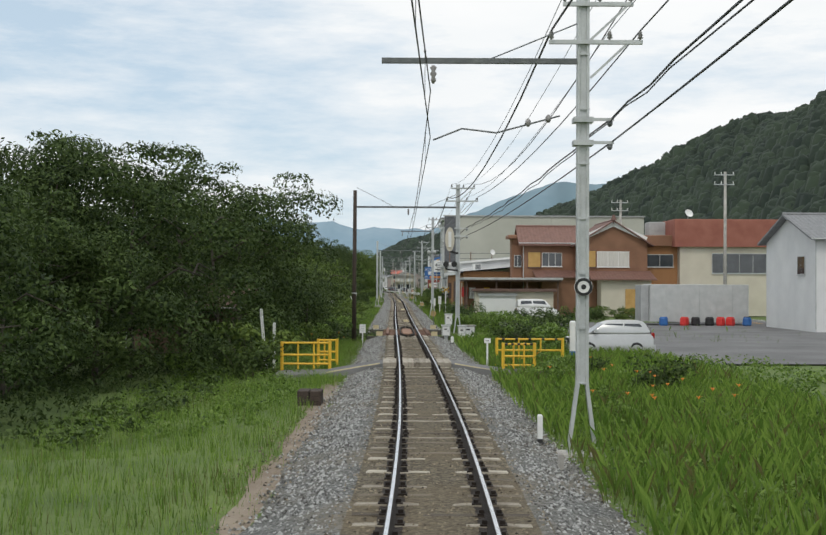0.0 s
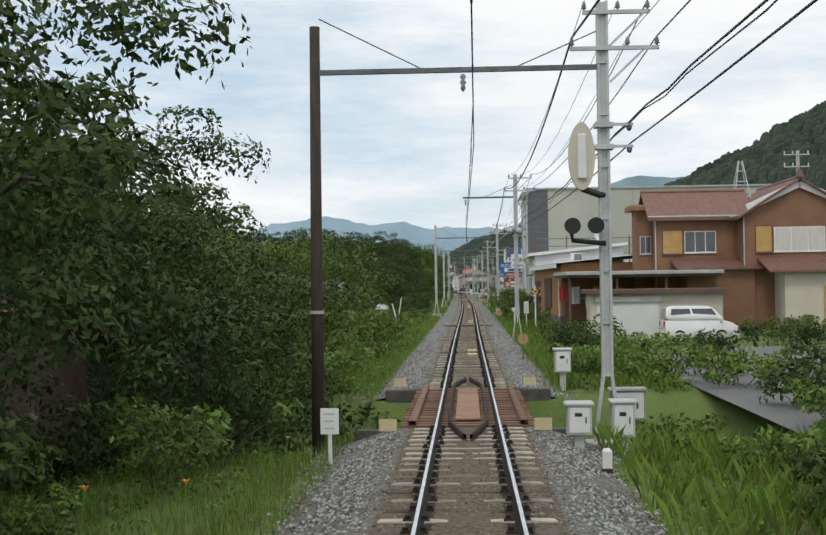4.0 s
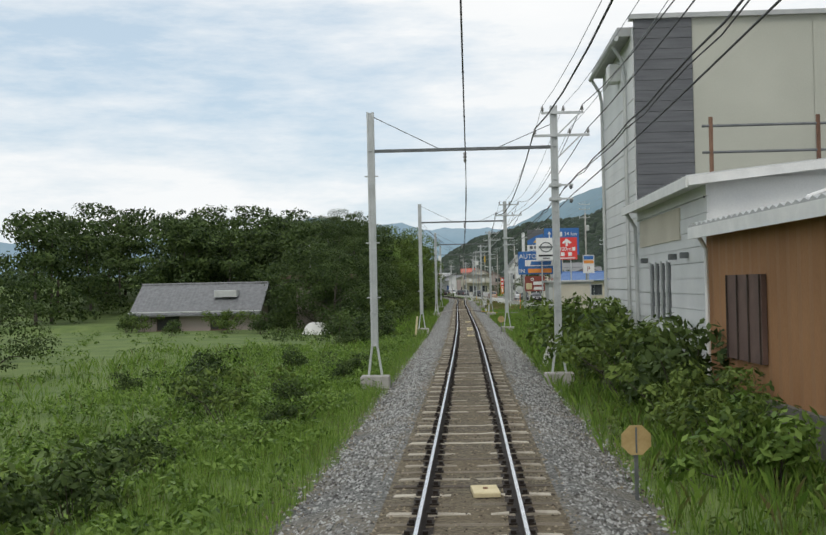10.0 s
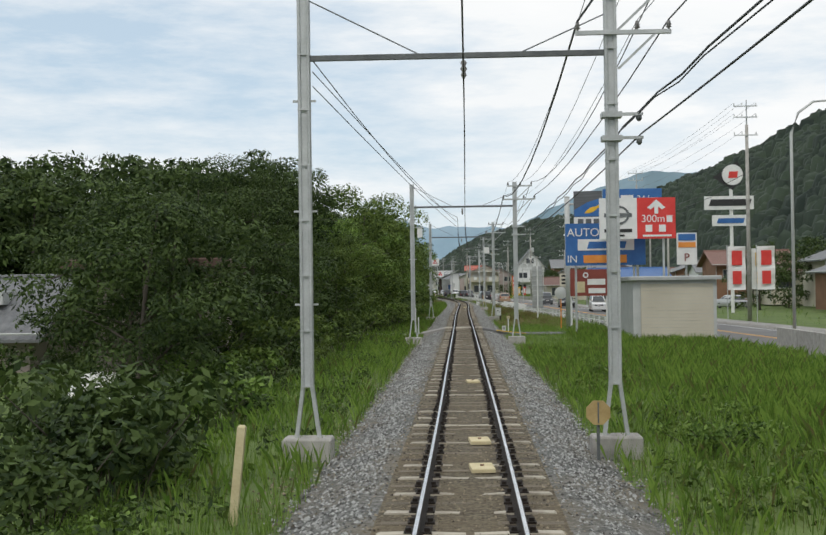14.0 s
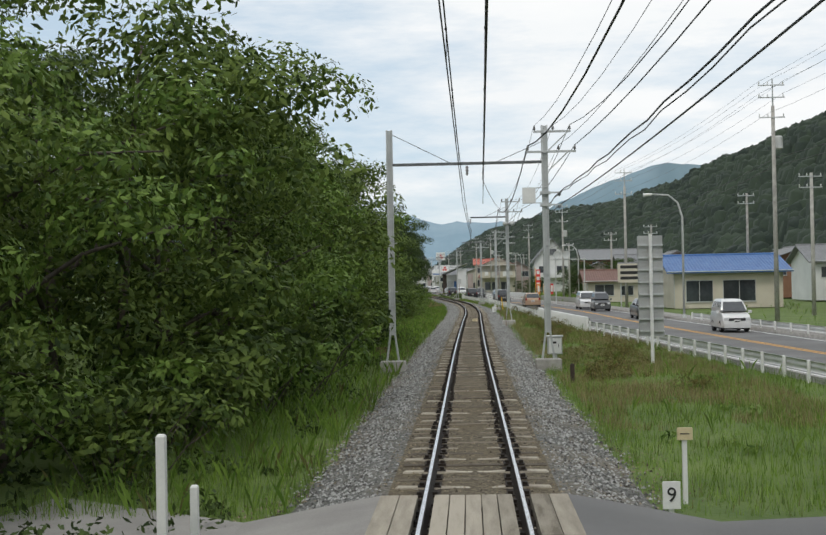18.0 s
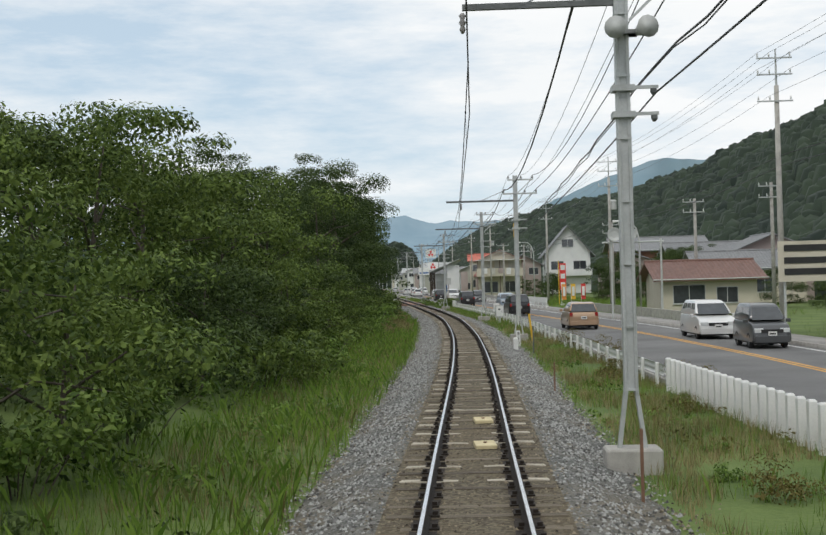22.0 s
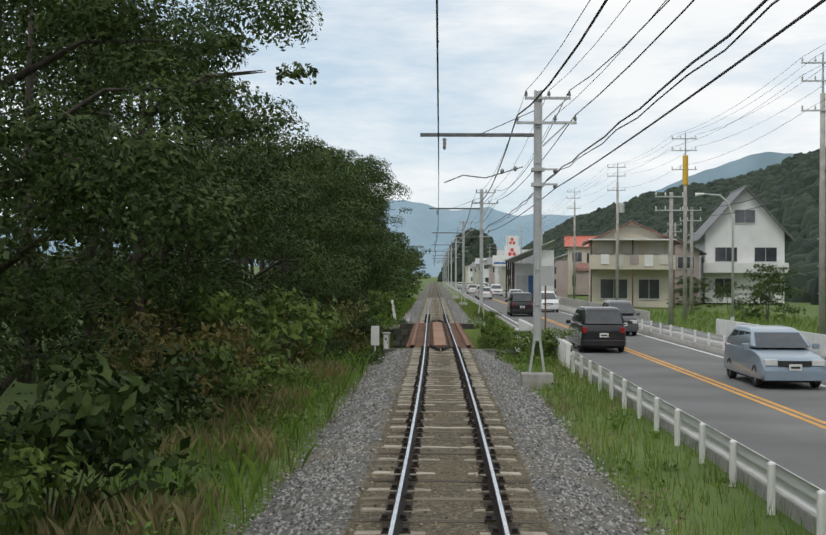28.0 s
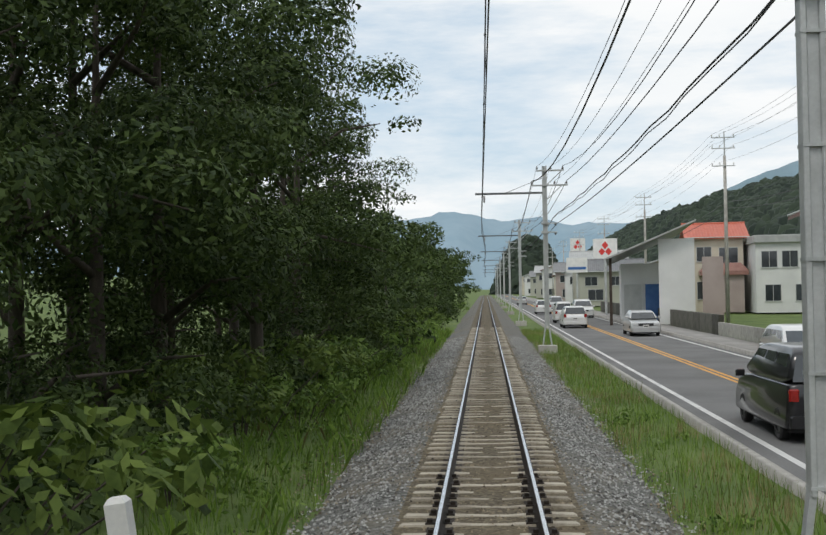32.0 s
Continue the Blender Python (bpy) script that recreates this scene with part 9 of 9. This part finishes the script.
part("plate", Build().box(-0.75, -0.02, 5.45, -0.32, 0.02, 5.95, 0.005), WHITE, fl)
for z in (5.45, 5.95):
    part("rod", Build().tube([(-0.75, 0, z), (0, 0, z)], 0.015, sides=5), STEEL, fl)
for y, h in ((102.2, 5.6), (299.3, 6.6)):
    for s in (-1, 1):
        t = thing("loudspeaker", "grey horn loudspeaker on a pole", "loudspeaker", "horn loudspeakers", at=at_track(y, 2.5, h - 0.4))
        part("horn", Build().tube([(s * 0.15, -0.1, 0), (s * 0.2, -0.35, 0.0), (s * 0.24, -0.5, 0.0)], 0.06, 0.17, 12), LIGHT_GREY, t, smooth=True)
        part("clamp", Build().box(-0.16, -0.16, -0.03, 0.16, 0.16, 0.03), STEEL, t)

# cream plates lying between the rails, and some junk
for y in (68.0 + 16, 86.6, 121.0, 124.2, 171.5, 179.6, 182.6, 195.0, 300.2, 303.6):
    p = thing("track_plate", "flat cream-painted plate between the rails", "plate", "plates between the rails", at=at_track(y, 0.18, -0.09, 4))
    part("plate", Build().box(-0.17, -0.3, -0.06, 0.17, 0.3, 0.0, 0.012), CREAM, p)
    part("bolt_head", Build().lathe([(0.03, 0), (0.03, 0.02)], (0, 0, 0.0), 6), RUST, p)
junk = thing("timber_stack", "dark stack of old sleepers beside the ballast", "timber", at=at_track(29.4, -2.75, -0.46))
for i in range(3):
    for j in range(2):
        part("baulk", Build().box(-0.3 + j * 0.3, -0.4, i * 0.12, -0.02 + j * 0.3, 0.4, 0.115 + i * 0.12, 0.012), DARK_WOOD, junk)
cul = thing("drain_pipe", "rusty basket and dark culvert mouth in the bank", "culvert", at=at_track(267.5, -2.9, -0.75))
part("headwall", Build().box(-0.7, -0.2, -0.3, 0.7, 0.2, 0.35, 0.04), STONEWORK, cul)
for k in range(7):
    part("rusty_bar", Build().tube([(-0.9 + k * 0.09, -0.3, 0.0), (-0.75 + k * 0.09, -0.3, 0.75)], 0.018, sides=5), RUST, cul)

# orange day lilies in the weeds
rng = random.Random(12)
for i in range(26):
    y, d = (rng.uniform(22, 36), rng.uniform(3.2, 6.0)) if i < 20 else (rng.uniform(52, 75), rng.uniform(-5.0, -2.8))
    t = thing("lily", "orange day lily among the weeds", "flower", "orange flowers in the weeds", at=at_track(y, d, ground_z(y, d)))
    h = rng.uniform(0.65, 1.0)
    part("stem", Build().tube([(0, 0, 0), (0.03, 0, h * 0.6), (0.06, 0.02, h)], 0.008, sides=4), GRASS, t)
    fb = Build()
    for k in range(6):
        a = k * math.pi / 3
        fb.poly([(0.06, 0.02, h), (0.06 + 0.035 * math.cos(a - 0.4), 0.02 + 0.035 * math.sin(a - 0.4), h + 0.05), (0.06 + 0.085 * math.cos(a), 0.02 + 0.085 * math.sin(a), h + 0.06), (0.06 + 0.035 * math.cos(a + 0.4), 0.02 + 0.035 * math.sin(a + 0.4), h + 0.05)])
    part("petals", fb, FLOWER, t)

# boulders on the slopes of the gully
rng = random.Random(44)
for i in range(34):
    y, d = rng.uniform(417, 444), rng.choice((-1, 1)) * rng.uniform(1.6, 3.8)
    if 419.5 < y < 440.5 and rng.random() < 0.6:
        y = rng.choice((rng.uniform(416.5, 420), rng.uniform(440, 444)))
    b = Build()
    s = rng.uniform(0.18, 0.42)
    for lvl, rad in ((-0.5, 0.75), (-0.1, 1.0), (0.35, 0.85), (0.6, 0.4)):
        for k_ in range(7):
            a = 2 * math.pi * k_ / 7
            f = s * rad * rng.uniform(0.8, 1.15)
            b.v.append((f * math.cos(a), f * math.sin(a) * 0.85, s * lvl * rng.uniform(0.8, 1.1)))
    for r_ in range(3):
        b.f += [(r_ * 7 + k_, r_ * 7 + (k_ + 1) % 7, r_ * 7 + 7 + (k_ + 1) % 7, r_ * 7 + 7 + k_) for k_ in range(7)]
    b.f.append(tuple(range(21, 28)))
    tagged(part("boulder", b, STONEWORK, at=at_track(y, d, ground_z(y, d) + 0.06, rng.uniform(0, 360))), "mossy grey boulder on the gully's slope", "rock", "boulders in the gully")
